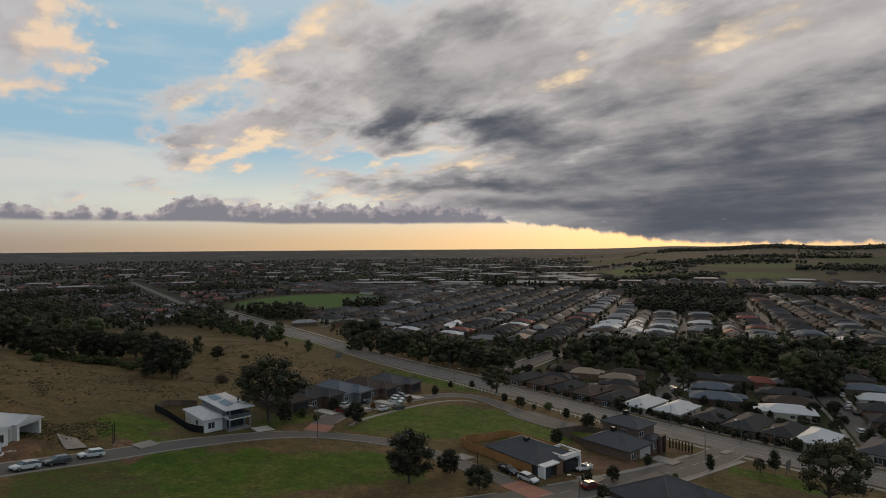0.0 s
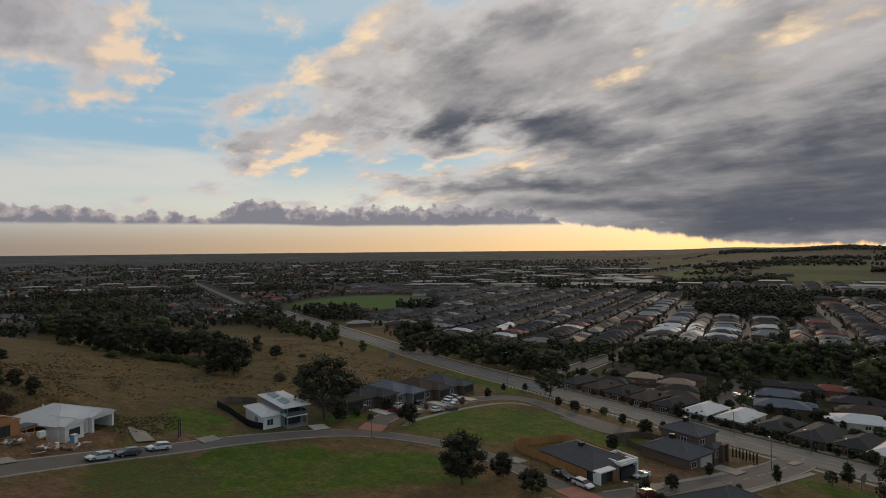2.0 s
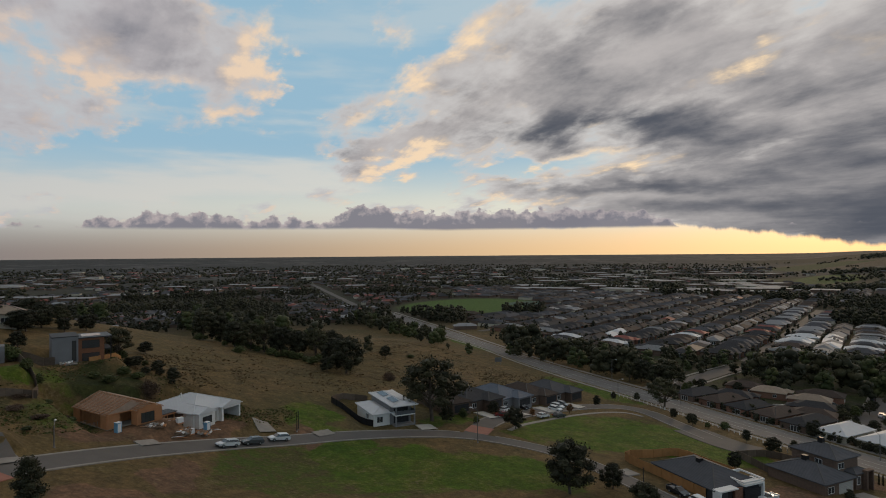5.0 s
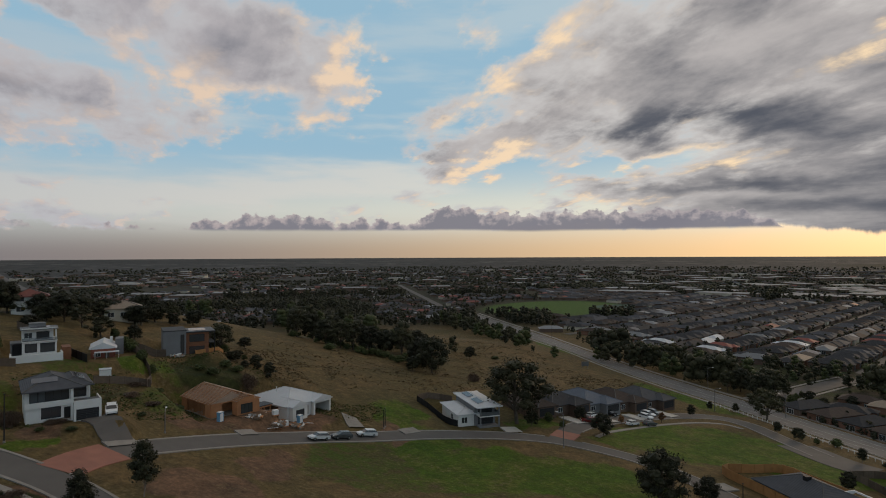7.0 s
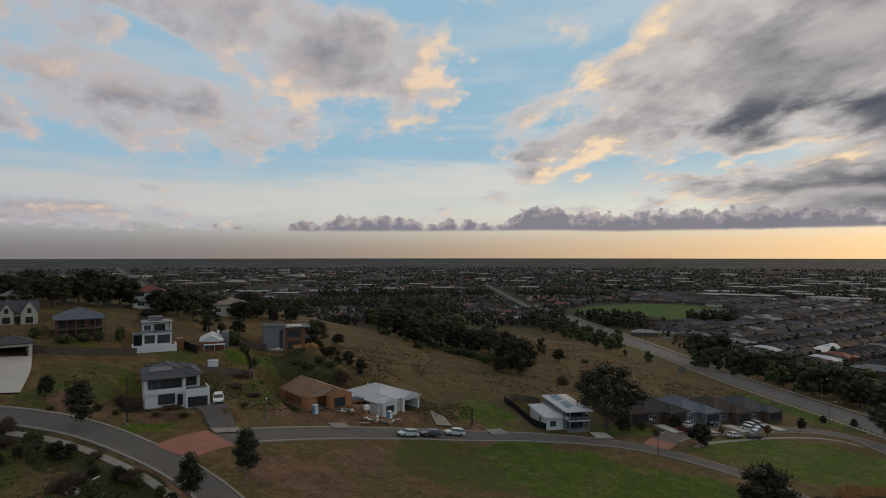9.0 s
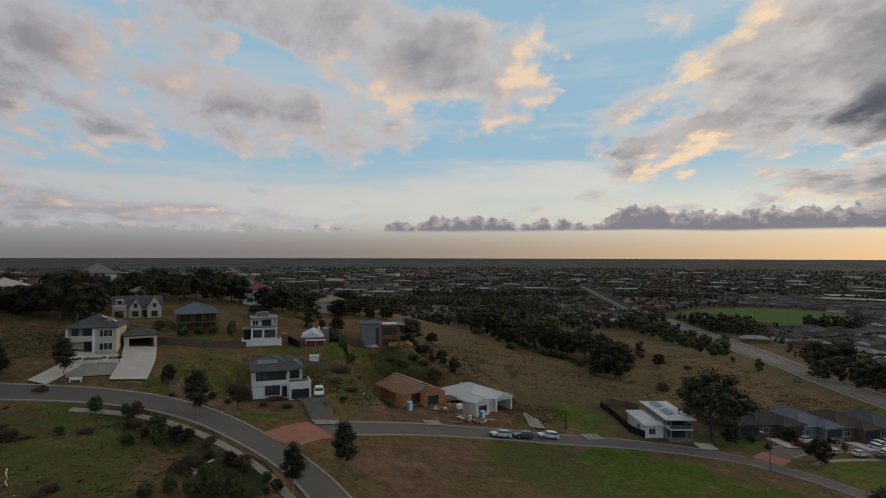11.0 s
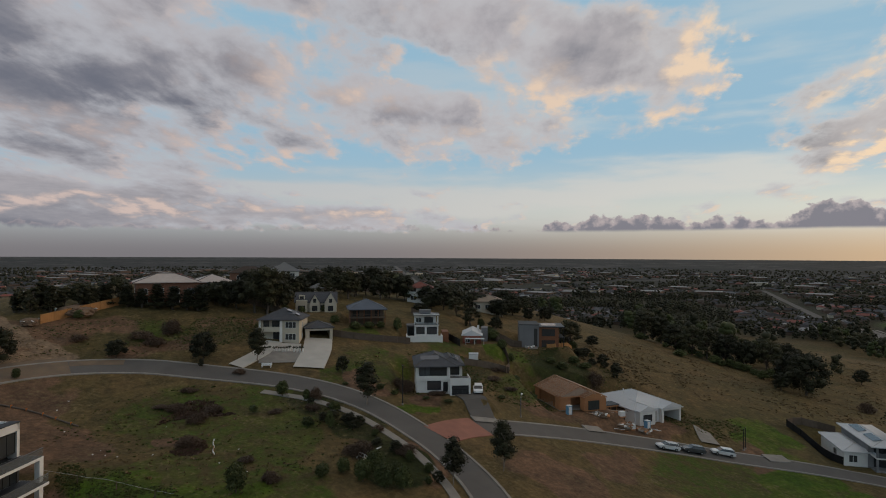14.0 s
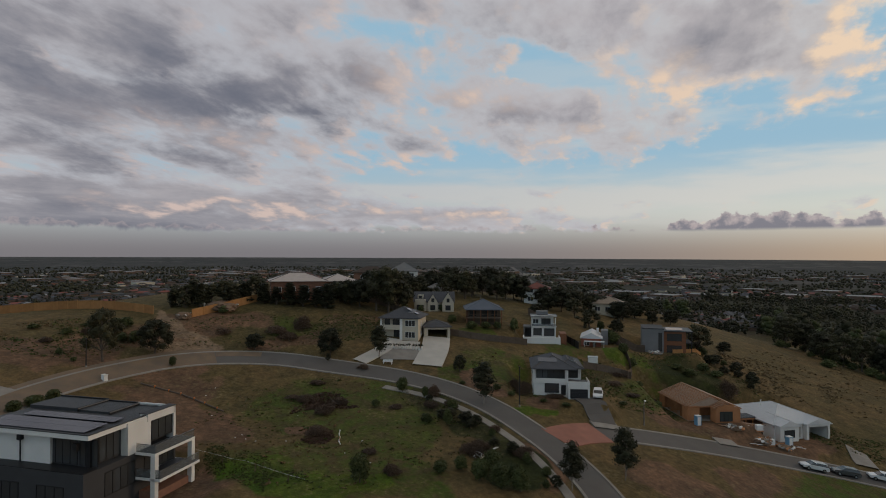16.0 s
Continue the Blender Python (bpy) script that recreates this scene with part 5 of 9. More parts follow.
def white_new():
    h = house("house", -81.6, 104.4, 78.0, "new single-storey white house with pale metal hip roof and open garage", z=24.3)
    w, d = 11.8, 15.0
    walls(h, [(0, 1.0, -2.5, 6.6, d, 2.7), (6.6, 5.6, -2.5, w, d, 2.7)], "white_render")
    part("brick_side", boxes((-0.03, 4.0, -2.5, 0.0, d - 0.5, 2.4)), "brown_brick", h)
    part("garage_wall", boxes((6.6, 0, -2.5, 7.1, 5.6, 2.7), (w - 0.4, 0, -2.5, w, 5.6, 2.7), (7.1, 0, 2.25, w - 0.4, 0.3, 2.7)), "white_render", h)
    part("garage_floor", boxes((7.1, 0, -2.5, w - 0.4, 5.6, -0.4)), "concrete", h)
    part("bay", boxes((0.3, -0.4, -2.5, 4.4, 1.0, 2.7)), "white_render", h)
    window(h, "front", -0.4, 1.2, 0.5, 2.3, 1.5, "frame_black", 2)
    front_door(h, "front", 1.0, 5.0, 0, "garage_pale")
    roof(h, [(0, 1.0, w, d, 2.7)], "white_metal", pitch=20, over=0.5)
    roof(h, [(0.3, -0.4, 4.4, 5.5, 2.706)], "white_metal", pitch=22, over=0.35, gable="y")
    roof(h, [(6.6, 0, w, 6.0, 2.712)], "white_metal", pitch=20, over=0.35, gable="y")
    for x0, x1, y in ((0.3, 4.4, -0.42), (6.6, 11.8, -0.02)):
        bm = bmesh.new()
        s = math.tan(radians(20)) * (x1 - x0) / 2
        v = [bm.verts.new(p) for p in ((x0, y, 2.7), (x1, y, 2.7), ((x0 + x1) / 2, y, 2.75 + s), (x0, y + 0.15, 2.7), (x1, y + 0.15, 2.7), ((x0 + x1) / 2, y + 0.15, 2.75 + s))]
        for f in ((0, 1, 2), (5, 4, 3), (0, 3, 4, 1), (1, 4, 5, 2), (2, 5, 3, 0)):
            bm.faces.new([v[i] for i in f])
        part("gable_wall", bm, "white_render", h)
    part("vent_pipe", tube(bmesh.new(), (3.5, 9, 4.5), (3.5, 9, 5.6), 0.12, 0.12), "white_plastic", h)
    k = house("timber_deck", -88.0, 101.5, 78.0, "raised timber deck frame between the two building sites", "deck", z=26.3)
    part("platform", boxes((0, 0, 0.9, 5.0, 3.2, 1.05)), "charcoal_metal", k, "dark sheet top")
    part("beam", boxes((0, 0, 0.6, 5.0, 0.12, 0.9), (0, 3.08, 0.6, 5.0, 3.2, 0.9)), "pine", k)
    for x in (0.0, 1.6, 3.2, 4.85):
        for y in (0.02, 3.05):
            part("post", boxes((x, y, -2.0, x + 0.14, y + 0.14, 0.9)), "pine", k)


def solar_house():
    h = house("house", -54.8, 136.6, 42.0, "white and charcoal split-level house with pale metal roof and solar panels", z=17.6)
    walls(h, [(-0.6, 0.2, -2.5, 4.4, 13.0, 2.6)], "white_render")
    part("dark_wall", boxes((4.0, -2.7, -2.5, 9.2, 0.2, -0.0), (3.6, 0.0, -2.5, 9.2, 13.5, 4.75)), "grey_render", h, "charcoal rendered upper storey")
    part("balcony", boxes((4.0, -2.8, 2.35, 9.3, 0.0, 2.6)), "white_render", h)
    part("balustrade", boxes((4.05, -2.75, 2.6, 9.25, -2.7, 3.5), (9.2, -2.7, 2.6, 9.25, 0, 3.5)), "balustrade_glass", h)
    for x in (4.05, 9.0):
        part("pillar", boxes((x, -2.75, -2.0, x + 0.3, -2.45, 4.75)), "grey_render", h)
    roof(h, [(3.6, -2.7, 9.2, 13.5, 4.75)], "white_metal", pitch=11, over=0.7)
    roof(h, [(-0.6, 0.2, 4.4, 13.0, 2.6)], "white_metal", pitch=16, over=0.45)
    window(h, "front", 0.0, 4.6, 2.8, 3.8, 2.0, bars=3)
    garage(h, "front", -0.02, 4.6, 4.0, 2.1, 0.0)
    window(h, "front", 0.2, 0.2, 0.5, 1.6, 1.5, "frame_white")
    window(h, "left", -0.6, 4, 0.6, 1.8, 1.3, "frame_white")
    window(h, "right", 9.2, 4, 3.2, 1.6, 1.2, "frame_white")
    panels(h, 1, 5, (4.3, 4.6, 5.25), 11, -90)
    panels(h, 1, 5, (4.3, 11.6, 5.25), 11, -90)


def near_house():
    h = house("house", -73.0, -10.4, 53.1, "large white and charcoal modern house with glass balconies and flat roofs", z=32.0)
    w = 17.0
    part("lower_wall", boxes((-w, -1.6, -3.5, 0.6, 12.4, 4.9)), "dark_render", h, "charcoal rendered lower storeys")
    part("terrace_floor", boxes((-w + 0.1, -1.5, 4.9, 0.5, 0.3, 5.0)), "frame_black", h)
    walls(h, [(-w, 0.4, 5.0, -0.5, 12.2, 8.3)], "dark_render")
    part("upper_wall", boxes((-w, 0.1, 5.0, -5.6, 0.5, 8.3), (-0.5, 4.6, 3.5, 0.5, 7.6, 8.6), (-0.5, 7.6, 8.0, 0.6, 12.4, 8.9), (-0.5, 12.0, 4.9, 0.6, 12.4, 8.9), (-0.5, 7.6, 4.9, 0.5, 8.2, 8.0), (-6.0, 12.2, 4.9, -0.5, 12.4, 8.9)), "white_render", h)
    part("fascia", boxes((-w, -0.7, 8.2, 0.3, -0.4, 8.72), (0.0, -0.4, 8.2, 0.3, 7.6, 8.72), (-w, 12.2, 8.2, 0.3, 12.5, 8.72)), "white_render", h)
    part("capping", boxes((-w, -0.74, 8.72, 0.34, -0.36, 8.80), (-0.04, -0.36, 8.72, 0.34, 7.6, 8.80), (-0.6, 7.5, 8.9, 0.66, 12.5, 8.97)), "frame_black", h)
    part("flat_roof", boxes((-w, -0.4, 8.3, 0.0, 12.2, 8.56)), "charcoal_metal", h)
    part("roof_tray", boxes((-w, 7.5, 8.56, -9.6, 12.0, 8.95)), "charcoal_metal", h)
    part("roof_tray", boxes((-9.4, 7.5, 8.56, -4.9, 12.0, 8.80)), "charcoal_metal", h)
    part("parapet", boxes((-w, 12.0, 8.56, -9.4, 12.2, 9.12), (-9.6, 7.4, 8.56, -9.4, 12.0, 9.05), (-9.4, 12.0, 8.56, -4.9, 12.2, 8.96), (-4.9, 7.4, 8.56, -4.7, 12.2, 8.9)), "frame_black", h)
    part("roof_flashing", boxes((-9.4, 7.3, 8.9, -9.3, 12.0, 9.02), (-4.7, 7.3, 8.75, -4.6, 12.0, 8.87)), "steel", h)
    panels(h, 2, 14, (-15.5, 0.2, 8.62), 2)
    panels(h, 1, 13, (-14.5, 4.3, 8.66), 2)
    for a in (-5.2, -1.9):
        window(h, "front", 0.4, a, 5.1, 3.0 if a < -3 else 2.4, 2.9, bars=2)
    window(h, "right", -0.5, 0.5, 5.1, 4.0, 2.9, bars=3)
    part("corner_post", boxes((-0.7, 0.1, 5.0, -0.3, 0.5, 8.3)), "frame_black", h)
    window(h, "right", 0.5, 8.3, 5.6, 3.5, 2.3, bars=2)
    window(h, "right", 0.6, 1.2, 1.6, 4.4, 2.6, bars=3)
    window(h, "right", 0.6, 7.0, 1.6, 5.0, 2.4, bars=4)
    window(h, "front", -1.6, -5.5, 1.2, 3.6, 2.2, bars=2)
    window(h, "front", -1.6, -12.5, 1.2, 4.6, 2.2, bars=3)
    part("heater", boxes((-2.0, -0.55, 6.9, -1.4, -0.15, 7.7)), "frame_black", h)
    for z, out_ in ((4.75, 3.3), (1.9, 4.0)):
        part("balcony_deck", boxes((0.6, 5.6, z, out_, 12.6, z + 0.3)), "white_render", h)
        part("deck_tiles", boxes((0.7, 5.7, z + 0.3, out_ - 0.1, 12.5, z + 0.33)), "charcoal_metal", h, "dark grey deck tiles")
        part("balustrade", boxes((0.7, 5.65, z + 0.334, out_ - 0.05, 5.70, z + 1.25)), "clear_glass", h, "clear glass balustrade")
        part("balustrade", boxes((out_ - 0.08, 5.7, z + 0.3, out_ - 0.03, 12.5, z + 1.25)), "clear_glass", h, "clear glass balustrade")
        part("handrail", boxes((0.7, 5.64, z + 1.25, out_, 5.72, z + 1.3), (out_ - 0.1, 5.72, z + 1.25, out_, 12.5, z + 1.3)), "steel", h)
    for y in (5.6, 12.0):
        part("column", boxes((2.7, y, -3.5, 3.3, y + 0.6, 4.75)), "white_render", h)
    part("downpipe", tube(bmesh.new(), (-9.5, -0.1, 5.0), (-9.5, -0.1, 7.6), 0.08, 0.08), "frame_black", h)
    part("rain_head", boxes((-9.75, -0.35, 7.4, -9.25, 0.1, 8.0)), "frame_black", h)
    part("brick_base", boxes((0.62, 6.2, -3.5, 3.0, 11.8, 0.4)), "brick", h)


def dark_new():
    h = house("house", 20.1, 119.2, 38.0, "new house with dark tiled hip roof and white boxed front", z=12.3)
    w, d = 11.8, 17.5
    walls(h, [(0.3, 1.2, -2, w - 0.2, d, 2.7)], "dark_render")
    part("portal", boxes((-0.1, -0.2, -1.5, 0.3, 1.6, 3.15), (0.3, -0.2, 2.9, 4.6, 1.6, 3.15), (6.6, 0.2, 2.9, w + 0.1, 3.2, 3.3), (w - 0.25, 0.2, -1.5, w + 0.1, 3.2, 2.9)), "white_render", h)
    part("front_panel", boxes((0.5, 0.3, -1.5, 2.4, 1.2, 2.9)), "dark_render", h)
    part("entry_panel", boxes((4.6, 0.6, -1.5, 6.6, 1.2, 2.7)), "brick", h, "dark red entry panel")
    part("parapet", boxes((6.4, 0.2, 3.5, 6.7, 6.0, 3.8), (6.7, 5.8, 3.2, w + 0.1, 6.0, 3.8), (w - 0.1, 0.2, 3.5, w + 0.1, 5.8, 3.8), (6.7, 0.2, 3.5, w - 0.1, 0.4, 3.8)), "frame_white", h)
    roof(h, [(0.3, 1.5, w - 0.2, d, 2.7)], "slate_tile", pitch=21, over=0.45)
    window(h, "front", 1.2, 2.6, 0.2, 1.9, 2.3, bars=1)
    garage(h, "front", 0.6, 7.0, 4.3, 2.2, 0, "garage_dark")
    window(h, "left", 0.3, 5.0, 0.6, 1.8, 1.4)
    part("air_cooler", boxes((4.8, 9.4, 4.3, 5.9, 10.4, 5.6)), "frame_black", h)
    return h


def double_brick():
    h = house("house", 42.6, 136.4, 40.0, "brown brick house, single-storey front and two-storey rear, slate-grey roof", z=9.6)
    walls(h, [(0, 0, -2, 9.6, 12.5, 2.7), (8.6, 3.0, -2, 16.0, 13, 5.4), (11.5, 0.8, -2, 16.0, 3.0, 2.7)], "brown_brick")
    roof(h, [(0, 0, 9.6, 12.5, 2.7)], "slate_tile", pitch=22, over=0.5)
    roof(h, [(8.6, 3.0, 16.0, 13, 5.4)], "slate_tile", pitch=22, over=0.5)
    roof(h, [(11.5, 0.8, 16.0, 3.6, 2.706)], "slate_tile", pitch=18, over=0.4)
    part("portico", boxes((13.7, -0.3, -2, 14.1, 0.7, 3.2), (15.7, -0.3, -2, 16.1, 0.7, 3.2), (13.7, -0.3, 3.2, 16.1, 0.7, 3.45)), "brown_brick", h)
    window(h, "front", 3.0, 9.2, 3.4, 2.0, 1.3, "frame_white")
    window(h, "left", 8.6, 6.0, 3.5, 1.6, 1.2, "frame_white")
    window(h, "front", 0, 1.0, 0.6, 2.0, 1.4, "frame_white")
    garage(h, "front", 0, 4.6, 4.6, 2.2, 0, "garage_pale")
    window(h, "front", 0.8, 12.0, 0.4, 1.2, 1.8, "frame_white")
    part("air_cooler", boxes((4.4, 6.8, 4.5, 5.5, 7.9, 5.9)), "frame_black", h)
    part("air_cooler", boxes((12.0, 8.2, 7.0, 13.0, 9.2, 8.3)), "frame_black", h)


villa()
cream_house()
hut()
white_modern()
red_cottage()
timber_boxes()
gabled_white()
timber_frame()
white_new()
solar_house()
near_house()
dark_new()
double_brick()
plain_house(-168.5, 98.5, 58, 8.2, 8, 4.6, "white_render", "red_tile", "white house with bright red tiled roof", z=44.6)
plain_house(-160.5, 119.5, 52, 10, 9, 3.0, "cream_render", "tan_tile", "low cream house with sandy hip roof", z=41.4, sills=3)
plain_house(-158.5, 17.5, 86, 14, 10, 6.2, "brick", "pale_tile", "large brick house with pale sandy roof behind dark hedges", z=46.8, pitch=20, sills=4, porch=True)
plain_house(-160.0, 31.5, 88, 9, 9, 6.0, "brick", "pale_tile", "brick two-storey house with pale roof and rear wing", z=46.8, pitch=20, wing=(5, -3, 12, 5, 4.2))
plain_house(39.0, 100.5, 34, 15, 14, 2.7, "brown_brick", "slate_tile", "brick house with slate-grey tiled roof", z=10.9, wing=(8, -2, 15, 6, 2.7))
plain_house(-210, 52, 75, 13, 9, 5.6, "brick", "brown_tile", "orange brick two-storey house on the ridge", z=48)
plain_house(-196, 62, 75, 9, 9, 5.4, "white_render", "grey_metal", "white gabled house among ridge trees", z=49.0, pitch=30)
plain_house(-200, 78, 70, 12, 10, 3.2, "brown_brick", "slate_tile", "brown brick house on the ridge", z=45.5)
plain_house(-176, 68, 75, 8, 8, 3.0, "cream_render", "grey_metal", "small cream house among trees", z=46.5)
plain_house(-204, 95, 65, 12, 9, 3.0, "brown_brick", "brown_tile", "low brown house on the ridge", z=43.0)
plain_house(-230, 30, 80, 14, 10, 5.6, "brick", "red_tile", "brick house with dark red roof on the ridge", z=45.0)
plain_house(-215, 110, 60, 12, 9, 2.8, "brick", "brown_tile", "low brick house behind the ridge", z=40.0)
for k, (x, y, w_, d_, roofing, wall, lab) in enumerate((
        (-44.0, 156.5, 8.5, 12, "brown_tile", "brown_brick", "small brown-roofed brick house at the court"),
        (-38.2, 163.5, 12.5, 15, "dark_tile", "brown_brick", "brick house with charcoal tiled roof at the court"),
        (-31.0, 175.5, 12.0, 15, "blue_metal", "grey_render", "grey house with blue-grey metal roof at the court"),
        (-23.8, 187.5, 11.5, 15, "brown_tile", "brown_brick", "brick house with brown tiled roof at the court"),
        (-17.0, 199.0, 12.5, 15, "slate_tile", "brown_brick", "brick house with slate-grey roof at the court"))):
    h = plain_house(x, y, 57 if k else 50, w_, d_, 2.6, wall, roofing, lab, z=ground_z(x, y) - 0.2, wing=(w_ - 6, -2.5, w_, 4, 2.6), sills=2)
    garage(h, "front", -2.5, w_ - 5.4, 4.8, 2.1, 0.1)


# ---- the estate beyond the main road ----
MAIN_XY = np.array([(q.x, q.y) for q in main_line])


def main_side(x, y):
    """Distance from the main road's line, positive beyond it."""
    d = np.hypot(MAIN_XY[:-1, 0] - x, MAIN_XY[:-1, 1] - y)
    i = int(d.argmin())
    a, c = MAIN_XY[i], MAIN_XY[i + 1]
    return float(d[i]) * (1 if (c[0] - a[0]) * (y - a[1]) - (c[1] - a[1]) * (x - a[0]) > 0 else -1)


def az_r(x, y):
    return math.degrees(math.atan2(-x, y)), math.hypot(x, y)


BELTS = ((1, 330, 10, 14), (-5, 326, 5, 12), (-13, 322, 4, 18), (-18, 338, 4, 34), (-24, 334, 4, 30), (-31, 348, 6, 40), (-40, 345, 5, 46), (-24.6, 435, 0.8, 60),
         (-22.5, 600, 4.5, 45), (-22, 735, 5, 28), (0, 955, 7, 22), (-10, 880, 6, 24), (-19, 830, 6, 24), (-31, 806, 8, 26), (-40, 815, 5, 26),
         (18, 520, 5, 60), (7.5, 590, 2, 24), (-33, 2400, 13, 200), (-24, 1500, 6, 70), (-20, 1020, 5, 40), (-36, 1250, 5, 50), (-30, 1750, 6, 50), (5, 1080, 12, 30), (30, 900, 14, 30), (45, 700, 12, 30))


FAR_WAYS = [[(-560, 1062), (-506, 980), (-400, 818), (-296, 660), (-262, 605)], [(-2300, 1282), (-1967, 1112), (-1480, 862), (-993, 613), (-930, 580)]]


def on_far_way(x, y):
    """Whether a place lies on one of the long straight roads of the plain."""
    for line in FAR_WAYS:
        for (ax, ay), (bx, by) in zip(line, line[1:]):
            dx, dy = bx - ax, by - ay
            u = min(max(((x - ax) * dx + (y - ay) * dy) / (dx * dx + dy * dy), 0), 1)
            if math.hypot(x - ax - u * dx, y - ay - u * dy) < 16:
                return True
    return False


def woods(az, r):
    """Belts of trees along the creek and between the estates."""
    belts = BELTS
    return any(abs(az - a) < wa and abs(r - rr) < wr for a, rr, wa, wr in belts)


ALONG = Vector((0.38, 0.925)).normalized()
ACROSS = Vector((ALONG.y, -ALONG.x))
ORIGIN = Vector((64.4, 323.8))
PITCH = 61.0
hr = random.Random(11)
near_houses, far_houses = [], []
for i in range(-30, 42):
    for k in range(-10, 80):
        street = i // 3
        c = ORIGIN + ACROSS * (street * PITCH + (13.6, PITCH / 2, PITCH - 13.6)[i % 3] + hr.uniform(-1.3, 1.3)) + ALONG * (k * 10.4 + (5.0 if i % 3 == 1 else 0.0) + hr.uniform(-0.7, 0.7))
        az, r = az_r(c.x, c.y)
        if not (-47 < az < 14) or r > 1000 or r < 345:
            continue
        side = main_side(c.x, c.y)
        if side < 44 or woods(az, r) or ((c.x + 150) / 85) ** 2 + ((c.y - 665) / 120) ** 2 < 1 or (-28 < az < -18 and 545 < r < 760):
            continue
        if hr.random() < 0.05 or (k + street * 5) % 17 == 6:
            continue
        yaw = math.degrees(math.atan2(ALONG.y, ALONG.x)) + (180, 90, 0)[i % 3] * (1 if hr.random() < 0.85 else -1) + hr.uniform(-4, 4)
        (near_houses if r < 470 else far_houses).append((c.x, c.y, yaw, az, r))
weights = [26, 16, 22, 18, 3, 3, 4, 2, 2, 6]
for x, y, yaw, az, r in near_houses:
    k = hr.choices(range(10), weights)[0]
    if -24 < az < -15 and r > 400:
        k = hr.choices((6, 9, 1, 0), (5, 3, 2, 3))[0]
    place_house(k, x, y, yaw)

# the first rows behind the main road, round two short streets
LANE = math.degrees(math.atan2(ALONG.y, ALONG.x))
BACK = 132.0
FRONT_ROWS = [(63.5, 192.5, 6, BACK, 0.88), (71.5, 185.5, 6, BACK, 0.88), (79, 176.5, 0, BACK, 0.9), (86, 169, 2, BACK, 1.0), (92.5, 161.5, 0, BACK, 0.95), (97, 155, 6, BACK, 0.85), (108, 146, 4, BACK, 0.9), (56.5, 200, 2, BACK, 0.9),
              (50, 208.5, 3, BACK, 0.9), (43.5, 216.5, 0, BACK, 0.9), (37, 224.5, 3, BACK, 0.9), (30, 233, 2, BACK, 0.9), (117, 138, 0, BACK, 0.95), (125, 130, 1, BACK, 0.95),
              (95, 207, 8, LANE, 1.0), (102, 224, 8, LANE, 0.95), (71, 239, 5, LANE + 180, 0.8), (68, 226, 0, LANE + 180, 0.85), (64, 214, 3, LANE + 180, 0.8), (78, 250, 3, LANE + 180, 0.85), (60, 250, 5, LANE, 0.8), (53, 258, 3, LANE, 0.8), (45, 237, 0, LANE, 0.85),
              (107, 243, 0, LANE, 0.85), (117, 239, 2, LANE, 0.85), (126, 236, 7, LANE, 0.75), (135, 233, 9, LANE, 0.8), (125, 216, 2, LANE + 180, 0.95), (119, 202, 3, LANE + 180, 0.9), (110, 189, 6, LANE + 180, 0.95),
              (160, 225, 8, LANE, 0.9), (153, 208, 6, LANE, 0.8), (144, 193, 0, LANE, 0.9), (137, 178, 2, LANE, 0.9), (130, 162, 1, LANE, 0.9), (168, 243, 0, LANE, 0.9), (176, 258, 3, LANE, 0.9), (148, 250, 2, LANE + 180, 0.85), (185, 215, 0, LANE + 180, 0.9), (178, 200, 9, LANE + 180, 0.9), (170, 184, 3, LANE + 180, 0.9), (162, 168, 1, LANE + 180, 0.9)]
for x, y, k, yaw, size in FRONT_ROWS:
    if yaw == BACK:
        x, y = x + 2.6, y + 2.2
    ob = place_house(k, x, y, yaw)
    ob.matrix_basis = pose(x, y, ground_z(x, y) + 0.25, 0, 0, yaw) @ Matrix.Diagonal((size, size, 0.86, 1))
    near_houses.append((x, y, yaw, *az_r(x, y)))
print("near houses", len(near_houses), "far", len(far_houses))


def estate_street(run, wide=3.2):
    tagged(part("estate_street", strip(run, wide, -wide, 0.12), "asphalt"), "grey asphalt street between the estate houses", "road", kind="structure")
    if az_r(run[0].x, run[0].y)[1] > 340:
        return
    for a, b2 in ((wide + 2.2, wide + 1.0), (-wide - 1.0, -wide - 2.2)):
        tagged(part("pavement", strip(run, a, b2, 0.14), "concrete"), "pale concrete footpath of the estate street", "pavement", kind="structure")


for street in range(-7, 10):
    run = []
    for k in range(-30, 100):
        q = ORIGIN + ACROSS * (street * PITCH) + ALONG * (k * 8.0)
        az, r = az_r(q.x, q.y)
        if main_side(q.x, q.y) > 16 and -46 < az < 12 and 350 - 40 * (street == 0) < r < 900 and not woods(az, r) and ((q.x + 150) / 85) ** 2 + ((q.y - 665) / 120) ** 2 > 1:
            run.append(q)
        elif len(run) > 4:
            break
        else:
            run = []
    if len(run) > 4:
        estate_street(run)
for way, wide in zip(FAR_WAYS, (4.0, 7.0)):
    tagged(part("far_road", strip(spline(way, 12.0), wide, -wide, 0.4), "asphalt"), "long straight grey road across the suburb", "road", kind="structure")
estate_street(spline([(64, 322), (50, 300), (39, 281), (30, 265), (20, 246)], 4.0), 4.5)
estate_street(spline([(103, 262), (95, 245), (86, 230), (81, 218), (82, 206)], 4.0), 3.6)
estate_street(spline([(160, 252), (142, 218), (132, 194), (124, 175), (113, 152)], 4.0), 3.8)
estate_street(spline([(82, 231), (75, 236), (60, 232), (52, 228)], 4.0), 3.0)


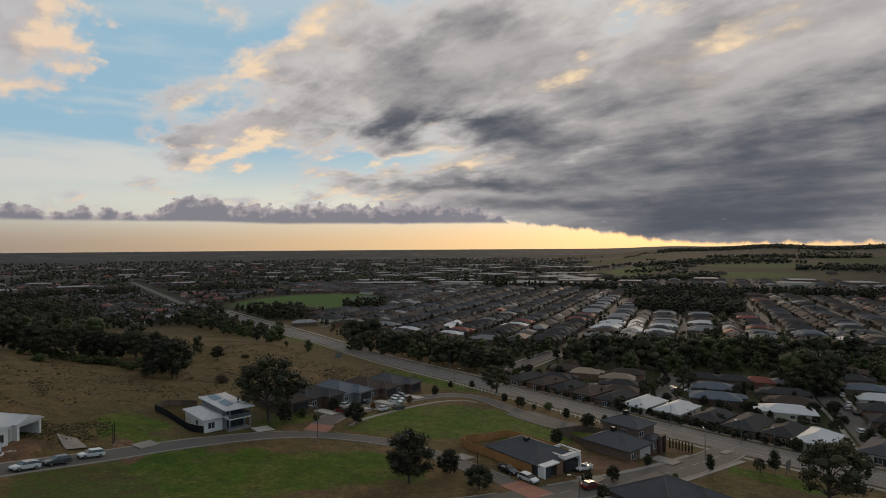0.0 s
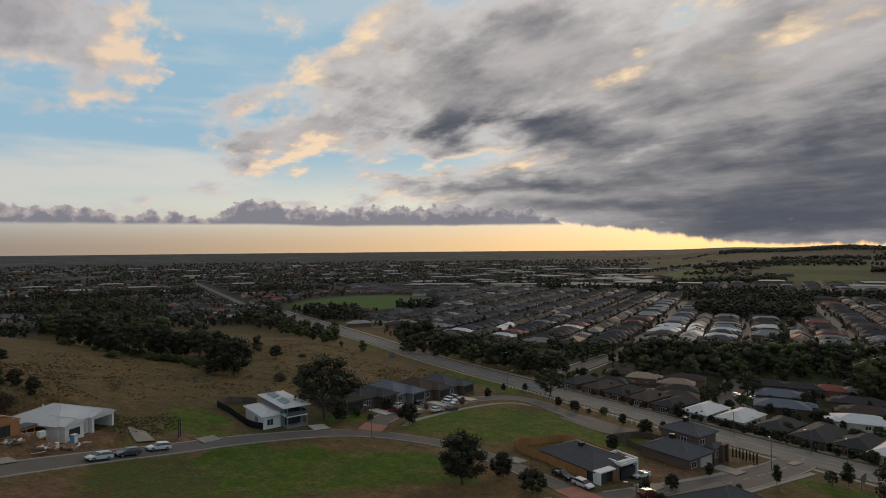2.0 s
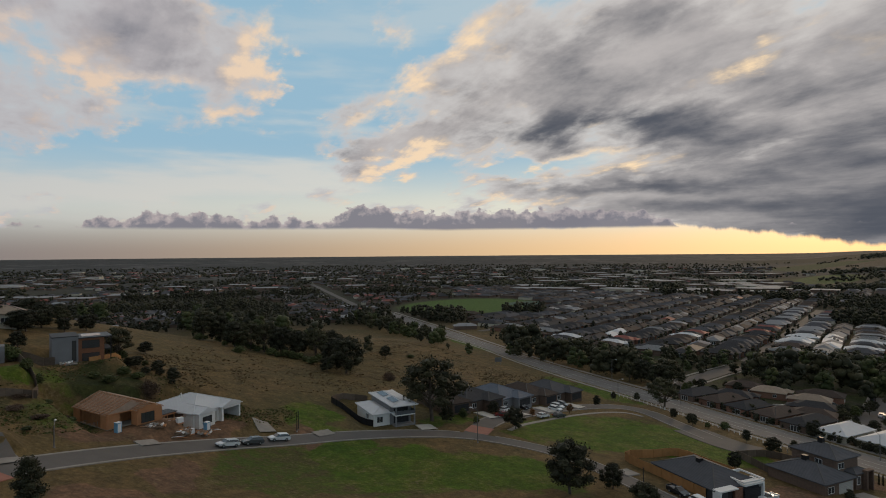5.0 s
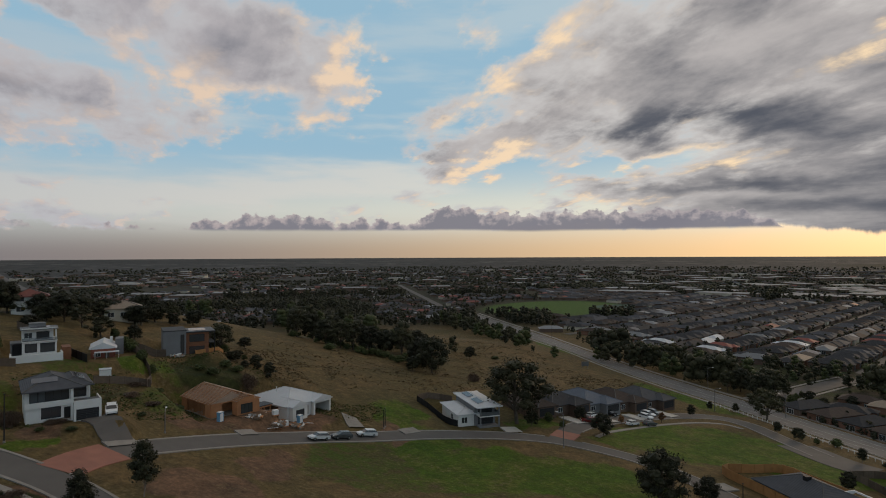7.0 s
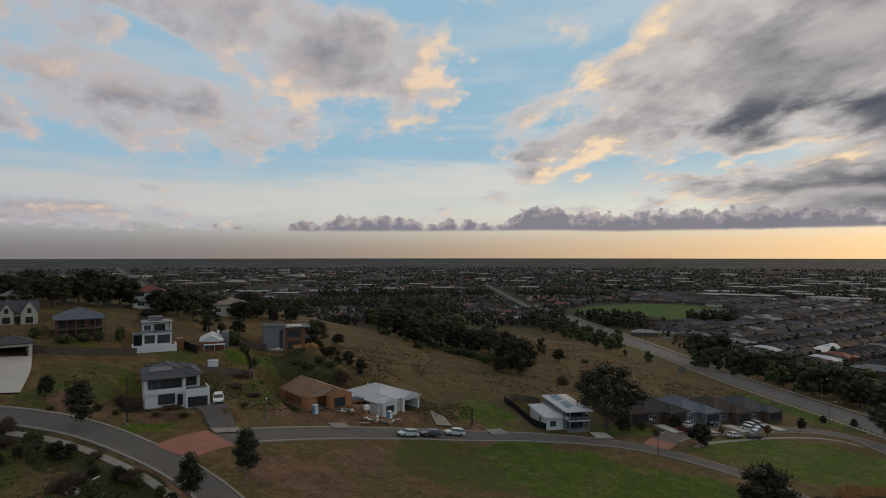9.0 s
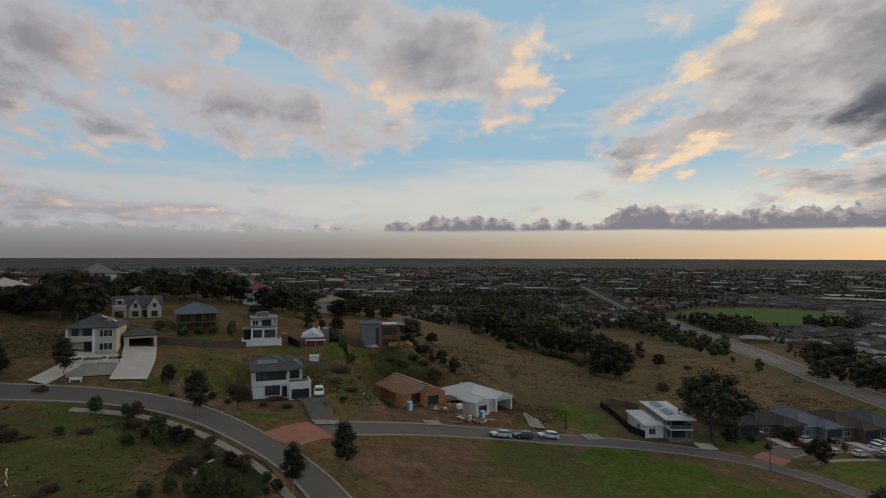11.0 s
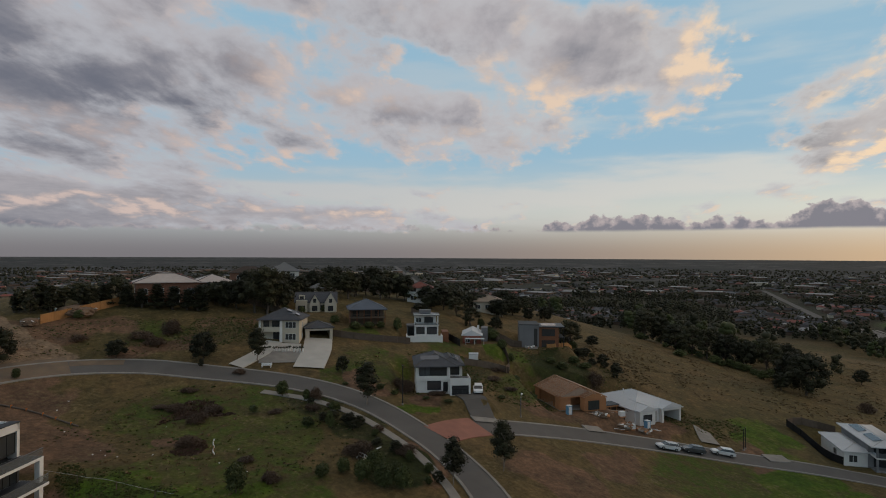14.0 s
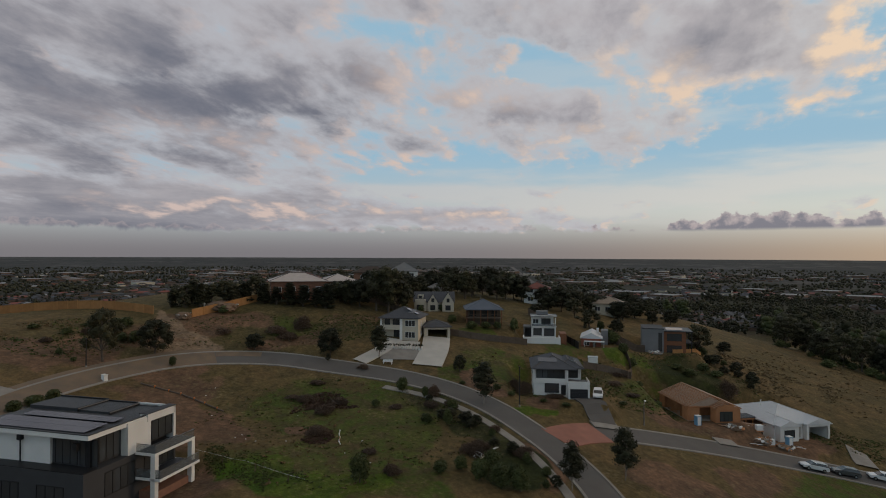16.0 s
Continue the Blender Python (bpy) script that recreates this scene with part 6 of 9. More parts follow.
# ---- far town: houses and trees nobody could count ----
fr = random.Random(5)
for _ in range(9000):
    az, r = fr.uniform(-47, 112), 430 * (2100 / 430) ** fr.random()
    if az < 13 and r < 1000:
        continue
    x, y = polar(az, r)
    clump = noise.noise(Vector((x * 0.004, y * 0.004, 3.0)))
    if clump < -0.12 or ((x + 150) / 90) ** 2 + ((y - 665) / 125) ** 2 < 1 or abs(main_side(x, y)) < 16 or on_far_way(x, y):
        continue
    if 15 < az < 47 and r < 520 or woods(az, r) or (az < -14 and r > 850 and fr.random() < 0.93):
        continue
    far_houses.append((x, y, fr.choice((28, 118, 208, 298)) + fr.uniform(-8, 8), az, r))


def far_town(items):
    verts, faces, mats = [], [], []
    for x, y, yaw, az, r in items:
        w, d, e = fr.uniform(8.6, 9.8) / 2, fr.uniform(14, 18) / 2, 2.7
        big = r > 900 and fr.random() < (0.16 if -15 < az < 8 and r < 1600 else 0.14 if az > 45 and r > 1500 else 0.03)
        if big:
            w, d, e = w * 3.5, d * 2.2, 6.0
        ca, sa = math.cos(radians(yaw)), math.sin(radians(yaw))
        z = ground_z(x, y)
        k = 4 if big else fr.choices((0, 1, 2, 3, 4), (38, 26, 20, 11, 5) if az > 12 else (16, 24, 14, 2, 44) if -21 < az < -14 and r < 700 else (46, 26, 22, 2, 4))[0]
        base = len(verts)
        o = 0.5
        pts = [(-w, -d, -2), (w, -d, -2), (w, d, -2), (-w, d, -2), (-w, -d, e), (w, -d, e), (w, d, e), (-w, d, e),
               (-w - o, -d - o, e), (w + o, -d - o, e), (w + o, d + o, e), (-w - o, d + o, e), (0, -d + w * 0.8, e + (1.0 if big else w * 0.42)), (0, d - w * 0.8, e + (1.0 if big else w * 0.42))]
        if d - w * 0.8 < 0.3:
            pts[12], pts[13] = (0, -0.3, pts[12][2]), (0, 0.3, pts[12][2])
        for a, c, h in pts:
            verts.append((x + a * ca - c * sa, y + a * sa + c * ca, z + h))
        for f, mi in (((0, 1, 5, 4), 5), ((1, 2, 6, 5), 5), ((2, 3, 7, 6), 5), ((3, 0, 4, 7), 5), ((8, 9, 12), k), ((9, 10, 13, 12), k), ((10, 11, 13), k), ((11, 8, 12, 13), k)):
            faces.append([base + q for q in f])
            mats.append(6 if mi == 5 and (base // 14) % 6 == 0 else mi)
    me = bpy.data.meshes.new("distant_houses")
    me.from_pydata(verts, [], faces)
    for name in ("dark_tile", "slate_tile", "brown_tile", "red_tile", "far_white", "brown_brick", "cream_render"):
        me.materials.append(M[name])
    me.polygons.foreach_set("material_index", mats)
    tagged(new("distant_houses", me), "distant suburb of low houses with dark, red and pale roofs", "houses", kind="stuff")


far_town(far_houses)


def unit(v):
    return v / np.linalg.norm(v, axis=1, keepdims=True)


def ball():
    """Corners and triangles of an icosahedron."""
    bm = bmesh.new()
    bmesh.ops.create_icosphere(bm, subdivisions=1, radius=1.0)
    out_ = np.array([v.co[:] for v in bm.verts]), np.array([[v.index for v in f.verts] for f in bm.faces])
    bm.free()
    return out_


def far_trees(name, items, label, leaf, slim=1.0, category="trees"):
    """Many trees, each of a few uneven leafy lobes, the nearer ones fringed with sprays."""
    rs = np.random.default_rng(len(items))
    unit_v, unit_f = ball()
    verts, faces, at = [], [], 0
    for n in sorted({q[3] for q in items}):
        rows = np.array([(x, y, ground_z(x, y), h) for x, y, h, m in items if m == n])
        t, lobes = len(rows), 13 if n > 200 else 9 if n > 100 else 7 if n > 40 else 4 if n > 9 else 3
        wide = rows[:, 3] * rs.uniform(0.27, 0.43, t) * slim
        f = np.linspace(0.22, 0.84, lobes)[None, :] + rs.uniform(-0.07, 0.07, (t, lobes))
        if lobes < 5:
            wide, f = wide * 1.5, 0.15 + 0.55 * f
        env = np.sin(np.pi * (0.22 + 0.62 * f))
        ang, q = rs.uniform(0, 6.283, (t, lobes)), rs.uniform(0.25, 1.0, (t, lobes))
        centre = np.stack([rows[:, None, 0] + wide[:, None] * 0.72 * q * env * np.cos(ang),
                           rows[:, None, 1] + wide[:, None] * 0.72 * q * env * np.sin(ang),
                           rows[:, None, 2] + rows[:, None, 3] * f], 2).reshape(-1, 3)
        radius = (wide[:, None] * rs.uniform(0.30, 0.52, (t, lobes)) * (1.4 if lobes < 5 else 1.0)).ravel()
        k = rs.uniform(0.68, 1.28, (len(centre), len(unit_v)))
        v = centre[:, None] + unit_v[None] * (radius[:, None] * k)[:, :, None] * (1, 1, 0.82)
        verts.append(v.reshape(-1, 3))
        faces.append((unit_f[None] + (at + np.arange(len(centre)) * len(unit_v))[:, None, None]).reshape(-1, 3))
        at += len(centre) * len(unit_v)
        sprays = n if n > 100 else 40 if n > 40 else 0
        if sprays:
            pick = rs.integers(0, lobes, (t, sprays)) + np.arange(t)[:, None] * lobes
            pick = pick.ravel()
            c = centre[pick] + unit(rs.normal(size=(len(pick), 3))) * (radius[pick] * rs.uniform(0.85, 1.25, len(pick)))[:, None]
            size = radius[pick] * rs.uniform(0.22, 0.5, len(pick))
            u = unit(rs.normal(size=(len(pick), 3)))
            w = unit(np.cross(u, rs.normal(size=(len(pick), 3))))
            tri = np.stack([c + size[:, None] * (u * a + w * b) for a, b in ((-0.7, -0.2), (0.5, -0.5), (0.2, 0.6))], 1)
            verts.append(tri.reshape(-1, 3))
            faces.append(at + np.arange(len(pick) * 3).reshape(-1, 3))
            at += len(pick) * 3
    v, f = np.concatenate(verts), np.concatenate(faces)
    me = bpy.data.meshes.new(name)
    me.vertices.add(len(v))
    me.vertices.foreach_set("co", np.ascontiguousarray(v, dtype=np.float32).ravel())
    me.loops.add(len(f) * 3)
    me.loops.foreach_set("vertex_index", np.ascontiguousarray(f, dtype=np.int32).ravel())
    me.polygons.add(len(f))
    me.polygons.foreach_set("loop_start", np.arange(0, len(f) * 3, 3, dtype=np.int32))
    me.update(calc_edges=True)
    me.materials.append(M[leaf])
    tagged(new(name, me), label, category, kind="stuff")


spots = {"gum_leaf": [], "dark_leaf": []}
for _ in range(36000):
    az, r = fr.uniform(-47, 112), 300 * (2500 / 300) ** fr.random()
    x, y = polar(az, r)
    belt = woods(az, r)
    if belt and r < 500:
        continue
    town = noise.noise(Vector((x * 0.006, y * 0.006, 9.0)))
    if ((x + 150) / 78) ** 2 + ((y - 665) / 110) ** 2 < 1 or abs(main_side(x, y)) < 14 or on_far_way(x, y):
        continue
    if not belt:
        if az < 14 and r < 1000 and (fr.random() < 0.80 or main_side(x, y) < 18):
            continue
        if az > 14 and (r < 480 or r < 1100 and fr.random() < 0.35):
            continue
        if r > 900 and town < -0.22 - 0.00002 * r or az < -13 and r > 800 and town < 0.25:
            continue
    spots[fr.choice(("gum_leaf", "dark_leaf", "dark_leaf"))].append((x, y, fr.uniform(5.5, 10.5) * (1.15 if belt else 0.55 if az < 14 and r < 1000 else 0.8), 120 if r < 600 else 56 if r < 1000 else 16 if r < 1600 else 8))
for a, rr, wa, wr in BELTS:
    if rr > 500:
        for _ in range(int(2 * radians(wa) * rr * 2 * wr / (95 if rr < 1200 else 190))):
            az, r = a + fr.uniform(-wa, wa), rr + fr.uniform(-wr, wr) * fr.uniform(0.3, 1.0)
            x, y = polar(az, r)
            if abs(main_side(x, y)) > 15 and not on_far_way(x, y) and ((x + 150) / 78) ** 2 + ((y - 665) / 110) ** 2 > 1:
                spots[fr.choice(("gum_leaf", "dark_leaf", "dark_leaf"))].append((x, y, fr.uniform(5, 8.5), 64 if r < 1000 else 10))
gr = random.Random(17)
for a, rr, wa, wr in BELTS:
    if rr < 500:
        count = int(2 * radians(wa) * rr * 2 * wr / 75)
        for _ in range(count):
            az, r = a + gr.uniform(-wa, wa), rr + gr.uniform(-wr, wr)
            x, y = polar(az, r)
            if main_side(x, y) > 15 and min(math.hypot(x - q[0], y - q[1]) for q in near_houses) > 7.5:
                tree(gr.choice(("gum", "gum", "oak", "oak", "young")), x, y, gr.uniform(4.2, 8.6), gr.uniform(0.8, 1.15))
for _ in range(560):
    az, r = gr.uniform(-46, 8), gr.uniform(150, 470)
    x, y = polar(az, r)
    if main_side(x, y) < 15 or woods(az, r) or min(math.hypot(x - q[0], y - q[1]) for q in near_houses) < 5.6:
        continue
    if r > 345 and abs(((Vector((x, y)) - ORIGIN).dot(ACROSS) + PITCH / 2) % PITCH - PITCH / 2) < 5.5:
        continue
    tree(gr.choice(("oak", "gum", "bush", "oak", "young")), x, y, gr.uniform(2.2, 5.2))
for x, y, h, kind in ((104, 260, 9, "oak"), (138, 222, 12, "oak"), (134, 226, 11, "oak"), (142, 228, 11, "gum"), (94, 256, 8, "gum"), (106, 209, 8, "pine"), (113, 191, 4.5, "bush"), (115, 186, 5, "young"), (128, 194, 5, "oak"), (102, 195, 4, "oak"), (57, 192, 4.5, "oak"), (75, 222, 5, "oak"), (90, 204, 3.5, "oak"), (93, 199, 3.5, "oak"),
                      (118, 148, 7, "oak"), (124, 146, 6, "gum"), (121, 153, 6, "oak"), (150, 235, 9, "oak"), (156, 240, 9, "gum")):
    tree(kind, x, y, h)
far_trees("distant_trees", spots["gum_leaf"], "scattered grey-green gum trees of the distant suburb", "gum_leaf")
far_trees("distant_woods", spots["dark_leaf"], "dark belts of trees between the distant houses", "dark_leaf")


# ---- paving, drives and verges ----
def paving(name, points, width, mat, label, lift=0.12, left=None):
    a = left if left is not None else width / 2
    lift += 0.16 if name == "driveway" else 0.0
    return tagged(part(name, strip(spline(points, 1.5), a, a - width, lift), mat), label, "paving", kind="structure")


paving("paving_red", [(-78.6, 51.8), (-79.8, 56.5), (-80.3, 61.5)], 6.4, "red_paving", "red stamped concrete at the road junction", 0.11)
paving("paving_red", [(-31.0, 142.3), (-30.6, 149.0)], 6.0, "red_paving", "red stamped concrete at the court entry", 0.11)
paving("paving_red", [(12.8, 114.8), (18.2, 108.6)], 6.2, "red_paving", "red stamped concrete at the side road", 0.11)
paving("pavement", [(-40, 31.5), (-52, 39.2), (-62, 43.2), (-72, 44.6), (-80.5, 44.0), (-89.5, 42.0), (-97.5, 38.0), (-105, 31.8)], 1.4, "concrete", "pale concrete footpath beside the hill road", 0.10, 0.7)
paving("pavement", [(26, 119), (36, 126), (47, 134), (60, 144.5)], 1.4, "concrete", "pale footpath beside the side road", 0.10)
paving("pavement", [(25, 107), (36, 114.5), (47, 122), (60, 132.5), (72, 142)], 1.4, "concrete", "pale footpath beside the side road", 0.10)
paving("pavement", [(-24, 150), (-21, 160), (-10.5, 180), (-1.5, 192), (6, 196.5), (11, 194)], 1.3, "concrete", "pale footpath curving beside the court", 0.10)
paving("driveway", [(-90.6, 65.8), (-87, 65.3), (-83.0, 64.3)], 4.4, "asphalt", "dark asphalt driveway", 0.10)
paving("driveway", [(-83.6, 64.4), (-81.4, 64.0)], 4.8, "concrete", "pale concrete driveway crossing", 0.12)
paving("driveway", [(-125.2, 50.4), (-119, 47.5), (-111.0, 42.6)], 6.0, "pale_concrete", "wide pale concrete driveway", 0.12)
paving("driveway", [(-126.5, 40.8), (-122.2, 37.0), (-117.8, 30.4)], 3.4, "pale_concrete", "pale concrete side driveway", 0.12)
paving("forecourt", [(-125.0, 42.6), (-120.5, 40.4)], 7.0, "pale_concrete", "pale paved terrace before the house", 0.13)
paving("forecourt", [(-121.0, 40.5), (-115.8, 38.4)], 8.0, "concrete", "gravelled sloping forecourt", 0.16)
paving("driveway", [(-44.2, 141.2), (-41.5, 138.4)], 4.2, "pale_concrete", "pale concrete driveway", 0.12)
paving("driveway", [(-62.5, 119.5), (-60.5, 123.5)], 3.0, "concrete", "pale driveway crossing", 0.10)
paving("driveway", [(-78.3, 88.2), (-80.5, 88.6)], 4.0, "concrete", "pale driveway crossing", 0.10)
paving("driveway", [(-70.5, 113.5), (-74.5, 116.5)], 3.6, "concrete", "pale driveway crossing", 0.10)
paving("driveway", [(28.5, 122.8), (31.8, 120.0)], 5.0, "concrete", "pale driveway", 0.10)
paving("driveway", [(50.0, 141.0), (54.0, 136.6)], 4.6, "concrete", "pale driveway", 0.10)
paving("driveway", [(5.4, 131.4), (2.8, 128.6)], 3.6, "concrete", "pale driveway crossing", 0.10)
for x, y in ((-34.5, 163.5), (-27.5, 173), (-20.5, 184.5), (-12.5, 197.5)):
    paving("driveway", [(x - 0.6, y + 1.2), (x + 5.2, y - 2.2)], 4.2, "pale_concrete", "pale concrete driveway of a court house", 0.12)
DUSTY = [q for q in hill_line if q.x < -88 and q.y < 4]
tagged(part("road_dust", strip(DUSTY, 2.5, -2.5, 0.115), "dust"), "sandy dust carried over the asphalt of the hill road", "road", kind="structure")
tagged(part("road_dust", strip([q for q in hill_line if q.x < -88 and 2.5 < q.y < 13], -0.6, -2.5, 0.115), "dust"), "thin sandy dust along the road edge", "road", kind="structure")
tagged(part("verge_dust", strip(DUSTY, -2.9, -4.3, 0.05), "dust"), "bare sandy verge beside the hill road", "verge", kind="structure")
paving("verge_slab", [(-110, -27.5), (-104.5, -30)], 4.0, "concrete", "dusty pale driveway crossing", 0.10)
tagged(part("court_bulb", strip(spline([(22, 182), (30, 170.5), (36, 166)], 1.5), 7.0, -4.5, 0.10), "asphalt"), "asphalt turning circle of the court", "road", kind="structure")
for off in (-3.4, 0.15, 3.6):
    tagged(part("lane_line", strip(main_line, off + 0.09, off - 0.09, 0.13, 0.02, (6, 6) if off != 0.15 else None), "white_line"), "worn white lane line", "road marking", kind="structure")
for off in (7.0, -7.0):
    tagged(part("edge_line", strip(main_line, off + 0.07, off - 0.07, 0.13, 0.02), "white_line"), "worn white edge line", "road marking", kind="structure")
tagged(part("centre_line", strip(spline(SIDE_ROAD, 1.5), 0.06, -0.06, 0.13, 0.02, (3, 3)), "white_line"), "worn white dashes on the side road", "road marking", kind="structure")
tagged(part("shoulder", strip(main_line, -8.2, -9.8, 0.07), "concrete"), "pale gravel shoulder of the main road", "verge", kind="structure")
tagged(part("shoulder", strip(main_line, 11.5, 9.2, 0.07), "concrete"), "pale path beyond the main road", "verge", kind="structure")
tagged(part("traffic_island", strip(spline([(69.5, 147.5), (73, 150.3)], 1.0), 0.9, -0.9, 0.22), "concrete"), "pale concrete traffic island", "kerb", kind="structure")


# ---- fences and walls ----
def fence(points, height, mat, label, gap=2.4, name="fence"):
    """Posts, two rails and a paling panel for every bay."""
    line = spline(points, gap)
    c0 = line[len(line) // 2]
    base = empty(name, pose(c0.x, c0.y, ground_z(c0.x, c0.y)), label, "fence")
    o = Vector((c0.x, c0.y, ground_z(c0.x, c0.y)))
    for a, b in zip(line[:-1], line[1:]):
        pa, pb = Vector((a.x, a.y, ground_z(a.x, a.y))) - o, Vector((b.x, b.y, ground_z(b.x, b.y))) - o
        d = (b - a).normalized()
        n = Vector((-d.y, d.x, 0)) * 0.025
        bm = bmesh.new()
        lo, hi = Vector((0, 0, -0.4)), Vector((0, 0, height))
        v = [bm.verts.new(p) for p in (pa + n + lo, pb + n + lo, pb + n + hi, pa + n + hi, pa - n + lo, pb - n + lo, pb - n + hi, pa - n + hi)]
        for f in ((0, 1, 2, 3), (7, 6, 5, 4), (3, 2, 6, 7), (0, 3, 7, 4), (1, 5, 6, 2)):
            bm.faces.new([v[i] for i in f])
        part("panel", bm, mat, base)
        post = bmesh.new()
        box(post, pa.x - 0.07, pa.y - 0.07, pa.z - 0.4, pa.x + 0.07, pa.y + 0.07, pa.z + height + 0.08)
        part("post", post, mat, base)
    return base


fence([(18.0, 121.8), (11, 131), (4.0, 140.3), (10.5, 146.5), (16.5, 151.3), (22, 146), (26.9, 140.8)], 1.9, "fence_timber", "new orange timber paling fence round a yard")
fence([(-150.6, -9.4), (-155, -16), (-160.5, -26), (-165, -40), (-168, -55)], 1.9, "fence_timber", "new orange timber paling fence on the crest")
fence([(-147.7, -1.2), (-152.5, 6), (-158.4, 14)], 1.9, "fence_timber", "new orange timber paling fence beside the track")
fence([(-117.5, 112.5), (-116.5, 117), (-117.5, 122)], 1.0, "fence_timber", "low new timber retaining fence")
fence([(-126.8, 53.8), (-123.7, 58.3), (-121, 64.5), (-119.6, 70.8)], 1.5, "old_timber", "weathered grey timber boundary fence below the hut")
fence([(-160, 40), (-150, 46), (-141, 49), (-132.5, 51)], 1.6, "old_timber", "weathered grey timber fence on the hill")
fence([(-128.5, 86), (-122, 84.5), (-115.5, 82.2)], 1.7, "frame_black", "dark timber side fence")
fence([(-126, 96.5), (-117, 95), (-107, 90.5), (-103, 86)], 1.7, "old_timber", "dark weathered fence above the slope")
fence([(-107, 77.5), (-105.5, 83), (-103, 87)], 1.5, "old_timber", "dark weathered fence below the lawn")
fence([(-130, 100), (-125, 104), (-121.5, 107)], 1.8, "old_timber", "grey fence beside the timber house")
fence([(-148, 88), (-140, 87), (-133, 84)], 1.8, "old_timber", "brown slatted fence on the hill")
fence([(-70.5, 144), (-66, 141), (-60, 138.2), (-55.5, 136.6)], 1.6, "frame_black", "charcoal side fence of the split-level house")
fence([(-70.5, 144.5), (-70, 150), (-64, 153)], 1.7, "old_timber", "dark timber rear fence")
fence([(-48, 170), (-42, 180), (-36, 190), (-28, 203), (-21, 215)], 1.7, "old_timber", "brown paling fence behind the court houses")
fence([(31, 158.5), (34.5, 149.5), (37, 143.5)], 1.7, "old_timber", "old brown paling fence beside the brick house")
fence([(31, 158.5), (38, 163), (44.5, 160)], 1.7, "old_timber", "old brown paling fence at the rear yard")
far_side = [main_line[i] + sides(main_line)[i] * 15.5 for i in range(len(main_line)) if 200 > main_line[i].x > 12]
fence([(p.x, p.y) for p in far_side[::4]], 1.9, "old_timber", "long dark paling fence along the main road", gap=3.0)
hedge = random.Random(9)
for q in far_side[::1]:
    if hedge.random() < 0.62:
        tree(hedge.choice(("bush", "bush", "oak", "pine")), q.x + hedge.uniform(0.5, 3.5), q.y + hedge.uniform(0.5, 3.0), hedge.uniform(1.8, 4.2), 1.2)


def bollard(x, y, first=[]):
    m = pose(x, y, ground_z(x, y))
    if first:
        return copy_thing(first[0], m)
    b = empty("bollard", m, "short white timber bollard along the verge", "bollard", "bollards on the verge")
    part("post", boxes((-0.09, -0.09, -0.3, 0.09, 0.09, 0.8)), "white_plastic", b)
    part("cap", boxes((-0.11, -0.11, 0.8, 0.11, 0.11, 0.86)), "white_plastic", b)
    first.append(b)


for p in spline([(2, 228), (15, 214), (27, 197.3), (37.5, 183.2), (45, 171)], 1.9):
    bollard(p.x, p.y)
for p in spline([(57.5, 150.5), (61.5, 146.5)], 0.8):
    tree("pine", p.x, p.y, 2.6, 0.6)


# ---- lamps ----
def street_lamp(x, y, height, arm, turn):
    h = empty("street_lamp" if arm else "power_pole", pose(x, y, ground_z(x, y), 0, 0, turn), "slim grey steel street lamp with curved arm" if arm else "plain dark pole beside the road", "street lamp" if arm else "pole")
    part("pole", tube(bmesh.new(), (0, 0, -0.5), (0, 0, height), 0.11, 0.07), "steel" if arm else "dark_steel", h)
    part("base", tube(bmesh.new(), (0, 0, -0.2), (0, 0, 0.3), 0.2, 0.16), "concrete", h)
    if arm:
        bm = bmesh.new()
        tube(bm, (0, 0, height - 0.1), (0.7, 0, height + 0.25), 0.05, 0.05, 6)
        tube(bm, (0.7, 0, height + 0.25), (1.6, 0, height + 0.32), 0.05, 0.04, 6)
        part("arm", bm, "steel", h)
        part("lantern", boxes((1.5, -0.14, height + 0.24, 2.2, 0.14, height + 0.36)), "white_plastic", h)
    else:
        part("cap", boxes((-0.12, -0.12, height, 0.12, 0.12, height + 0.08)), "dark_steel", h)


# ---- cars ----
CARS = {}


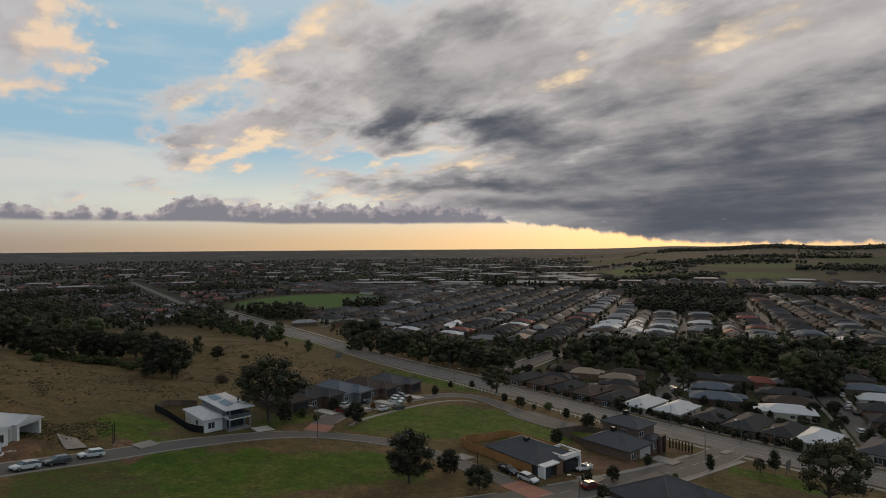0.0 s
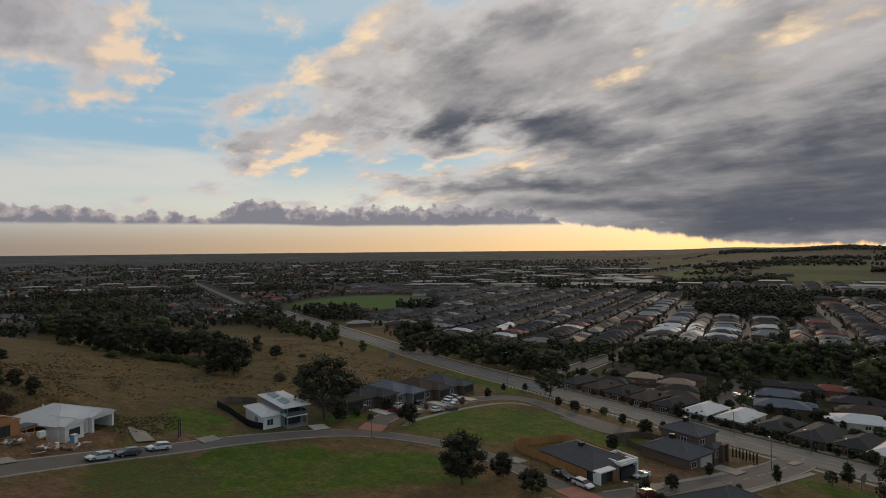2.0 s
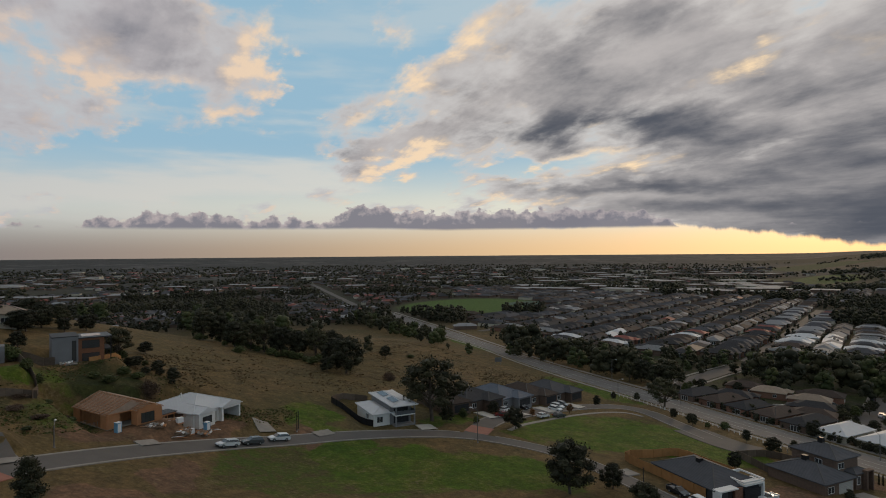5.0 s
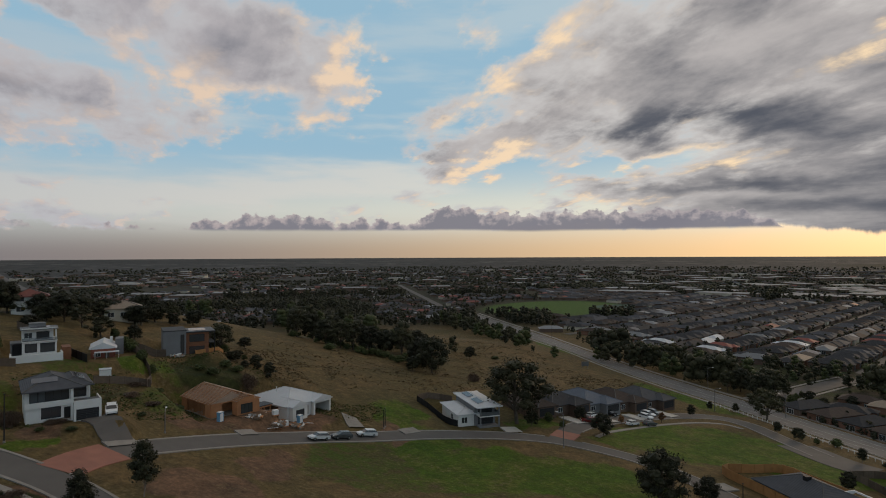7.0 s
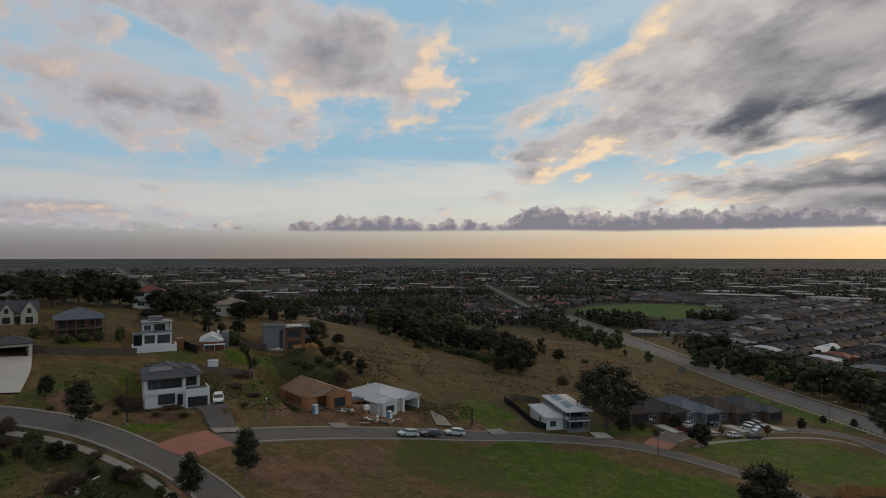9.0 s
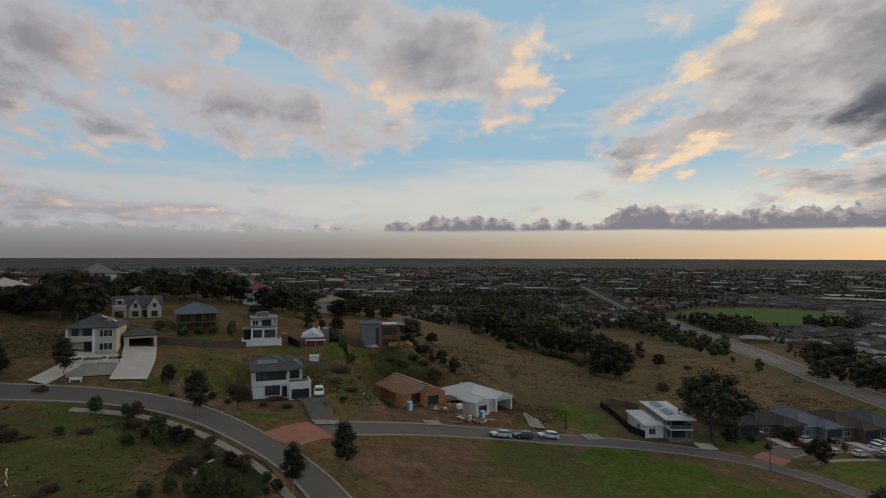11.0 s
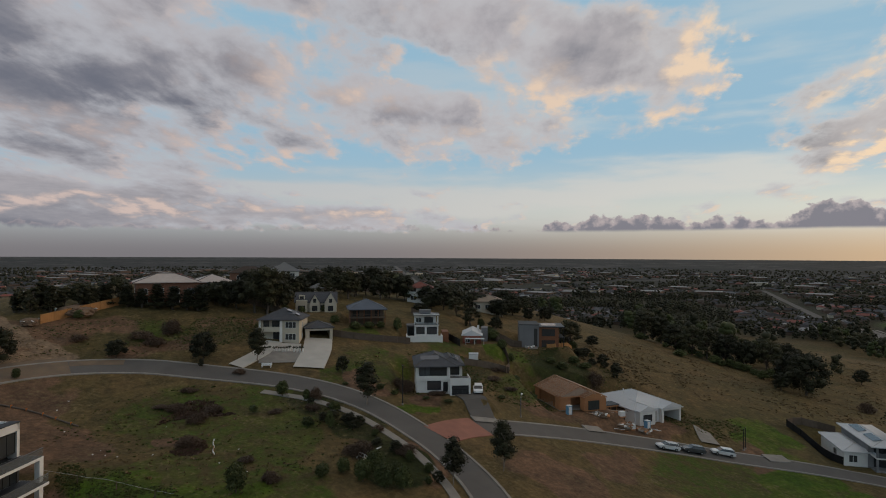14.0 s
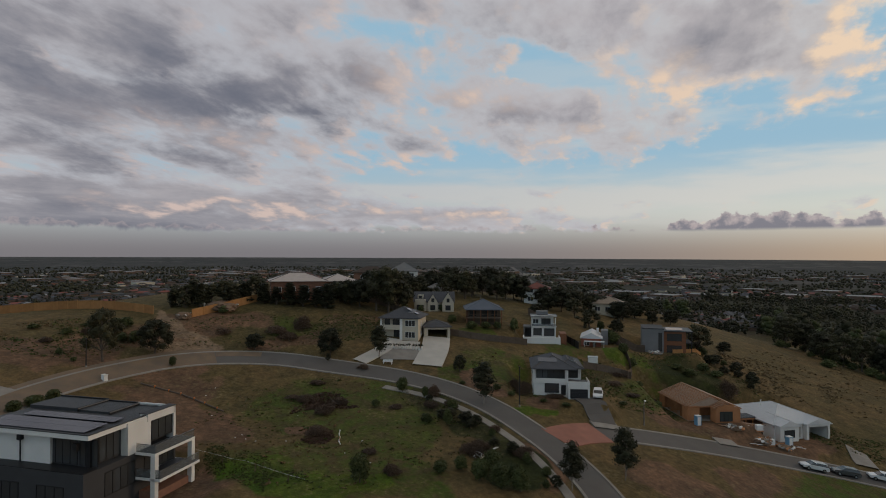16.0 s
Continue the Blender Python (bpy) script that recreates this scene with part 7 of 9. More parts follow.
def car(x, y, yaw, paint, kind):
    """A car 4.5 m long facing +x: lofted body, glasshouse, wheels with tyre and rim, lamps."""
    gz = [ground_z(x + 1.3 * math.cos(radians(yaw)) * s, y + 1.3 * math.sin(radians(yaw)) * s) for s in (1, -1)]
    m = pose(x, y, (gz[0] + gz[1]) / 2 + 0.1, 0, -math.degrees(math.atan2(gz[0] - gz[1], 2.6)), 0)
    m = Matrix.Translation((x, y, (gz[0] + gz[1]) / 2 + 0.1)) @ Matrix.Rotation(radians(yaw), 4, "Z") @ Matrix.Rotation(-math.atan2(gz[0] - gz[1], 2.6), 4, "Y")
    if (paint, kind) in CARS:
        return copy_thing(CARS[paint, kind], m)
    colour = {"paint_white": "white", "paint_grey": "dark grey", "paint_red": "dark red", "paint_silver": "silver", "paint_dark": "black"}[paint]
    c = empty("car", m, f"{colour} {'pickup' if kind == 'ute' else 'station wagon' if kind == 'wagon' else 'hatchback'} parked on the asphalt", "car", "parked cars")
    bm = bmesh.new()

    def loft(profile, halves):
        rings = []
        for (px, pz), hw in zip(profile, halves):
            rings.append([bm.verts.new((px, -hw, pz)), bm.verts.new((px, hw, pz))])
        n = len(rings)
        for i in range(n):
            a, b = rings[i], rings[(i + 1) % n]
            bm.faces.new((a[0], a[1], b[1], b[0]))
        bm.faces.new([r[0] for r in rings][::-1])
        bm.faces.new([r[1] for r in rings])

    loft([(2.2, 0.3), (2.28, 0.55), (2.15, 0.75), (1.1, 0.95), (-2.05, 0.98), (-2.25, 0.85), (-2.25, 0.35), (-2.1, 0.25)], [0.78, 0.84, 0.86, 0.9, 0.9, 0.86, 0.86, 0.8])
    bmesh.ops.bevel(bm, geom=bm.edges[:], offset=0.05, segments=2, affect="EDGES")
    bmesh.ops.recalc_face_normals(bm, faces=bm.faces[:])
    body = part("body", bm, paint, c)
    back = {"wagon": -2.05, "hatch": -1.9, "ute": -0.35}[kind]
    bm = bmesh.new()
    loft([(1.15, 0.93), (0.35, 1.42), (back + 0.35, 1.44), (back, 0.97)], [0.80, 0.66, 0.66, 0.80])
    bmesh.ops.recalc_face_normals(bm, faces=bm.faces[:])
    part("glasshouse", bm, "glass", c, "dark tinted windows")
    bm = bmesh.new()
    loft([(0.42, 1.40), (0.30, 1.47), (back + 0.40, 1.49), (back + 0.25, 1.40)], [0.70, 0.68, 0.68, 0.70])
    bmesh.ops.recalc_face_normals(bm, faces=bm.faces[:])
    part("roof", bm, paint, c)
    if kind == "ute":
        part("tray", boxes((-2.2, -0.85, 0.95, -0.45, -0.78, 1.15), (-2.2, 0.78, 0.95, -0.45, 0.85, 1.15), (-2.25, -0.85, 0.95, -2.18, 0.85, 1.15)), paint, c)
    for s in (-1, 1):
        for wx in (1.35, -1.35):
            part("pillar", boxes((0.1 if wx > 0 else back + 0.3, s * 0.69 - 0.03, 0.95, 0.2 if wx > 0 else back + 0.42, s * 0.69 + 0.03, 1.44)), paint, c)
            wheel = part("wheel", tube(bmesh.new(), (wx, s * 0.72, 0.31), (wx, s * 0.90, 0.31), 0.32, 0.32, 16), "tyre", c)
            part("rim", tube(bmesh.new(), (wx, s * 0.80, 0.31), (wx, s * 0.915, 0.31), 0.20, 0.18, 10), "paint_silver", wheel)
        part("headlight", boxes((2.12, s * 0.62 - 0.18, 0.58, 2.27, s * 0.62 + 0.18, 0.72)), "lamp_clear", c)
        part("tail_light", boxes((-2.28, s * 0.68 - 0.12, 0.62, -2.2, s * 0.68 + 0.12, 0.85)), "lamp_red", c)
    part("bumper", boxes((2.2, -0.7, 0.3, 2.31, 0.7, 0.45)), "tyre", c)
    CARS[paint, kind] = c
    return c


car(-71.2, 100.0, 245, "paint_white", "wagon")
car(-69.1, 105.1, 240, "paint_grey", "wagon")
car(-66.6, 111.1, 232, "paint_white", "wagon")
car(-28.8, 172.0, 75, "paint_white", "hatch")
car(-28.2, 164.1, 200, "paint_red", "hatch")
car(-17.6, 171.9, 60, "paint_white", "hatch")
car(-13.4, 176.1, 55, "paint_grey", "hatch")
car(-14.9, 190.3, 330, "paint_white", "wagon")
car(-15.2, 185.3, 330, "paint_white", "hatch")
car(-13.7, 194.7, 330, "paint_silver", "hatch")
car(-24.8, 180.2, 330, "paint_dark", "wagon")
car(-18.1, 194.0, 330, "paint_silver", "wagon")
car(13.1, 121.5, 310, "paint_dark", "ute")
car(16.6, 117.0, 310, "paint_white", "hatch")
car(29.9, 127.2, 218, "paint_white", "ute")
car(28.6, 115.5, 35, "paint_red", "hatch")
car(-90.5, 68.7, 323, "paint_white", "wagon")
car(68.3, 240.6, 60, "paint_white", "hatch")
car(58.9, 251.6, 60, "paint_white", "hatch")
car(149.3, 221.5, 60, "paint_white", "hatch")
car(141.7, 206.7, 63, "paint_white", "hatch")
car(136.0, 195.0, 63, "paint_dark", "hatch")
car(88.8, 226.6, 63, "paint_silver", "hatch")
car(94.0, 225.1, 150, "paint_white", "hatch")
street_lamp(-66.5, 118.5, 4.3, False, 254)
street_lamp(-28.9, 134.8, 7.6, True, 157)
street_lamp(62.8, 142.1, 6.8, True, 79)
street_lamp(66.4, 172.9, 6.5, True, 104)
street_lamp(50.5, 204.2, 5.9, True, 353)
street_lamp(25.1, 221.1, 7.4, True, 175)
street_lamp(24.9, 109.1, 4.1, True, 174)
street_lamp(79.3, 157.5, 6.3, True, 195)
street_lamp(84.5, 151.2, 6.4, True, 231)
street_lamp(-46.4, 331.7, 7.0, True, 35)
street_lamp(-94.1, 403.3, 8.9, False, 61)
street_lamp(2.4, 259.7, 8.4, True, 16)
street_lamp(4.0, 216.4, 7.2, True, 28)
street_lamp(-90.2, 51.9, 6.8, False, 88)
street_lamp(-83.8, 73.6, 3.6, True, 133)
street_lamp(-66.8, 119.7, 4.3, False, 252)
street_lamp(28.7, 273.0, 7.8, True, 200)
street_lamp(-120.4, -18.1, 5.0, False, 237)
street_lamp(7.0, 124.5, 3.1, False, 49)

# ---- building site and odd things ----
for x, y in ((-86.5, 89.0), (-79.0, 104.2)):
    z = ground_z(x, y)
    p = empty("portable_toilet", pose(x, y, z, 0, 0, 78) @ Matrix.Diagonal((0.85, 0.85, 0.85, 1)), "light blue plastic portable toilet on the building site", "toilet", "site toilets")
    part("cabin", boxes((-0.55, -0.55, -0.2, 0.55, 0.55, 2.1)), "blue_plastic", p)
    part("door", boxes((-0.38, -0.59, 0.05, 0.38, -0.55, 1.9)), "white_plastic", p)
    bm = bmesh.new()
    hip(bm, -0.5, -0.5, 0.5, 0.5, 2.1, pitch=15, over=0.08, t=0.06)
    part("roof", bm, "white_plastic", p)


def heap(name, x, y, w, h, mat, label, category, n=26, seed=1):
    """A loose heap of broken pieces."""
    r = random.Random(seed)
    base = empty(name, pose(x, y, ground_z(x, y)), label, category)
    mound = bmesh.new()
    bmesh.ops.create_icosphere(mound, subdivisions=4, radius=1.0)
    for v in mound.verts:
        k = 1 + 0.22 * noise.noise(v.co * 1.8 + Vector((seed * 3.1, 0, 0))) + 0.14 * noise.noise(v.co * 6.0 + Vector((0, seed * 2.3, 0)))
        v.co = Vector((v.co.x * w * k, v.co.y * w * 0.7 * k, v.co.z * h * k))
    part("mound", mound, mat, base)
    for _ in range(n):
        a, q = r.uniform(0, 6.28), w * math.sqrt(r.random())
        l, t = r.uniform(0.3, 1.6), r.uniform(0.08, 0.3)
        ob = part("offcut", boxes((-l / 2, -t, -t / 2, l / 2, t, t / 2)), r.choice((mat, "pine", "concrete", "white_plastic")), base)
        ob.matrix_basis = pose(q * math.cos(a), q * math.sin(a) * 0.8, h * 0.5 * r.random() + 0.15, r.uniform(-30, 30), r.uniform(-30, 30), r.uniform(0, 180))
    return base


planks = random.Random(12)
for x, y, n in ((-82.4, 99.2, 9), (-80.0, 101.4, 10), (-79.2, 95.4, 8), (-83.6, 94.0, 7), (-78.4, 104.6, 7)):
    pile = empty("timber_pile", pose(x, y, ground_z(x, y), 0, 0, planks.uniform(20, 75)), "loose pile of long building timber on bare soil", "timber pile", "site timber")
    for k in range(n):
        l = planks.uniform(1.6, 3.6)
        ob = part("plank", boxes((-l / 2, -0.07, 0, l / 2, 0.07, 0.06)), planks.choice(("pine", "batten_timber", "old_timber", "white_plastic")), pile)
        ob.matrix_basis = pose(planks.uniform(-0.6, 0.6), planks.uniform(-0.8, 0.8), 0.05 + 0.06 * k * planks.random(), planks.uniform(-4, 4), planks.uniform(-4, 4), planks.uniform(-22, 22))
heap("rubbish_heap", -79.6, 97.2, 2.2, 0.6, "rubble", "heap of timber offcuts and site rubbish", "rubbish", 34, 2)
heap("rubbish_heap", -78.2, 101.6, 1.8, 0.7, "rubble", "heap of broken pallets and wrapping", "rubbish", 30, 5)
heap("rubbish_heap", -82.6, 94.2, 1.4, 0.4, "rubble", "scattered timber offcuts on bare soil", "rubbish", 20, 8)
heap("soil_heap", -155.0, 5.5, 5.5, 1.5, "rubble", "mound of excavated brown soil", "soil", 12, 3)
heap("soil_heap", -148.5, -3.0, 2.6, 1.0, "rubble", "broken rock and spoil beside the track", "soil", 24, 4)
heap("rock_heap", -119.5, 108.5, 2.0, 0.4, "concrete", "scattered pale rocks on the slope", "rocks", 16, 6)
for x, y in ((-78.9, 99.2), (-80.8, 98.4)):
    w = empty("wrapped_pallet", pose(x, y, ground_z(x, y), 0, 0, 70), "white plastic-wrapped pallet of bricks", "pallet")
    part("pallet", boxes((-0.6, -0.5, -0.1, 0.6, 0.5, 0.14)), "pine", w)
    part("load", boxes((-0.55, -0.45, 0.14, 0.55, 0.45, 1.1)), "white_plastic", w)

sheet = bmesh.new()
prev = None
for i in range(15):
    z = i * 0.15
    q = [sheet.verts.new((0.18 * math.sin(i * 0.8) + s * (0.10 + 0.08 * math.sin(i * 1.3)), 0.1 * math.cos(i * 0.9) + d, z)) for s, d in ((-1, 0), (0, -0.08), (1, 0), (0, 0.08))]
    if prev:
        for k in range(4):
            sheet.faces.new((prev[k], prev[(k + 1) % 4], q[(k + 1) % 4], q[k]))
    prev = q
e = empty("plastic_sheet", pose(-84.4, 19.0, ground_z(-84.4, 19.0)), "torn white plastic sheet caught on a stake in grass", "rubbish")
part("sheet", sheet, "white_plastic", e)
part("stake", boxes((-0.04, -0.04, -0.5, 0.04, 0.04, 1.9)), "pine", e)
def draped(points, up, spacing=1.2):
    return [Vector((q.x, q.y, ground_z(q.x, q.y) + up)) for q in spline(points, spacing)]


log = empty("silt_log", pose(0, 0, 0), "low straw silt log staked across the slope with orange stakes", "silt barrier")
line = draped([(-114.7, -9.0), (-110.5, -2.5), (-106.5, 1.2), (-102.9, 4.0)], 0.12)
bm = bmesh.new()
for a, b in zip(line, line[1:]):
    tube(bm, a, b, 0.13, 0.13, 6)
part("log", bm, "old_timber", log)
for q in line[2::2]:
    part("stake", boxes((q.x - 0.12, q.y - 0.12, q.z - 0.4, q.x + 0.12, q.y + 0.12, q.z + 0.28)), "orange_plastic", log)
rope = empty("rope_fence", pose(0, 0, 0), "slack rope fence on thin timber posts in rank grass", "fence")
line = draped([(-86.6, -1.0), (-82.0, 4.2), (-75.7, 9.3), (-72.6, 12.1)], 0.9)
bm = bmesh.new()
for a, b in zip(line, line[1:]):
    tube(bm, a, b, 0.012, 0.012, 5)
part("rope", bm, "white_plastic", rope)
for q in line[::4]:
    part("post", boxes((q.x - 0.05, q.y - 0.05, q.z - 1.4, q.x + 0.05, q.y + 0.05, q.z + 0.1)), "old_timber", rope)
scraps = random.Random(31)
first_scrap = None
for x, y in ((-106.5, 20.6), (-98.2, 15.2), (-91.5, 5.2), (-90.6, 6.6), (-89.4, 7.9), (-92.6, 6.2), (-101.4, 2.2), (-81.2, 19.0), (-84.6, 22.4), (-77.0, 21.5), (-88.2, 12.0), (-110.0, 1.4), (-113.2, 3.0)):
    m = pose(x, y, ground_z(x, y) + 0.03, scraps.uniform(-14, 14), scraps.uniform(-14, 14), scraps.uniform(0, 180))
    if first_scrap is None:
        bm = boxes((-0.12, -0.08, 0, 0.12, 0.08, 0.04))
        bmesh.ops.bevel(bm, geom=bm.edges[:], offset=0.012, segments=1, affect="EDGES")
        first_scrap = tagged(part("litter", bm, "white_plastic"), "scrap of white plastic litter in the grass", "litter", group="litter on the knoll")
        first_scrap.matrix_basis = m
    else:
        copy_thing(first_scrap, m)
e = empty("plastic_tub", pose(-74.8, 36.8, ground_z(-74.8, 36.8), 60, 10, 20), "discarded white plastic tub among bushes", "rubbish")
part("tub", boxes((-0.6, -0.5, 0, 0.6, -0.4, 0.7), (-0.6, 0.4, 0, 0.6, 0.5, 0.7), (-0.6, -0.4, 0, -0.5, 0.4, 0.7), (0.5, -0.4, 0, 0.6, 0.4, 0.7), (-0.5, -0.4, 0, 0.5, 0.4, 0.1)), "white_plastic", e)
e = empty("board", pose(-76.6, 40.2, ground_z(-76.6, 40.2) + 0.1, 5, 8, 130), "weathered white board lying in dry grass", "board")
part("plank", boxes((-1.1, -0.15, 0, 1.1, 0.15, 0.06)), "white_plastic", e)
e = empty("service_cabinet", pose(-115.2, -14.6, ground_z(-115.2, -14.6), 0, 0, 30), "small white service cabinet beside the road", "cabinet")
part("body", boxes((-0.6, -0.3, -0.2, 0.6, 0.3, 1.0)), "white_plastic", e)
part("lid", boxes((-0.65, -0.35, 1.0, 0.65, 0.35, 1.06)), "white_plastic", e)
e = empty("bench", pose(-115.0, 35.6, ground_z(-115.0, 35.6), 0, 0, 60), "white slatted bench beside the driveway", "bench")
part("seat", boxes((-1.0, -0.25, 0.4, 1.0, 0.25, 0.46)), "white_plastic", e)
part("backrest", boxes((-1.0, 0.2, 0.5, 1.0, 0.26, 0.85)), "white_plastic", e)
for x in (-0.9, 0.8):
    part("leg", boxes((x, -0.22, -0.2, x + 0.1, 0.22, 0.4)), "white_plastic", e)
for x, y, yaw in ((-47.6, 268.0, 25), (77.8, 133.4, 45)):
    s = empty("road_sign", pose(x, y, ground_z(x, y), 0, 0, yaw), "plain backed road sign on two posts", "sign")
    part("board", boxes((-1.6, -0.05, 1.2, 1.6, 0.05, 3.2)), "steel", s)
    for q in (-1.2, 1.1):
        part("post", boxes((q, 0.05, -0.5, q + 0.1, 0.15, 3.2)), "steel", s)
r6 = random.Random(3)
for k in range(14):
    a = radians(58)
    px, py = -124.6 + 0.56 * k + r6.uniform(-0.2, 0.2), 37.2 + 0.62 * k * 0.9
    u = empty("garden_urn", pose(-122.9 + r6.uniform(-0.5, 0.5) + k * 0.28, 37.6 + k * 0.52, ground_z(-122.5, 40) - 0.1), "small dark potted plant along the terrace edge", "plant pot", "terrace pots")
    part("pot", tube(bmesh.new(), (0, 0, -0.6), (0, 0, 0.45), 0.14, 0.22), "white_render", u)
    bm = bmesh.new()
    leaf_cloud(bm, r6, (0, 0, 0.75), 0.35, 30, 0.18)
    part("plant", bm, "dark_leaf", u)

# ---- trees and shrubs ----
# street and garden trees near by
tree("gum", -43.3, 146.8, 16.8, 1.15)
tree("oak", -6.5, 110.9, 10.3, 1)
tree("oak", 1.0, 117.7, 5.1, 1)
tree("oak", 6.4, 109.6, 5.2, 1.05)
tree("oak", -22.8, 152.9, 6.0, 1)
tree("young", -3.0, 200.4, 4.0, 1.4)
tree("young", 2.4, 215.9, 3.2, 1.4)
tree("young", 10.3, 218.0, 3.4, 1.4)
tree("gum", 18.7, 211.4, 10.8, 1.1)
tree("young", 20.1, 195.5, 3.5, 1.5)
tree("oak", 24.8, 190.6, 3.8, 1)
tree("bush", 28.8, 188.9, 2.0, 1)
tree("bush", 33.4, 189.2, 2.8, 1.3)
tree("young", 36.3, 175.5, 3.8, 1.4)
tree("oak", 40.5, 166.5, 4.6, 1)
tree("young", 46.1, 169.5, 3.5, 1.5)
tree("oak", 52.1, 170.6, 3.0, 1)
tree("young", 58.9, 130.8, 4.4, 1)
tree("gum", 71.4, 133.5, 3.4, 0.9)
tree("young", 74.0, 132.3, 5.7, 1.1)
tree("gum", 73.3, 111.8, 14.1, 1)
tree("young", 45.6, 132.2, 3.4, 1.2)
tree("oak", 34.8, 121.7, 3.2, 1)
tree("oak", 28.8, 118.6, 2.6, 1)
tree("oak", 29.4, 110.1, 2.9, 1)
tree("bush", 48.1, 123.0, 2.2, 1)
tree("young", 94.1, 131.1, 2.8, 1.2)
tree("oak", 28.1, 147.5, 4.1, 0.9)
tree("oak", -39.9, 148.2, 4.1, 1)
tree("bush", -37.3, 155.5, 3.1, 1)
tree("oak", -31.2, 166.6, 3.9, 1)
tree("autumn", -20.5, 170.6, 2.7, 1)
tree("autumn", -10.7, 183.3, 3.3, 1)
tree("bush", -33.0, 152.7, 2.1, 1)
tree("oak", -87.2, 189.7, 13.5, 0.95)
tree("oak", -94.7, 197.7, 11.7, 0.9)
tree("gum", -110.3, 211.5, 12.1, 0.9)
tree("oak", -115.9, 208.8, 10.3, 1)
tree("oak", -120.9, 203.7, 11.2, 0.95)
tree("gum", -125.7, 199.8, 11.8, 0.9)
tree("gum", -130.5, 197.6, 11.3, 1)
tree("oak", -138.2, 199.2, 10.2, 1)
tree("oak", -150.2, 206.6, 11.8, 1)
tree("gum", -152.4, 199.1, 11.8, 1)
tree("oak", -101.3, 243.3, 7.7, 1)
tree("oak", -90.3, 235.7, 5.6, 1)
tree("scrub", -72.4, 192.4, 4.2, 1)
tree("oak", -64.6, 283.5, 5.6, 1)
tree("bush", -76.5, 286.6, 5.1, 1)
tree("bush", -75.6, 254.8, 2.3, 2)
tree("bush", -82.4, 246.1, 1.7, 2.5)
tree("oak", -92.7, 186.2, 5.5, 1.2)
tree("bush", -139.2, 225.6, 4.4, 2)
tree("bush", -126.4, 184.7, 2.9, 2)
tree("gum", -47.8, 302.6, 6.6, 0.9)
tree("oak", -111.9, 403.5, 8.0, 1)
tree("young", -92.1, 45.8, 7.6, 1.25)
tree("young", -66.3, 54.9, 7.6, 1)
tree("young", -64.1, 44.7, 6.5, 1.05)
tree("young", -118.7, 34.8, 6.8, 1.25)
tree("oak", -123.1, 25.5, 6.0, 0.95)
tree("young", -119.6, 24.5, 2.1, 1.1)
tree("bush", -101.4, 34.2, 3.3, 0.9)
tree("bush", -97.8, 37.2, 2.3, 0.7)
tree("scrub", -97.5, 38.7, 3.3, 0.6)
tree("oak", -106.7, 47.9, 3.7, 0.8)
tree("scrub", -114.4, 30.4, 1.6, 1.4)
tree("pine", -157.8, 11.2, 5.7, 2.2)
tree("pine", -156.8, 15.5, 5.5, 2.2)
tree("pine", -155.5, 18.3, 4.6, 2.2)
tree("pine", -154.3, 21.6, 5.9, 2.2)
tree("pine", -153.0, 25.0, 5.7, 2.2)
tree("pine", -151.8, 28.0, 5.2, 2.2)
tree("pine", -150.7, 30.5, 6.3, 2.2)
tree("gum", -144.9, 44.9, 12.0, 0.9)
tree("gum", -146.5, 42.3, 10.8, 0.9)
tree("oak", -146.2, 47.9, 9.7, 0.9)
tree("oak", -150.9, 39.2, 7.7, 1)
tree("oak", -153.3, 37.1, 6.9, 1)
tree("gum", -155.4, 34.8, 5.5, 1)
tree("oak", -165.1, 49.7, 7.7, 1)
tree("oak", -164.4, 60.6, 6.7, 0.9)
tree("oak", -181.8, 71.0, 7.2, 0.9)
tree("gum", -174.9, 59.6, 6.7, 1)
tree("oak", -195.0, 81.3, 6.7, 1)
tree("gum", -165.8, 76.1, 8.9, 0.9)
tree("oak", -176.5, 84.1, 8.1, 1)
tree("oak", -183.0, 81.0, 5.6, 1)
tree("oak", -1068.4, 554.0, 32.2, 1)
tree("oak", -173.7, 94.5, 7.6, 0.8)
tree("gum", -828.7, 464.7, 32.0, 0.8)
tree("yellow", -168.0, 101.7, 4.9, 1.1)
tree("oak", -157.7, 101.1, 6.2, 1)
tree("oak", -157.0, 105.3, 8.1, 1)
tree("gum", -149.4, 105.0, 6.1, 1.2)
tree("gum", -138.0, 101.9, 5.7, 1.4)
tree("pine", -137.0, 99.6, 3.6, 0.9)
tree("oak", -146.3, 90.1, 4.0, 1.3)
tree("oak", -152.6, 125.6, 6.6, 1)
tree("oak", -158.2, 135.3, 6.1, 1)
tree("gum", -156.6, 140.5, 6.2, 1.1)
tree("gum", -121.8, 125.5, 8.2, 1.1)
tree("oak", -125.6, 139.0, 3.7, 1.2)
tree("oak", -104.0, 124.2, 3.1, 1)
tree("bush", -96.4, 116.9, 1.8, 1.2)
tree("scrub", -101.0, 112.9, 5.6, 0.7)
tree("bush", -136.2, 58.9, 2.5, 1.2)
tree("bush", -130.0, 61.4, 2.2, 1.6)
tree("bush", -129.5, 65.1, 1.9, 1.8)
tree("bush", -128.5, 67.7, 1.9, 1.5)
tree("bush", -127.4, 71.8, 3.9, 0.7)
tree("bush", -148.2, 61.1, 2.1, 1)
tree("bush", -147.3, 50.2, 2.5, 1)
tree("bush", -146.3, 54.3, 2.0, 1)
tree("bush", -118.8, 95.0, 3.6, 1)
tree("bush", -112.3, 92.4, 2.9, 1)
tree("bush", -127.7, 100.5, 3.5, 1)
tree("bush", -136.7, 104.6, 3.0, 1)
tree("bush", -109.5, 92.8, 2.5, 1)
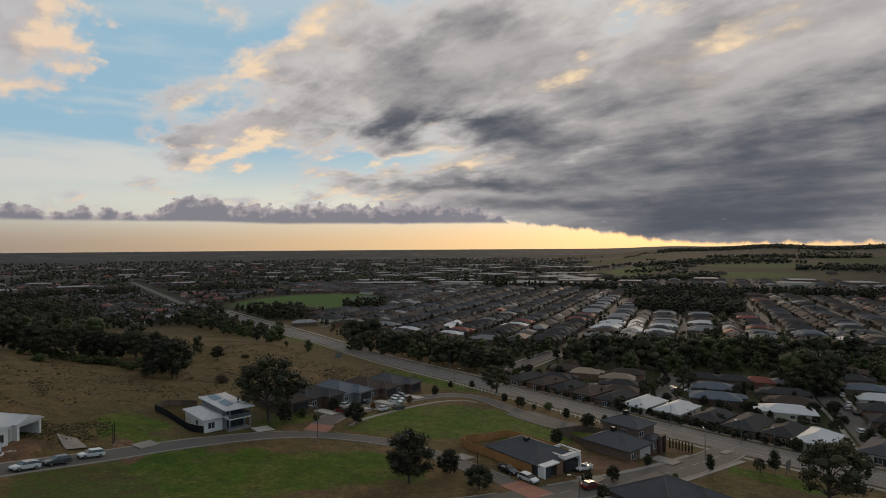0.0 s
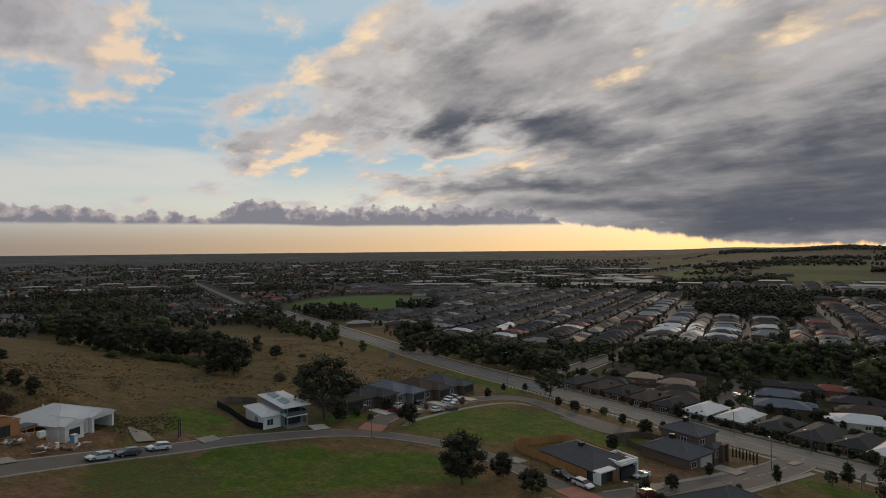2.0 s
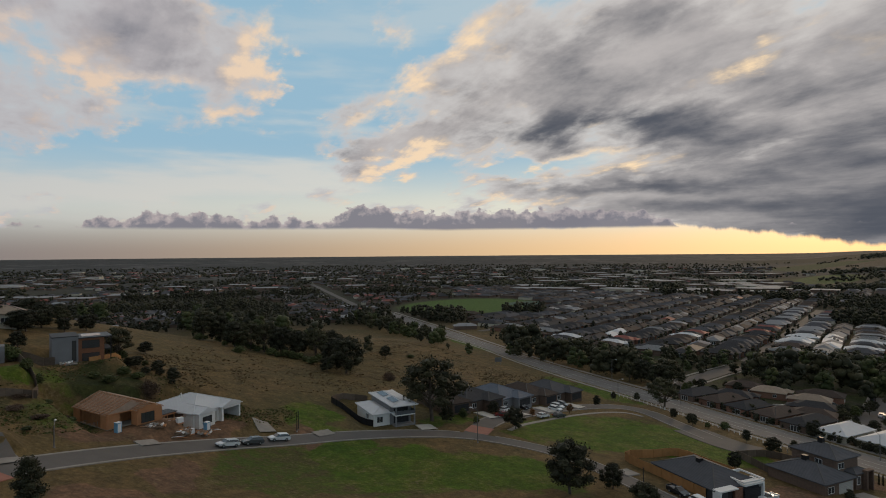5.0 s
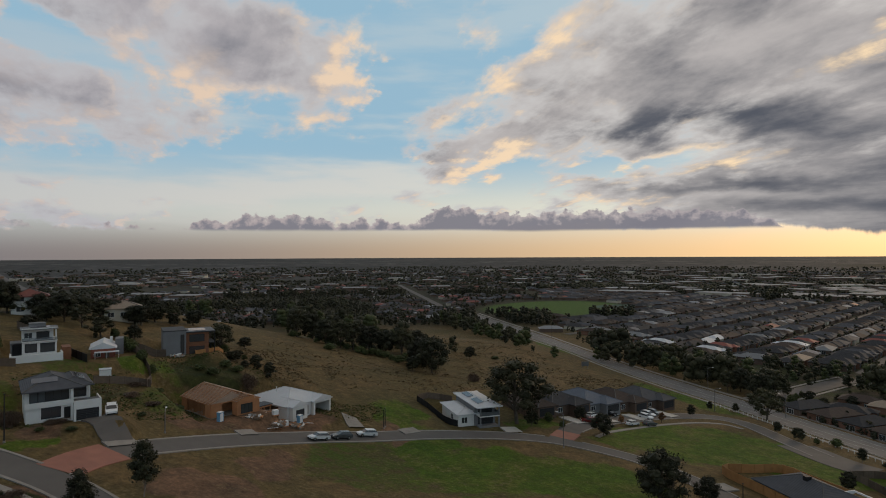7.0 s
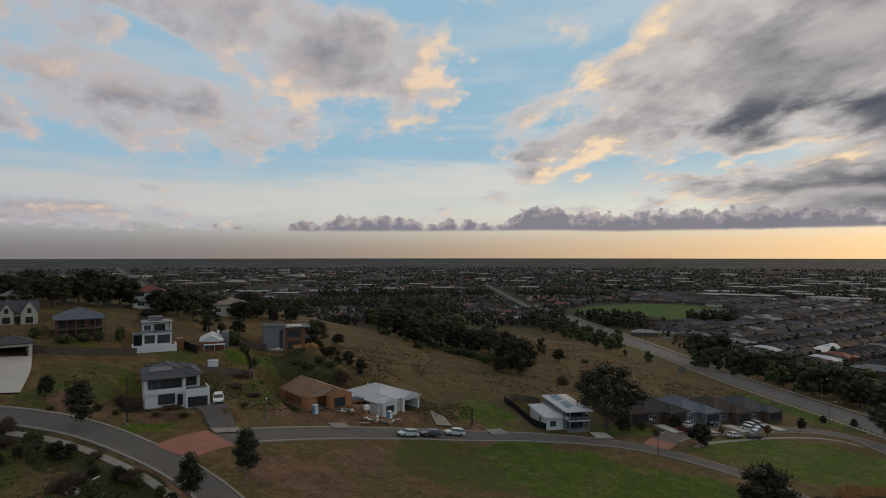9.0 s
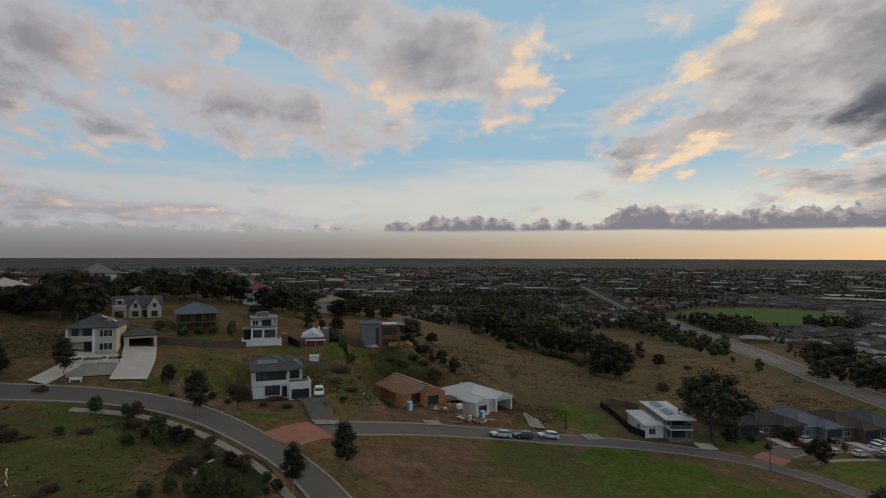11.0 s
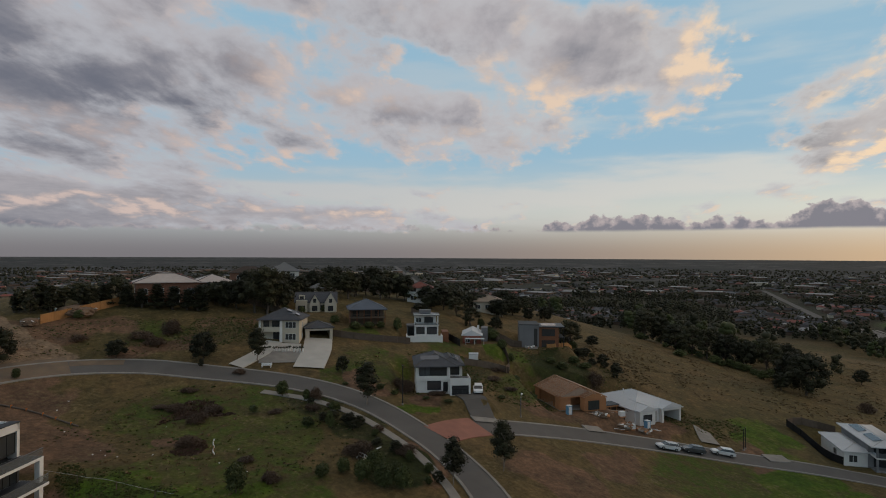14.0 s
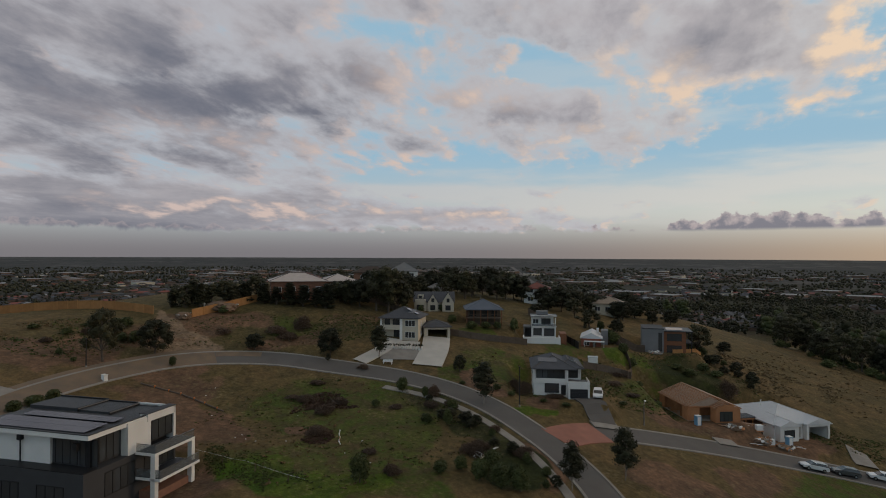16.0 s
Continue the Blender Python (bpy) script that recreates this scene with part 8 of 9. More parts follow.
tree("oak", -134.5, 108.5, 4.4, 1)
tree("scrub", -97.1, 56.8, 3.9, 0.7)
tree("bush", -101.1, 45.9, 0.8, 2)
tree("scrub", -99.8, 56.6, 2.9, 0.9)
tree("scrub", -99.6, 79.7, 1.3, 2.5)
tree("scrub", -94.8, 80.4, 1.2, 2.5)
tree("bush", -91.1, 75.1, 0.9, 2.5)
tree("bush", -94.7, 86.8, 1.1, 2)
tree("scrub", -104.5, 84.4, 1.1, 3)
tree("bush", -103.1, 89.1, 1.3, 2)
tree("scrub", -93.0, 61.0, 1.1, 3)
tree("bush", -88.6, 60.5, 0.7, 3)
tree("bush", -91.2, 57.4, 0.8, 2.5)
tree("bush", -103.1, 96.3, 1.7, 2)
tree("bush", -106.3, 107.1, 2.1, 2)
tree("bush", -109.9, 114.9, 2.2, 2)
tree("bush", -106.9, 116.1, 1.9, 2)
tree("bush", -109.9, 106.5, 1.8, 2)
tree("bush", -99.5, 111.2, 1.5, 2)
tree("scrub", -98.8, 88.7, 1.3, 2)
tree("gum", -123.4, -15.9, 10.2, 0.75)
tree("oak", -128.1, -7.6, 7.5, 0.9)
tree("bush", -122.7, -4.3, 2.2, 0.8)
tree("oak", -129.3, 11.0, 3.6, 1.3)
tree("scrub", -137.6, 22.2, 5.1, 0.7)
tree("bush", -71.9, 18.7, 4.2, 0.8)
tree("scrub", -73.2, 23.2, 1.8, 1.3)
tree("scrub", -80.1, 22.3, 1.1, 2)
tree("bush", -87.9, 33.7, 1.8, 1.4)
tree("bush", -86.0, 36.5, 3.1, 0.6)
tree("bush", -71.5, 29.4, 2.1, 1.2)
tree("bush", -71.8, 32.4, 2.2, 1.1)
tree("bush", -68.6, 33.7, 3.4, 0.9)
tree("bush", -66.5, 35.5, 3.7, 0.9)
tree("bush", -65.0, 37.5, 3.5, 0.9)
tree("bush", -71.1, 36.7, 3.1, 1)
tree("bush", -68.4, 38.6, 2.3, 1)
tree("scrub", -75.2, 36.8, 3.6, 0.9)
tree("scrub", -76.5, 35.8, 2.0, 1.3)
tree("bush", -71.8, 42.5, 1.8, 0.9)
tree("scrub", -95.4, 31.0, 1.0, 2)
tree("scrub", -89.3, 16.6, 2.4, 1.3)
tree("scrub", -98.2, 19.6, 2.1, 1.5)
tree("scrub", -104.3, 17.4, 1.8, 1.8)
tree("scrub", -101.0, 22.6, 1.8, 1.8)
tree("scrub", -106.2, 15.7, 1.0, 2.5)
tree("scrub", -111.1, 20.6, 1.1, 2.5)
tree("bush", -103.0, -22.0, 2.2, 1.6)
tree("bush", -105.5, -20.1, 2.3, 1.3)
tree("bush", -101.0, -24.0, 2.0, 1.5)
tree("bush", -133.2, -11.5, 2.8, 1.2)
tree("bush", -136.3, -23.9, 1.6, 1.6)
tree("scrub", -131.6, -26.5, 1.5, 1.6)
tree("bush", -125.4, -23.1, 1.5, 1)
tree("bush", -133.2, -14.0, 2.3, 1.3)
tree("bush", -122.6, -20.4, 1.0, 1.5)
tree("scrub", -137.3, -20.0, 2.3, 1.4)
tree("bush", -141.3, -13.8, 2.7, 1.2)
tree("bush", -141.7, -20.6, 1.5, 2)
tree("scrub", -136.6, 16.4, 2.9, 1.6)
tree("scrub", -133.3, 18.4, 2.6, 1.6)
tree("bush", -149.8, 5.6, 2.2, 1.3)
tree("bush", -141.2, -15.9, 2.4, 1.4)
tree("bush", -139.7, -30.1, 1.2, 2.5)
tree("scrub", -138.0, 5.2, 1.8, 1.8)
tree("bush", -97.2, 28.0, 1.6, 1.2)
tree("bush", -97.3, 51.2, 1.3, 1.6)
tree("bush", -94.6, 52.7, 1.1, 1.6)
tree("scrub", -86.1, 41.8, 1.5, 1.2)
tree("bush", -96.4, 64.2, 1.1, 2)
tree("oak", -56.4, 346.6, 13.7, 1)
tree("gum", -49.1, 319.6, 15.1, 1)
tree("gum", -43.1, 298.0, 10.0, 1)
tree("oak", -44.0, 324.7, 14.1, 1)
tree("gum", -38.3, 302.9, 11.9, 1)
tree("gum", -38.6, 329.2, 15.6, 1)
tree("oak", -33.3, 307.3, 10.3, 1)
tree("gum", -28.7, 288.8, 12.5, 1)
tree("gum", -28.0, 311.3, 12.3, 1)
tree("oak", -23.7, 292.5, 13.8, 1)
tree("gum", -22.6, 314.8, 10.5, 1)
tree("gum", -18.6, 295.8, 12.8, 1)
tree("oak", -15.0, 279.1, 11.0, 1)
tree("gum", -13.4, 298.9, 14.1, 1)
tree("gum", -10.0, 281.9, 9.4, 1)
tree("oak", -8.0, 301.7, 13.1, 1)
tree("gum", -5.0, 284.5, 11.2, 1)
tree("gum", -2.3, 269.2, 12.7, 1)
tree("oak", 0.2, 287.0, 9.6, 1)
tree("gum", 2.6, 271.4, 11.8, 1)
tree("gum", 5.5, 289.3, 11.4, 1)
tree("oak", 7.6, 273.6, 12.9, 1)
tree("gum", 9.6, 259.4, 8.7, 1)
tree("gum", 12.7, 275.7, 12.0, 1)
tree("oak", 14.4, 261.4, 10.3, 1)
tree("gum", 17.9, 277.8, 13.1, 1)
tree("gum", 19.3, 263.4, 8.8, 1)
tree("oak", 20.6, 250.2, 10.8, 1)
tree("gum", 24.3, 265.2, 10.5, 1)
tree("gum", 25.3, 252.0, 11.9, 1)
tree("gum", -206.1, 473.8, 11.2, 1.1)
tree("oak", -195.7, 456.4, 13.5, 1.1)
tree("oak", -185.9, 439.9, 9.5, 1.1)
tree("gum", -176.7, 424.3, 11.3, 1.1)
tree("oak", -185.6, 452.4, 10.7, 1.1)
tree("oak", -176.2, 436.1, 12.9, 1.1)
tree("gum", -167.3, 420.6, 9.1, 1.1)
tree("oak", -158.7, 405.3, 10.8, 1.1)
tree("oak", -166.6, 432.4, 10.2, 1.1)
tree("gum", -158.1, 416.9, 12.3, 1.1)
tree("oak", -149.8, 401.6, 8.7, 1.1)
tree("oak", -141.4, 385.5, 10.3, 1.1)
tree("gum", -149.0, 413.3, 9.8, 1.1)
tree("oak", -141.0, 397.9, 11.8, 1.1)
tree("oak", -132.7, 381.3, 8.3, 1.1)
tree("gum", -122.8, 359.1, 9.6, 1.1)
tree("oak", -132.3, 394.2, 9.3, 1.1)
tree("oak", -124.2, 377.0, 11.1, 1.1)
tree("gum", -114.1, 352.7, 7.6, 1.1)
tree("oak", -96.9, 305.6, 8.1, 1.1)
tree("oak", -115.9, 372.9, 8.8, 1.1)
tree("gum", -105.9, 347.6, 10.3, 1.1)
tree("oak", -92.7, 310.7, 6.7, 1.1)
tree("oak", -86.5, 295.8, 7.9, 1.1)
tree("gum", -98.6, 344.7, 8.2, 1.1)
tree("oak", -88.3, 315.6, 9.3, 1.1)
tree("oak", 64.2, 298.4, 12.9, 1.05)
tree("gum", 64.1, 279.4, 14.3, 1.05)
tree("oak", 63.9, 262.4, 9.8, 1.05)
tree("gum", 74.7, 289.3, 13.7, 1.05)
tree("oak", 73.9, 271.5, 16.1, 1.05)
tree("gum", 86.0, 299.7, 13.0, 1.05)
tree("oak", 84.6, 280.9, 14.4, 1.05)
tree("gum", 83.2, 264.0, 9.9, 1.05)
tree("oak", 95.8, 290.6, 13.7, 1.05)
tree("gum", 93.9, 272.8, 16.1, 1.05)
tree("oak", 107.8, 300.7, 13.0, 1.05)
tree("gum", 105.2, 282.0, 14.5, 1.05)
tree("oak", 102.7, 265.4, 9.9, 1.05)
tree("gum", 117.1, 291.6, 13.8, 1.05)
tree("oak", 113.9, 274.0, 16.2, 1.05)
tree("gum", 129.8, 301.6, 13.1, 1.05)
tree("oak", 125.9, 283.1, 14.5, 1.05)
tree("gum", 122.3, 266.4, 10.0, 1.05)
tree("oak", 138.4, 292.4, 13.8, 1.05)
tree("gum", 134.1, 275.0, 16.3, 1.05)
tree("oak", 151.8, 302.3, 13.1, 1.05)
tree("gum", 146.6, 283.9, 14.5, 1.05)
tree("oak", 141.9, 267.3, 10.0, 1.05)
tree("gum", 159.8, 293.1, 13.9, 1.05)
tree("oak", 154.3, 275.8, 16.3, 1.05)
tree("gum", 173.8, 302.9, 13.1, 1.05)
tree("oak", 167.3, 284.5, 14.6, 1.05)
tree("gum", 161.6, 268.2, 10.0, 1.05)
tree("oak", 181.2, 293.8, 13.9, 1.05)
tree("gum", 174.5, 276.5, 16.3, 1.05)
tree("oak", 195.8, 303.3, 13.2, 1.05)
tree("gum", 188.2, 285.1, 14.6, 1.05)
tree("oak", 181.2, 268.8, 10.1, 1.05)
tree("gum", 202.6, 294.2, 13.9, 1.05)
tree("gum", 135.9, 233.1, 15.2, 1)
tree("gum", 134.4, 227.1, 17.9, 1)
tree("gum", 132.9, 221.4, 13.1, 1)
tree("gum", 142.1, 233.4, 15.2, 1)
tree("gum", 140.5, 227.5, 17.9, 1)
tree("gum", 138.9, 221.8, 13.1, 1)
tree("gum", 148.4, 233.7, 15.2, 1)
tree("gum", 146.6, 227.8, 18.0, 1)
tree("gum", 144.9, 222.2, 13.1, 1)
tree("gum", 154.6, 234.0, 15.2, 1)
tree("oak", -310.3, 382.3, 15.6, 0.881535)
tree("oak", -287.1, 360.3, 18.3, 1.11781)
tree("oak", -312.6, 400.1, 20.1, 1.13941)
tree("gum", -268.9, 347.8, 18.0, 1.13233)
tree("gum", -298.2, 392.3, 17.8, 1.10616)
tree("gum", -270.9, 361.9, 16.9, 1.02708)
tree("oak", -280.2, 382.5, 21.2, 1.13626)
tree("oak", -282.9, 399.1, 13.9, 1.09672)
tree("gum", -244.0, 350.9, 13.6, 1.05962)
tree("gum", -253.4, 368.0, 12.4, 1.12909)
tree("oak", -223.2, 327.0, 11.3, 1.03712)
tree("gum", -238.7, 362.9, 17.0, 0.873253)
tree("oak", -211.4, 327.6, 10.3, 1.00257)
tree("oak", -146.5, 229.8, 12.4, 0.885343)
tree("oak", -156.7, 253.8, 11.2, 1.15173)
tree("oak", -158.7, 260.0, 10.4, 0.864984)
tree("oak", -124.7, 207.3, 7.2, 1.08632)
tree("gum", -138.5, 235.1, 13.2, 1.12133)
tree("gum", -119.3, 212.6, 10.0, 0.877215)
tree("oak", -126.3, 225.8, 6.8, 0.983572)
tree("oak", -131.9, 242.7, 6.6, 0.909348)
tree("gum", -115.2, 222.0, 8.8, 0.922533)
tree("oak", -123.4, 237.0, 11.6, 1.05844)
tree("oak", -110.4, 221.4, 9.7, 0.962502)
tree("oak", -108.9, 220.5, 11.0, 0.993262)
tree("oak", -109.0, 229.8, 8.9, 0.862904)
tree("bush", -274.2, 347.4, 4.1, 1.6)
tree("bush", -151.4, 195.4, 3.2, 1.6)
tree("bush", -155.6, 204.6, 2.1, 1.6)
tree("bush", -157.4, 211.0, 2.5, 1.6)
tree("bush", -153.3, 209.7, 2.4, 1.6)
tree("bush", -140.2, 195.7, 2.1, 1.6)
tree("bush", -147.4, 210.0, 3.6, 1.6)
tree("bush", -137.6, 200.2, 3.5, 1.6)
tree("bush", -136.2, 202.4, 3.4, 1.6)
tree("bush", -130.9, 198.7, 3.2, 1.6)
tree("bush", -127.2, 197.5, 2.7, 1.6)
tree("bush", -129.4, 205.6, 2.4, 1.6)
tree("bush", -120.6, 196.1, 3.3, 1.6)
tree("bush", -117.4, 195.5, 2.4, 1.6)
tree("bush", -116.2, 198.4, 3.2, 1.6)
tree("bush", -113.4, 198.5, 3.2, 1.6)
tree("bush", -111.1, 199.6, 3.0, 1.6)
tree("bush", -107.2, 197.8, 2.4, 1.6)
tree("bush", -103.0, 195.3, 3.4, 1.6)
tree("bush", -104.5, 203.7, 3.6, 1.6)
tree("bush", -97.0, 194.6, 2.9, 1.6)
tree("bush", -98.5, 203.5, 3.4, 1.6)
tree("bush", -95.0, 202.3, 3.5, 1.6)
tree("bush", -89.5, 196.8, 2.0, 1.6)
tree("oak", -158.7, 34.7, 5.2, 1.00093)
tree("gum", -166.8, 37.3, 7.1, 0.903278)
tree("gum", -154.1, 36.0, 6.1, 1.11947)
tree("oak", -152.3, 37.2, 4.1, 1.05207)
tree("oak", -158.8, 42.4, 5.6, 0.906598)
tree("oak", -165.9, 46.1, 6.0, 0.964238)
tree("oak", -167.1, 46.8, 7.2, 1.12626)
tree("gum", -153.6, 46.9, 4.0, 1.03584)
tree("gum", -151.7, 46.8, 5.0, 1.08968)
tree("gum", -168.3, 53.7, 6.5, 1.12134)
tree("oak", -162.0, 56.2, 6.7, 1.01106)
tree("oak", -168.2, 60.4, 5.4, 1.10911)
tree("gum", -160.0, 57.6, 5.4, 0.940705)
tree("oak", -162.1, 60.7, 5.4, 1.03547)
tree("oak", -180.0, 71.7, 6.0, 1.03624)
tree("gum", -161.6, 66.9, 6.3, 1.03018)
tree("gum", -169.9, 73.1, 7.7, 1.14645)
tree("oak", -184.2, 79.2, 9.0, 1.03602)
tree("gum", -166.1, 76.4, 8.3, 1.02667)
tree("gum", -171.8, 81.2, 5.3, 1.09276)
tree("gum", -178.9, 88.7, 6.9, 1.05141)
tree("oak", -192.7, 98.0, 9.8, 0.992997)
tree("oak", -169.3, 89.0, 8.6, 0.919265)
tree("oak", -850.8, 464.2, 38.8, 0.981668)
tree("gum", -176.2, 99.1, 7.5, 1.08863)
tree("oak", -170.3, 98.5, 9.3, 0.939616)
tree("oak", -164.9, 103.3, 6.8, 0.926914)
tree("oak", -168.3, 104.4, 6.6, 0.97776)
tree("oak", -157.1, 100.0, 4.8, 1.10966)
tree("gum", -173.1, 114.2, 4.8, 1.01432)
tree("oak", -168.2, 112.5, 6.5, 1.0772)
tree("gum", -168.6, 114.0, 4.0, 0.964362)
tree("oak", -164.5, 114.2, 6.5, 1.04147)
tree("gum", -176.2, 125.6, 4.5, 1.24083)
tree("oak", -163.4, 120.1, 5.0, 0.931969)
tree("gum", -161.7, 119.3, 5.4, 1.11127)
tree("oak", -171.6, 127.6, 5.2, 1.23177)
tree("oak", -162.4, 124.3, 6.0, 1.14956)
tree("oak", -163.4, 127.0, 4.6, 0.933867)
tree("oak", -179.1, 145.4, 5.5, 1.20755)
tree("oak", -154.8, 125.2, 6.1, 1.15596)
tree("oak", -175.6, 145.4, 7.0, 0.928458)
tree("gum", -158.9, 135.5, 5.9, 1.07589)
tree("oak", -169.4, 144.8, 6.2, 1.03159)
tree("oak", -174.1, 155.2, 6.0, 1.13875)
tree("gum", -167.5, 149.4, 5.9, 0.909818)
tree("oak", -152.4, 137.1, 4.5, 0.954836)
tree("oak", -461.2, 434.9, 18.0, 1.06685)
tree("oak", -155.3, 147.8, 5.7, 1.15609)
tree("oak", -428.1, 421.1, 19.8, 1.19182)
tree("oak", -127.7, 124.0, 3.0, 1.3)
tree("bush", -123.1, 123.8, 2.3, 1.3)
tree("oak", -125.8, 128.7, 2.6, 1.3)
tree("bush", -120.6, 125.6, 2.8, 1.3)
tree("oak", -114.7, 122.0, 2.8, 1.3)
tree("oak", -114.8, 123.8, 3.0, 1.3)
tree("bush", -115.0, 127.2, 1.7, 1.3)
tree("oak", -109.0, 120.8, 2.0, 1.3)
tree("oak", -110.4, 126.3, 2.9, 1.3)
tree("oak", -107.4, 123.7, 1.9, 1.3)
tree("oak", -100.9, 120.3, 1.5, 1.3)
tree("oak", -102.9, 123.4, 2.5, 1.3)
tree("pine", -156.7, -5.8, 4.1, 1.8)
tree("gum", -157.5, -5.1, 4.5, 1)
tree("oak", -155.1, -3.1, 3.8, 1)
tree("gum", -158.0, -2.4, 5.3, 1)
tree("pine", -159.0, -1.1, 6.0, 1.8)
tree("pine", -155.9, 0.6, 6.1, 1.8)
tree("pine", -157.2, 2.0, 3.8, 1.8)
tree("gum", -158.4, 3.2, 5.0, 1)
tree("gum", -159.4, 6.0, 5.6, 1)
tree("oak", -157.2, 7.5, 5.1, 1)
tree("gum", -157.1, 7.8, 5.3, 1)
tree("gum", -160.5, 10.0, 4.2, 1)
tree("pine", -160.4, 11.7, 3.3, 1.8)
tree("gum", -161.0, 13.8, 6.6, 1)
tree("pine", -159.4, 15.3, 3.6, 1.8)
tree("gum", -158.8, 15.5, 3.7, 1)
tree("gum", 93.5, 230.1, 9.5, 1)
tree("gum", 80.3, 182.7, 3.6, 1)
tree("oak", 77.4, 205.2, 4.0, 1)
tree("gum", 107.8, 216.9, 5.3, 1)
tree("gum", 106.8, 175.9, 4.3, 1)
tree("oak", 96.9, 169.0, 5.0, 1)
tree("oak", 98.0, 184.7, 4.0, 1)
tree("gum", 105.2, 154.0, 3.6, 1)
tree("gum", 113.8, 159.8, 3.8, 1)
tree("gum", 113.3, 170.6, 4.7, 1)
tree("gum", 37.3, 223.3, 3.5, 1)
tree("gum", 46.1, 214.6, 3.8, 1)
tree("oak", 67.3, 256.2, 11.1, 1)
tree("gum", 59.8, 198.8, 3.9, 1)
tree("oak", 64.4, 195.4, 3.1, 1)
tree("gum", 66.0, 184.3, 2.2, 1)
tree("gum", 91.0, 152.4, 3.9, 1)
tree("oak", 121.3, 193.8, 4.6, 1)
tree("oak", 148.3, 211.1, 4.2, 1)
tree("gum", 30.4, 265.8, 5.2, 1)
tree("oak", 49.8, 254.4, 4.5, 1)
tree("gum", 141.9, 195.3, 5.0, 1)
tree("gum", 94.1, 195.1, 2.7, 1)
tree("oak", 41.6, 290.1, 6.9, 1)
tree("gum", 59.9, 291.6, 6.9, 1)
tree("gum", 76.1, 318.5, 8.8, 1)

# ---- grass tussocks and low weeds ----
def tussocks(name, label, leaf, count, spots, size, seed):
    r = random.Random(seed)
    verts, faces = [], []
    for _ in range(count):
        x0, y0, rx, ry = r.choice(spots)
        a, q = r.uniform(0, 6.283), math.sqrt(r.random())
        x, y = x0 + rx * q * math.cos(a), y0 + ry * q * math.sin(a)
        if min((Vector((x, y)) - p).length for p in ROAD_LINE) < 5.2 or noise.noise(Vector((x * 0.09, y * 0.09, seed))) < -0.12:
            continue
        z = ground_z(x, y)
        s = size * r.uniform(0.5, 1.5) * (1.7 if r.random() < 0.04 else 1.0)
        for _k in range(4):
            t = r.uniform(0, 6.283)
            u = Vector((math.cos(t), math.sin(t), 0)) * s * 0.5
            top = Vector((r.uniform(-0.3, 0.3) * s, r.uniform(-0.3, 0.3) * s, s * r.uniform(0.35, 0.6)))
            o = Vector((x + r.uniform(-s, s) * 0.5, y + r.uniform(-s, s) * 0.5, z - 0.05))
            b = len(verts)
            verts.extend((o - u, o + u, o + u * 0.6 + top, o - u * 0.6 + top))
            faces.append((b, b + 1, b + 2, b + 3))
    me = bpy.data.meshes.new(name)
    me.from_pydata(verts, [], faces)
    me.materials.append(M[leaf])
    tagged(new(name, me), label, "grass", kind="stuff")


ROAD_LINE = spline(HILL_ROAD, 4.0) + spline(LOWER_ROAD, 4.0) + spline(COURT, 4.0)
SLOPE = [(-92, 20, 22, 22), (-104, 66, 12, 16), (-100, 80, 12, 14), (-138, 10, 10, 26), (-108, 110, 14, 14), (-137, 32, 8, 10), (-78, 122, 8, 10), (-136, -24, 12, 12)]
PADDOCK = [(-105, 165, 30, 40), (-70, 190, 26, 34), (-60, 230, 26, 30), (-110, 135, 16, 20), (-90, 260, 26, 34), (-30, 235, 20, 20)]
tussocks("dry_grass", "brown dry grass tussocks on the slopes", "dry_grass", 9000, SLOPE, 0.24, 21)
tussocks("green_weeds", "low green weeds on the slopes", "green_grass", 9000, SLOPE, 0.26, 22)
tussocks("dead_bramble", "patch of dead reddish-brown bramble on the knoll", "bramble", 6500, [(-97, 18.5, 6.5, 4.5), (-102, 20.5, 5, 3.5), (-90, 16.5, 4.5, 2.6), (-96, 24, 3, 2)], 0.24, 24)
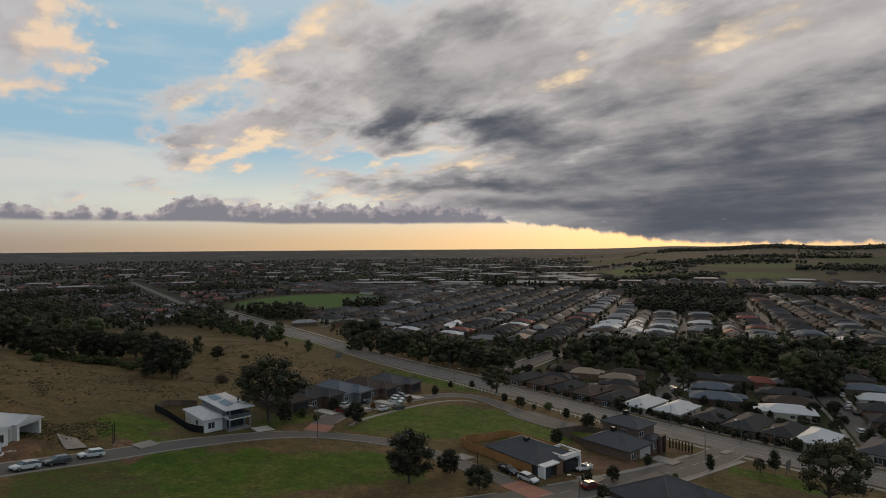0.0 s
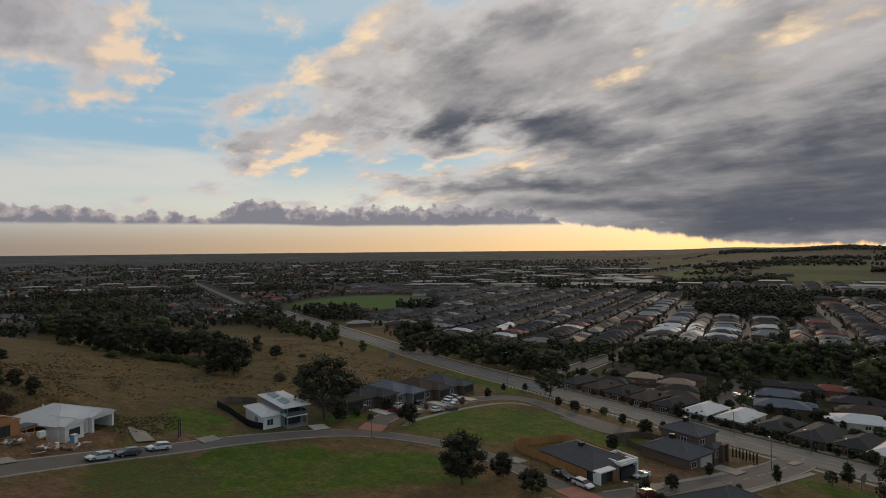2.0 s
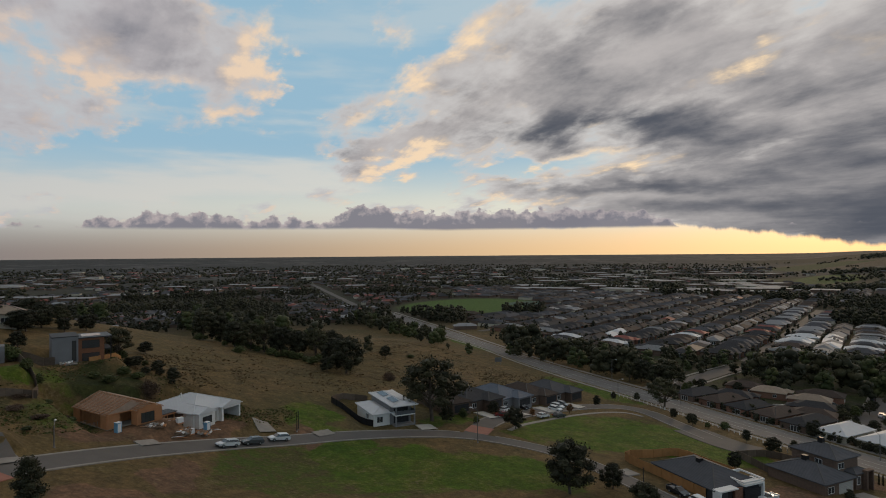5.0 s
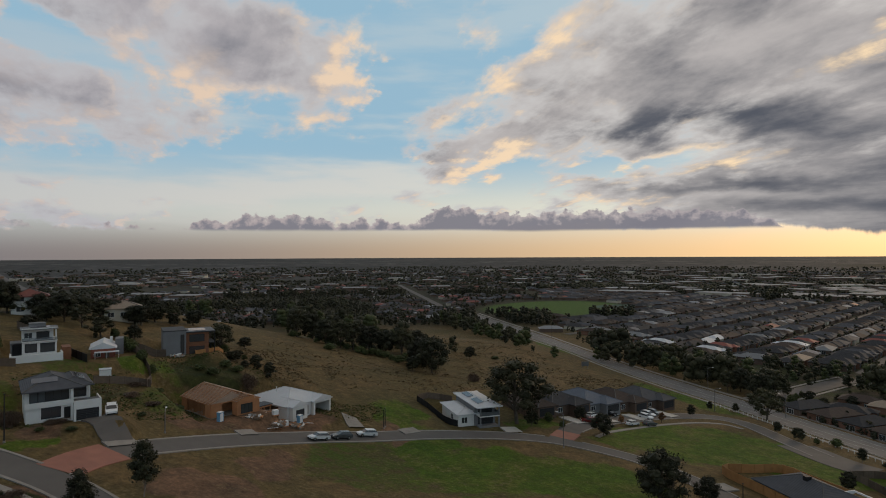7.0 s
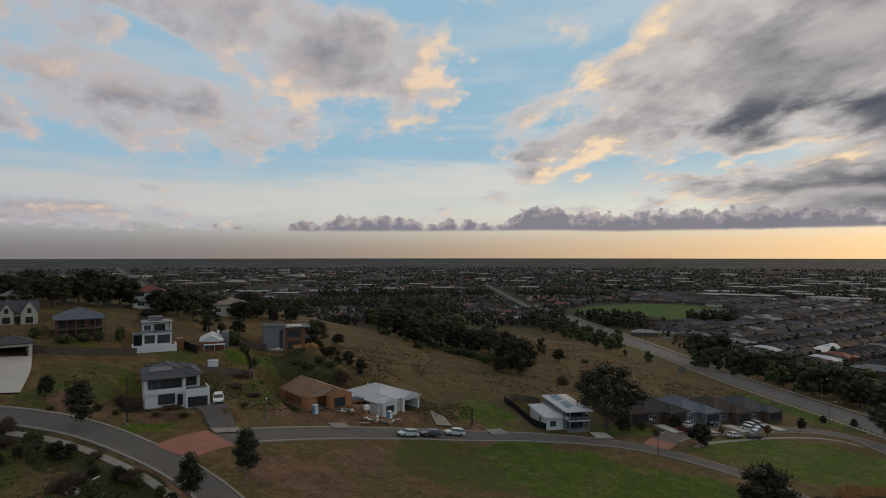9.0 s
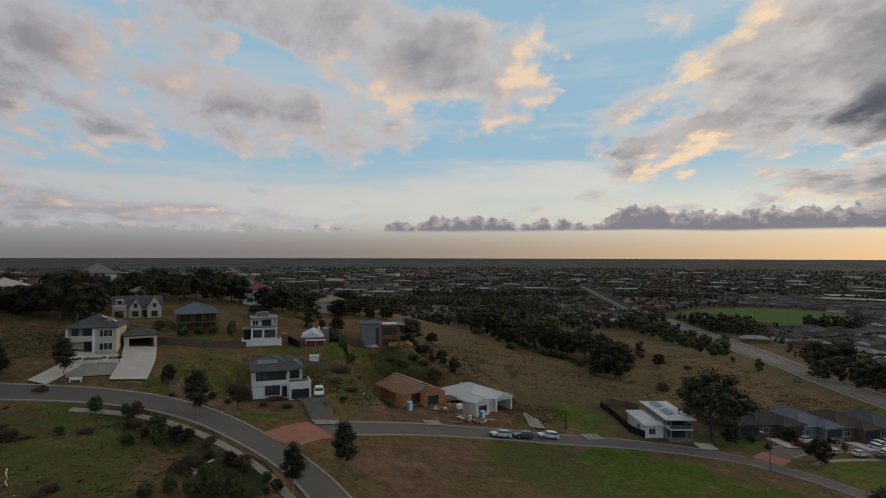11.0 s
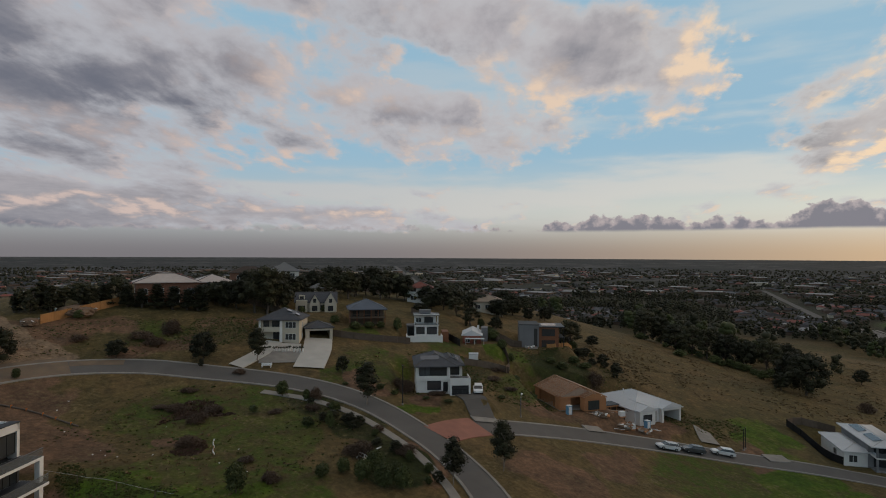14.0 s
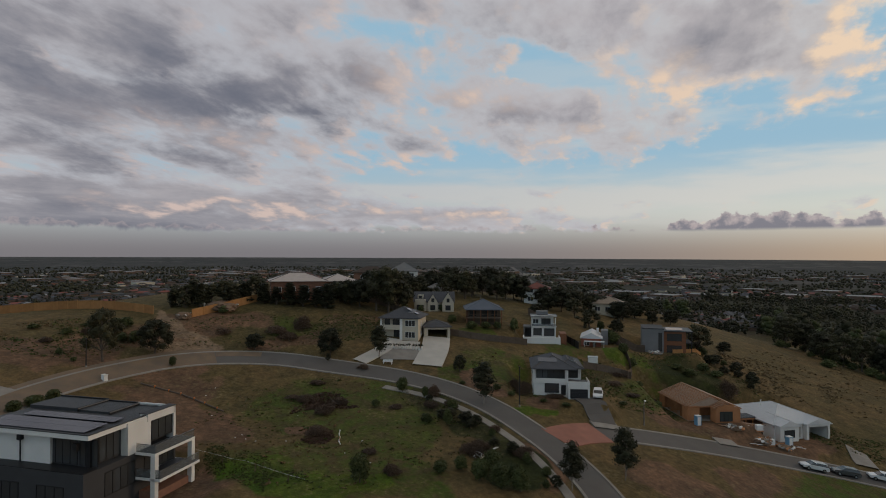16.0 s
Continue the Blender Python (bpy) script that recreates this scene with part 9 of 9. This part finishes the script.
tussocks("rank_grass", "rank green grass below the modern house", "green_grass", 3200, [(-80, 6.5, 6, 2.6), (-74, 10, 4, 3), (-85, 2.5, 4, 1.6)], 0.16, 25)
tussocks("paddock_grass", "straw-brown tussocks across the paddock", "dry_grass", 7000, PADDOCK, 0.36, 23)


# ---- the estate's edge along the main road ----
edge_side = sides(main_line)
er = random.Random(3)
hedge = []
for c, n in zip(main_line, edge_side):
    if 16 < c.x < 132:
        for _ in range(7):
            q = c + n * er.uniform(10.8, 12.6) + Vector((er.uniform(-2, 2), er.uniform(-2, 2)))
            hedge.append((q.x, q.y, er.uniform(1.2, 2.8), 90))
far_trees("hedge", hedge, "dense dark green hedge along the main road", "dark_leaf", 1.5, "hedge")

# ---- creek and garden trees too many to count ----
er.shuffle(FURTHER)
third = len(FURTHER) // 3
far_trees("gum_woods", FURTHER[:third], "grey-green gum trees along the creek and gardens", "gum_leaf")
far_trees("creek_woods", FURTHER[third:2 * third], "dark evergreen trees along the creek and gardens", "dark_leaf")
far_trees("garden_woods", FURTHER[2 * third:], "olive-green trees along the creek and gardens", "green_leaf")
for x, y, turn, paint, kind in ((75, 242.5, 20, "paint_white", "hatch"), (78, 240.5, 20, "paint_silver", "hatch"), (70, 243, 200, "paint_white", "wagon"), (88.5, 229, 70, "paint_white", "hatch"), (133, 203, 67, "paint_white", "wagon"), (137, 201, 67, "paint_silver", "hatch"), (127, 190, 67, "paint_dark", "hatch"), (147, 236, 67, "paint_grey", "wagon"), (121, 171, 247, "paint_white", "hatch"), (97, 258, 67, "paint_grey", "hatch")):
    car(x, y, turn, paint, kind)

# ---- overgrown knoll below the bend ----
kr = random.Random(8)
for _ in range(26):
    x, y = kr.choice(((-86, 41), (-96, 39.5), (-76, 40), (-70, 44), (-90, 38)))
    x, y = x + kr.uniform(-6, 6), y + kr.uniform(-3.5, 3)
    if min((Vector((x, y)) - p).length for p in ROAD_LINE) > 6.6:
        tree(kr.choice(("oak", "scrub", "oak", "bush")), x, y, kr.uniform(0.9, 2.2), kr.uniform(1.0, 1.5))
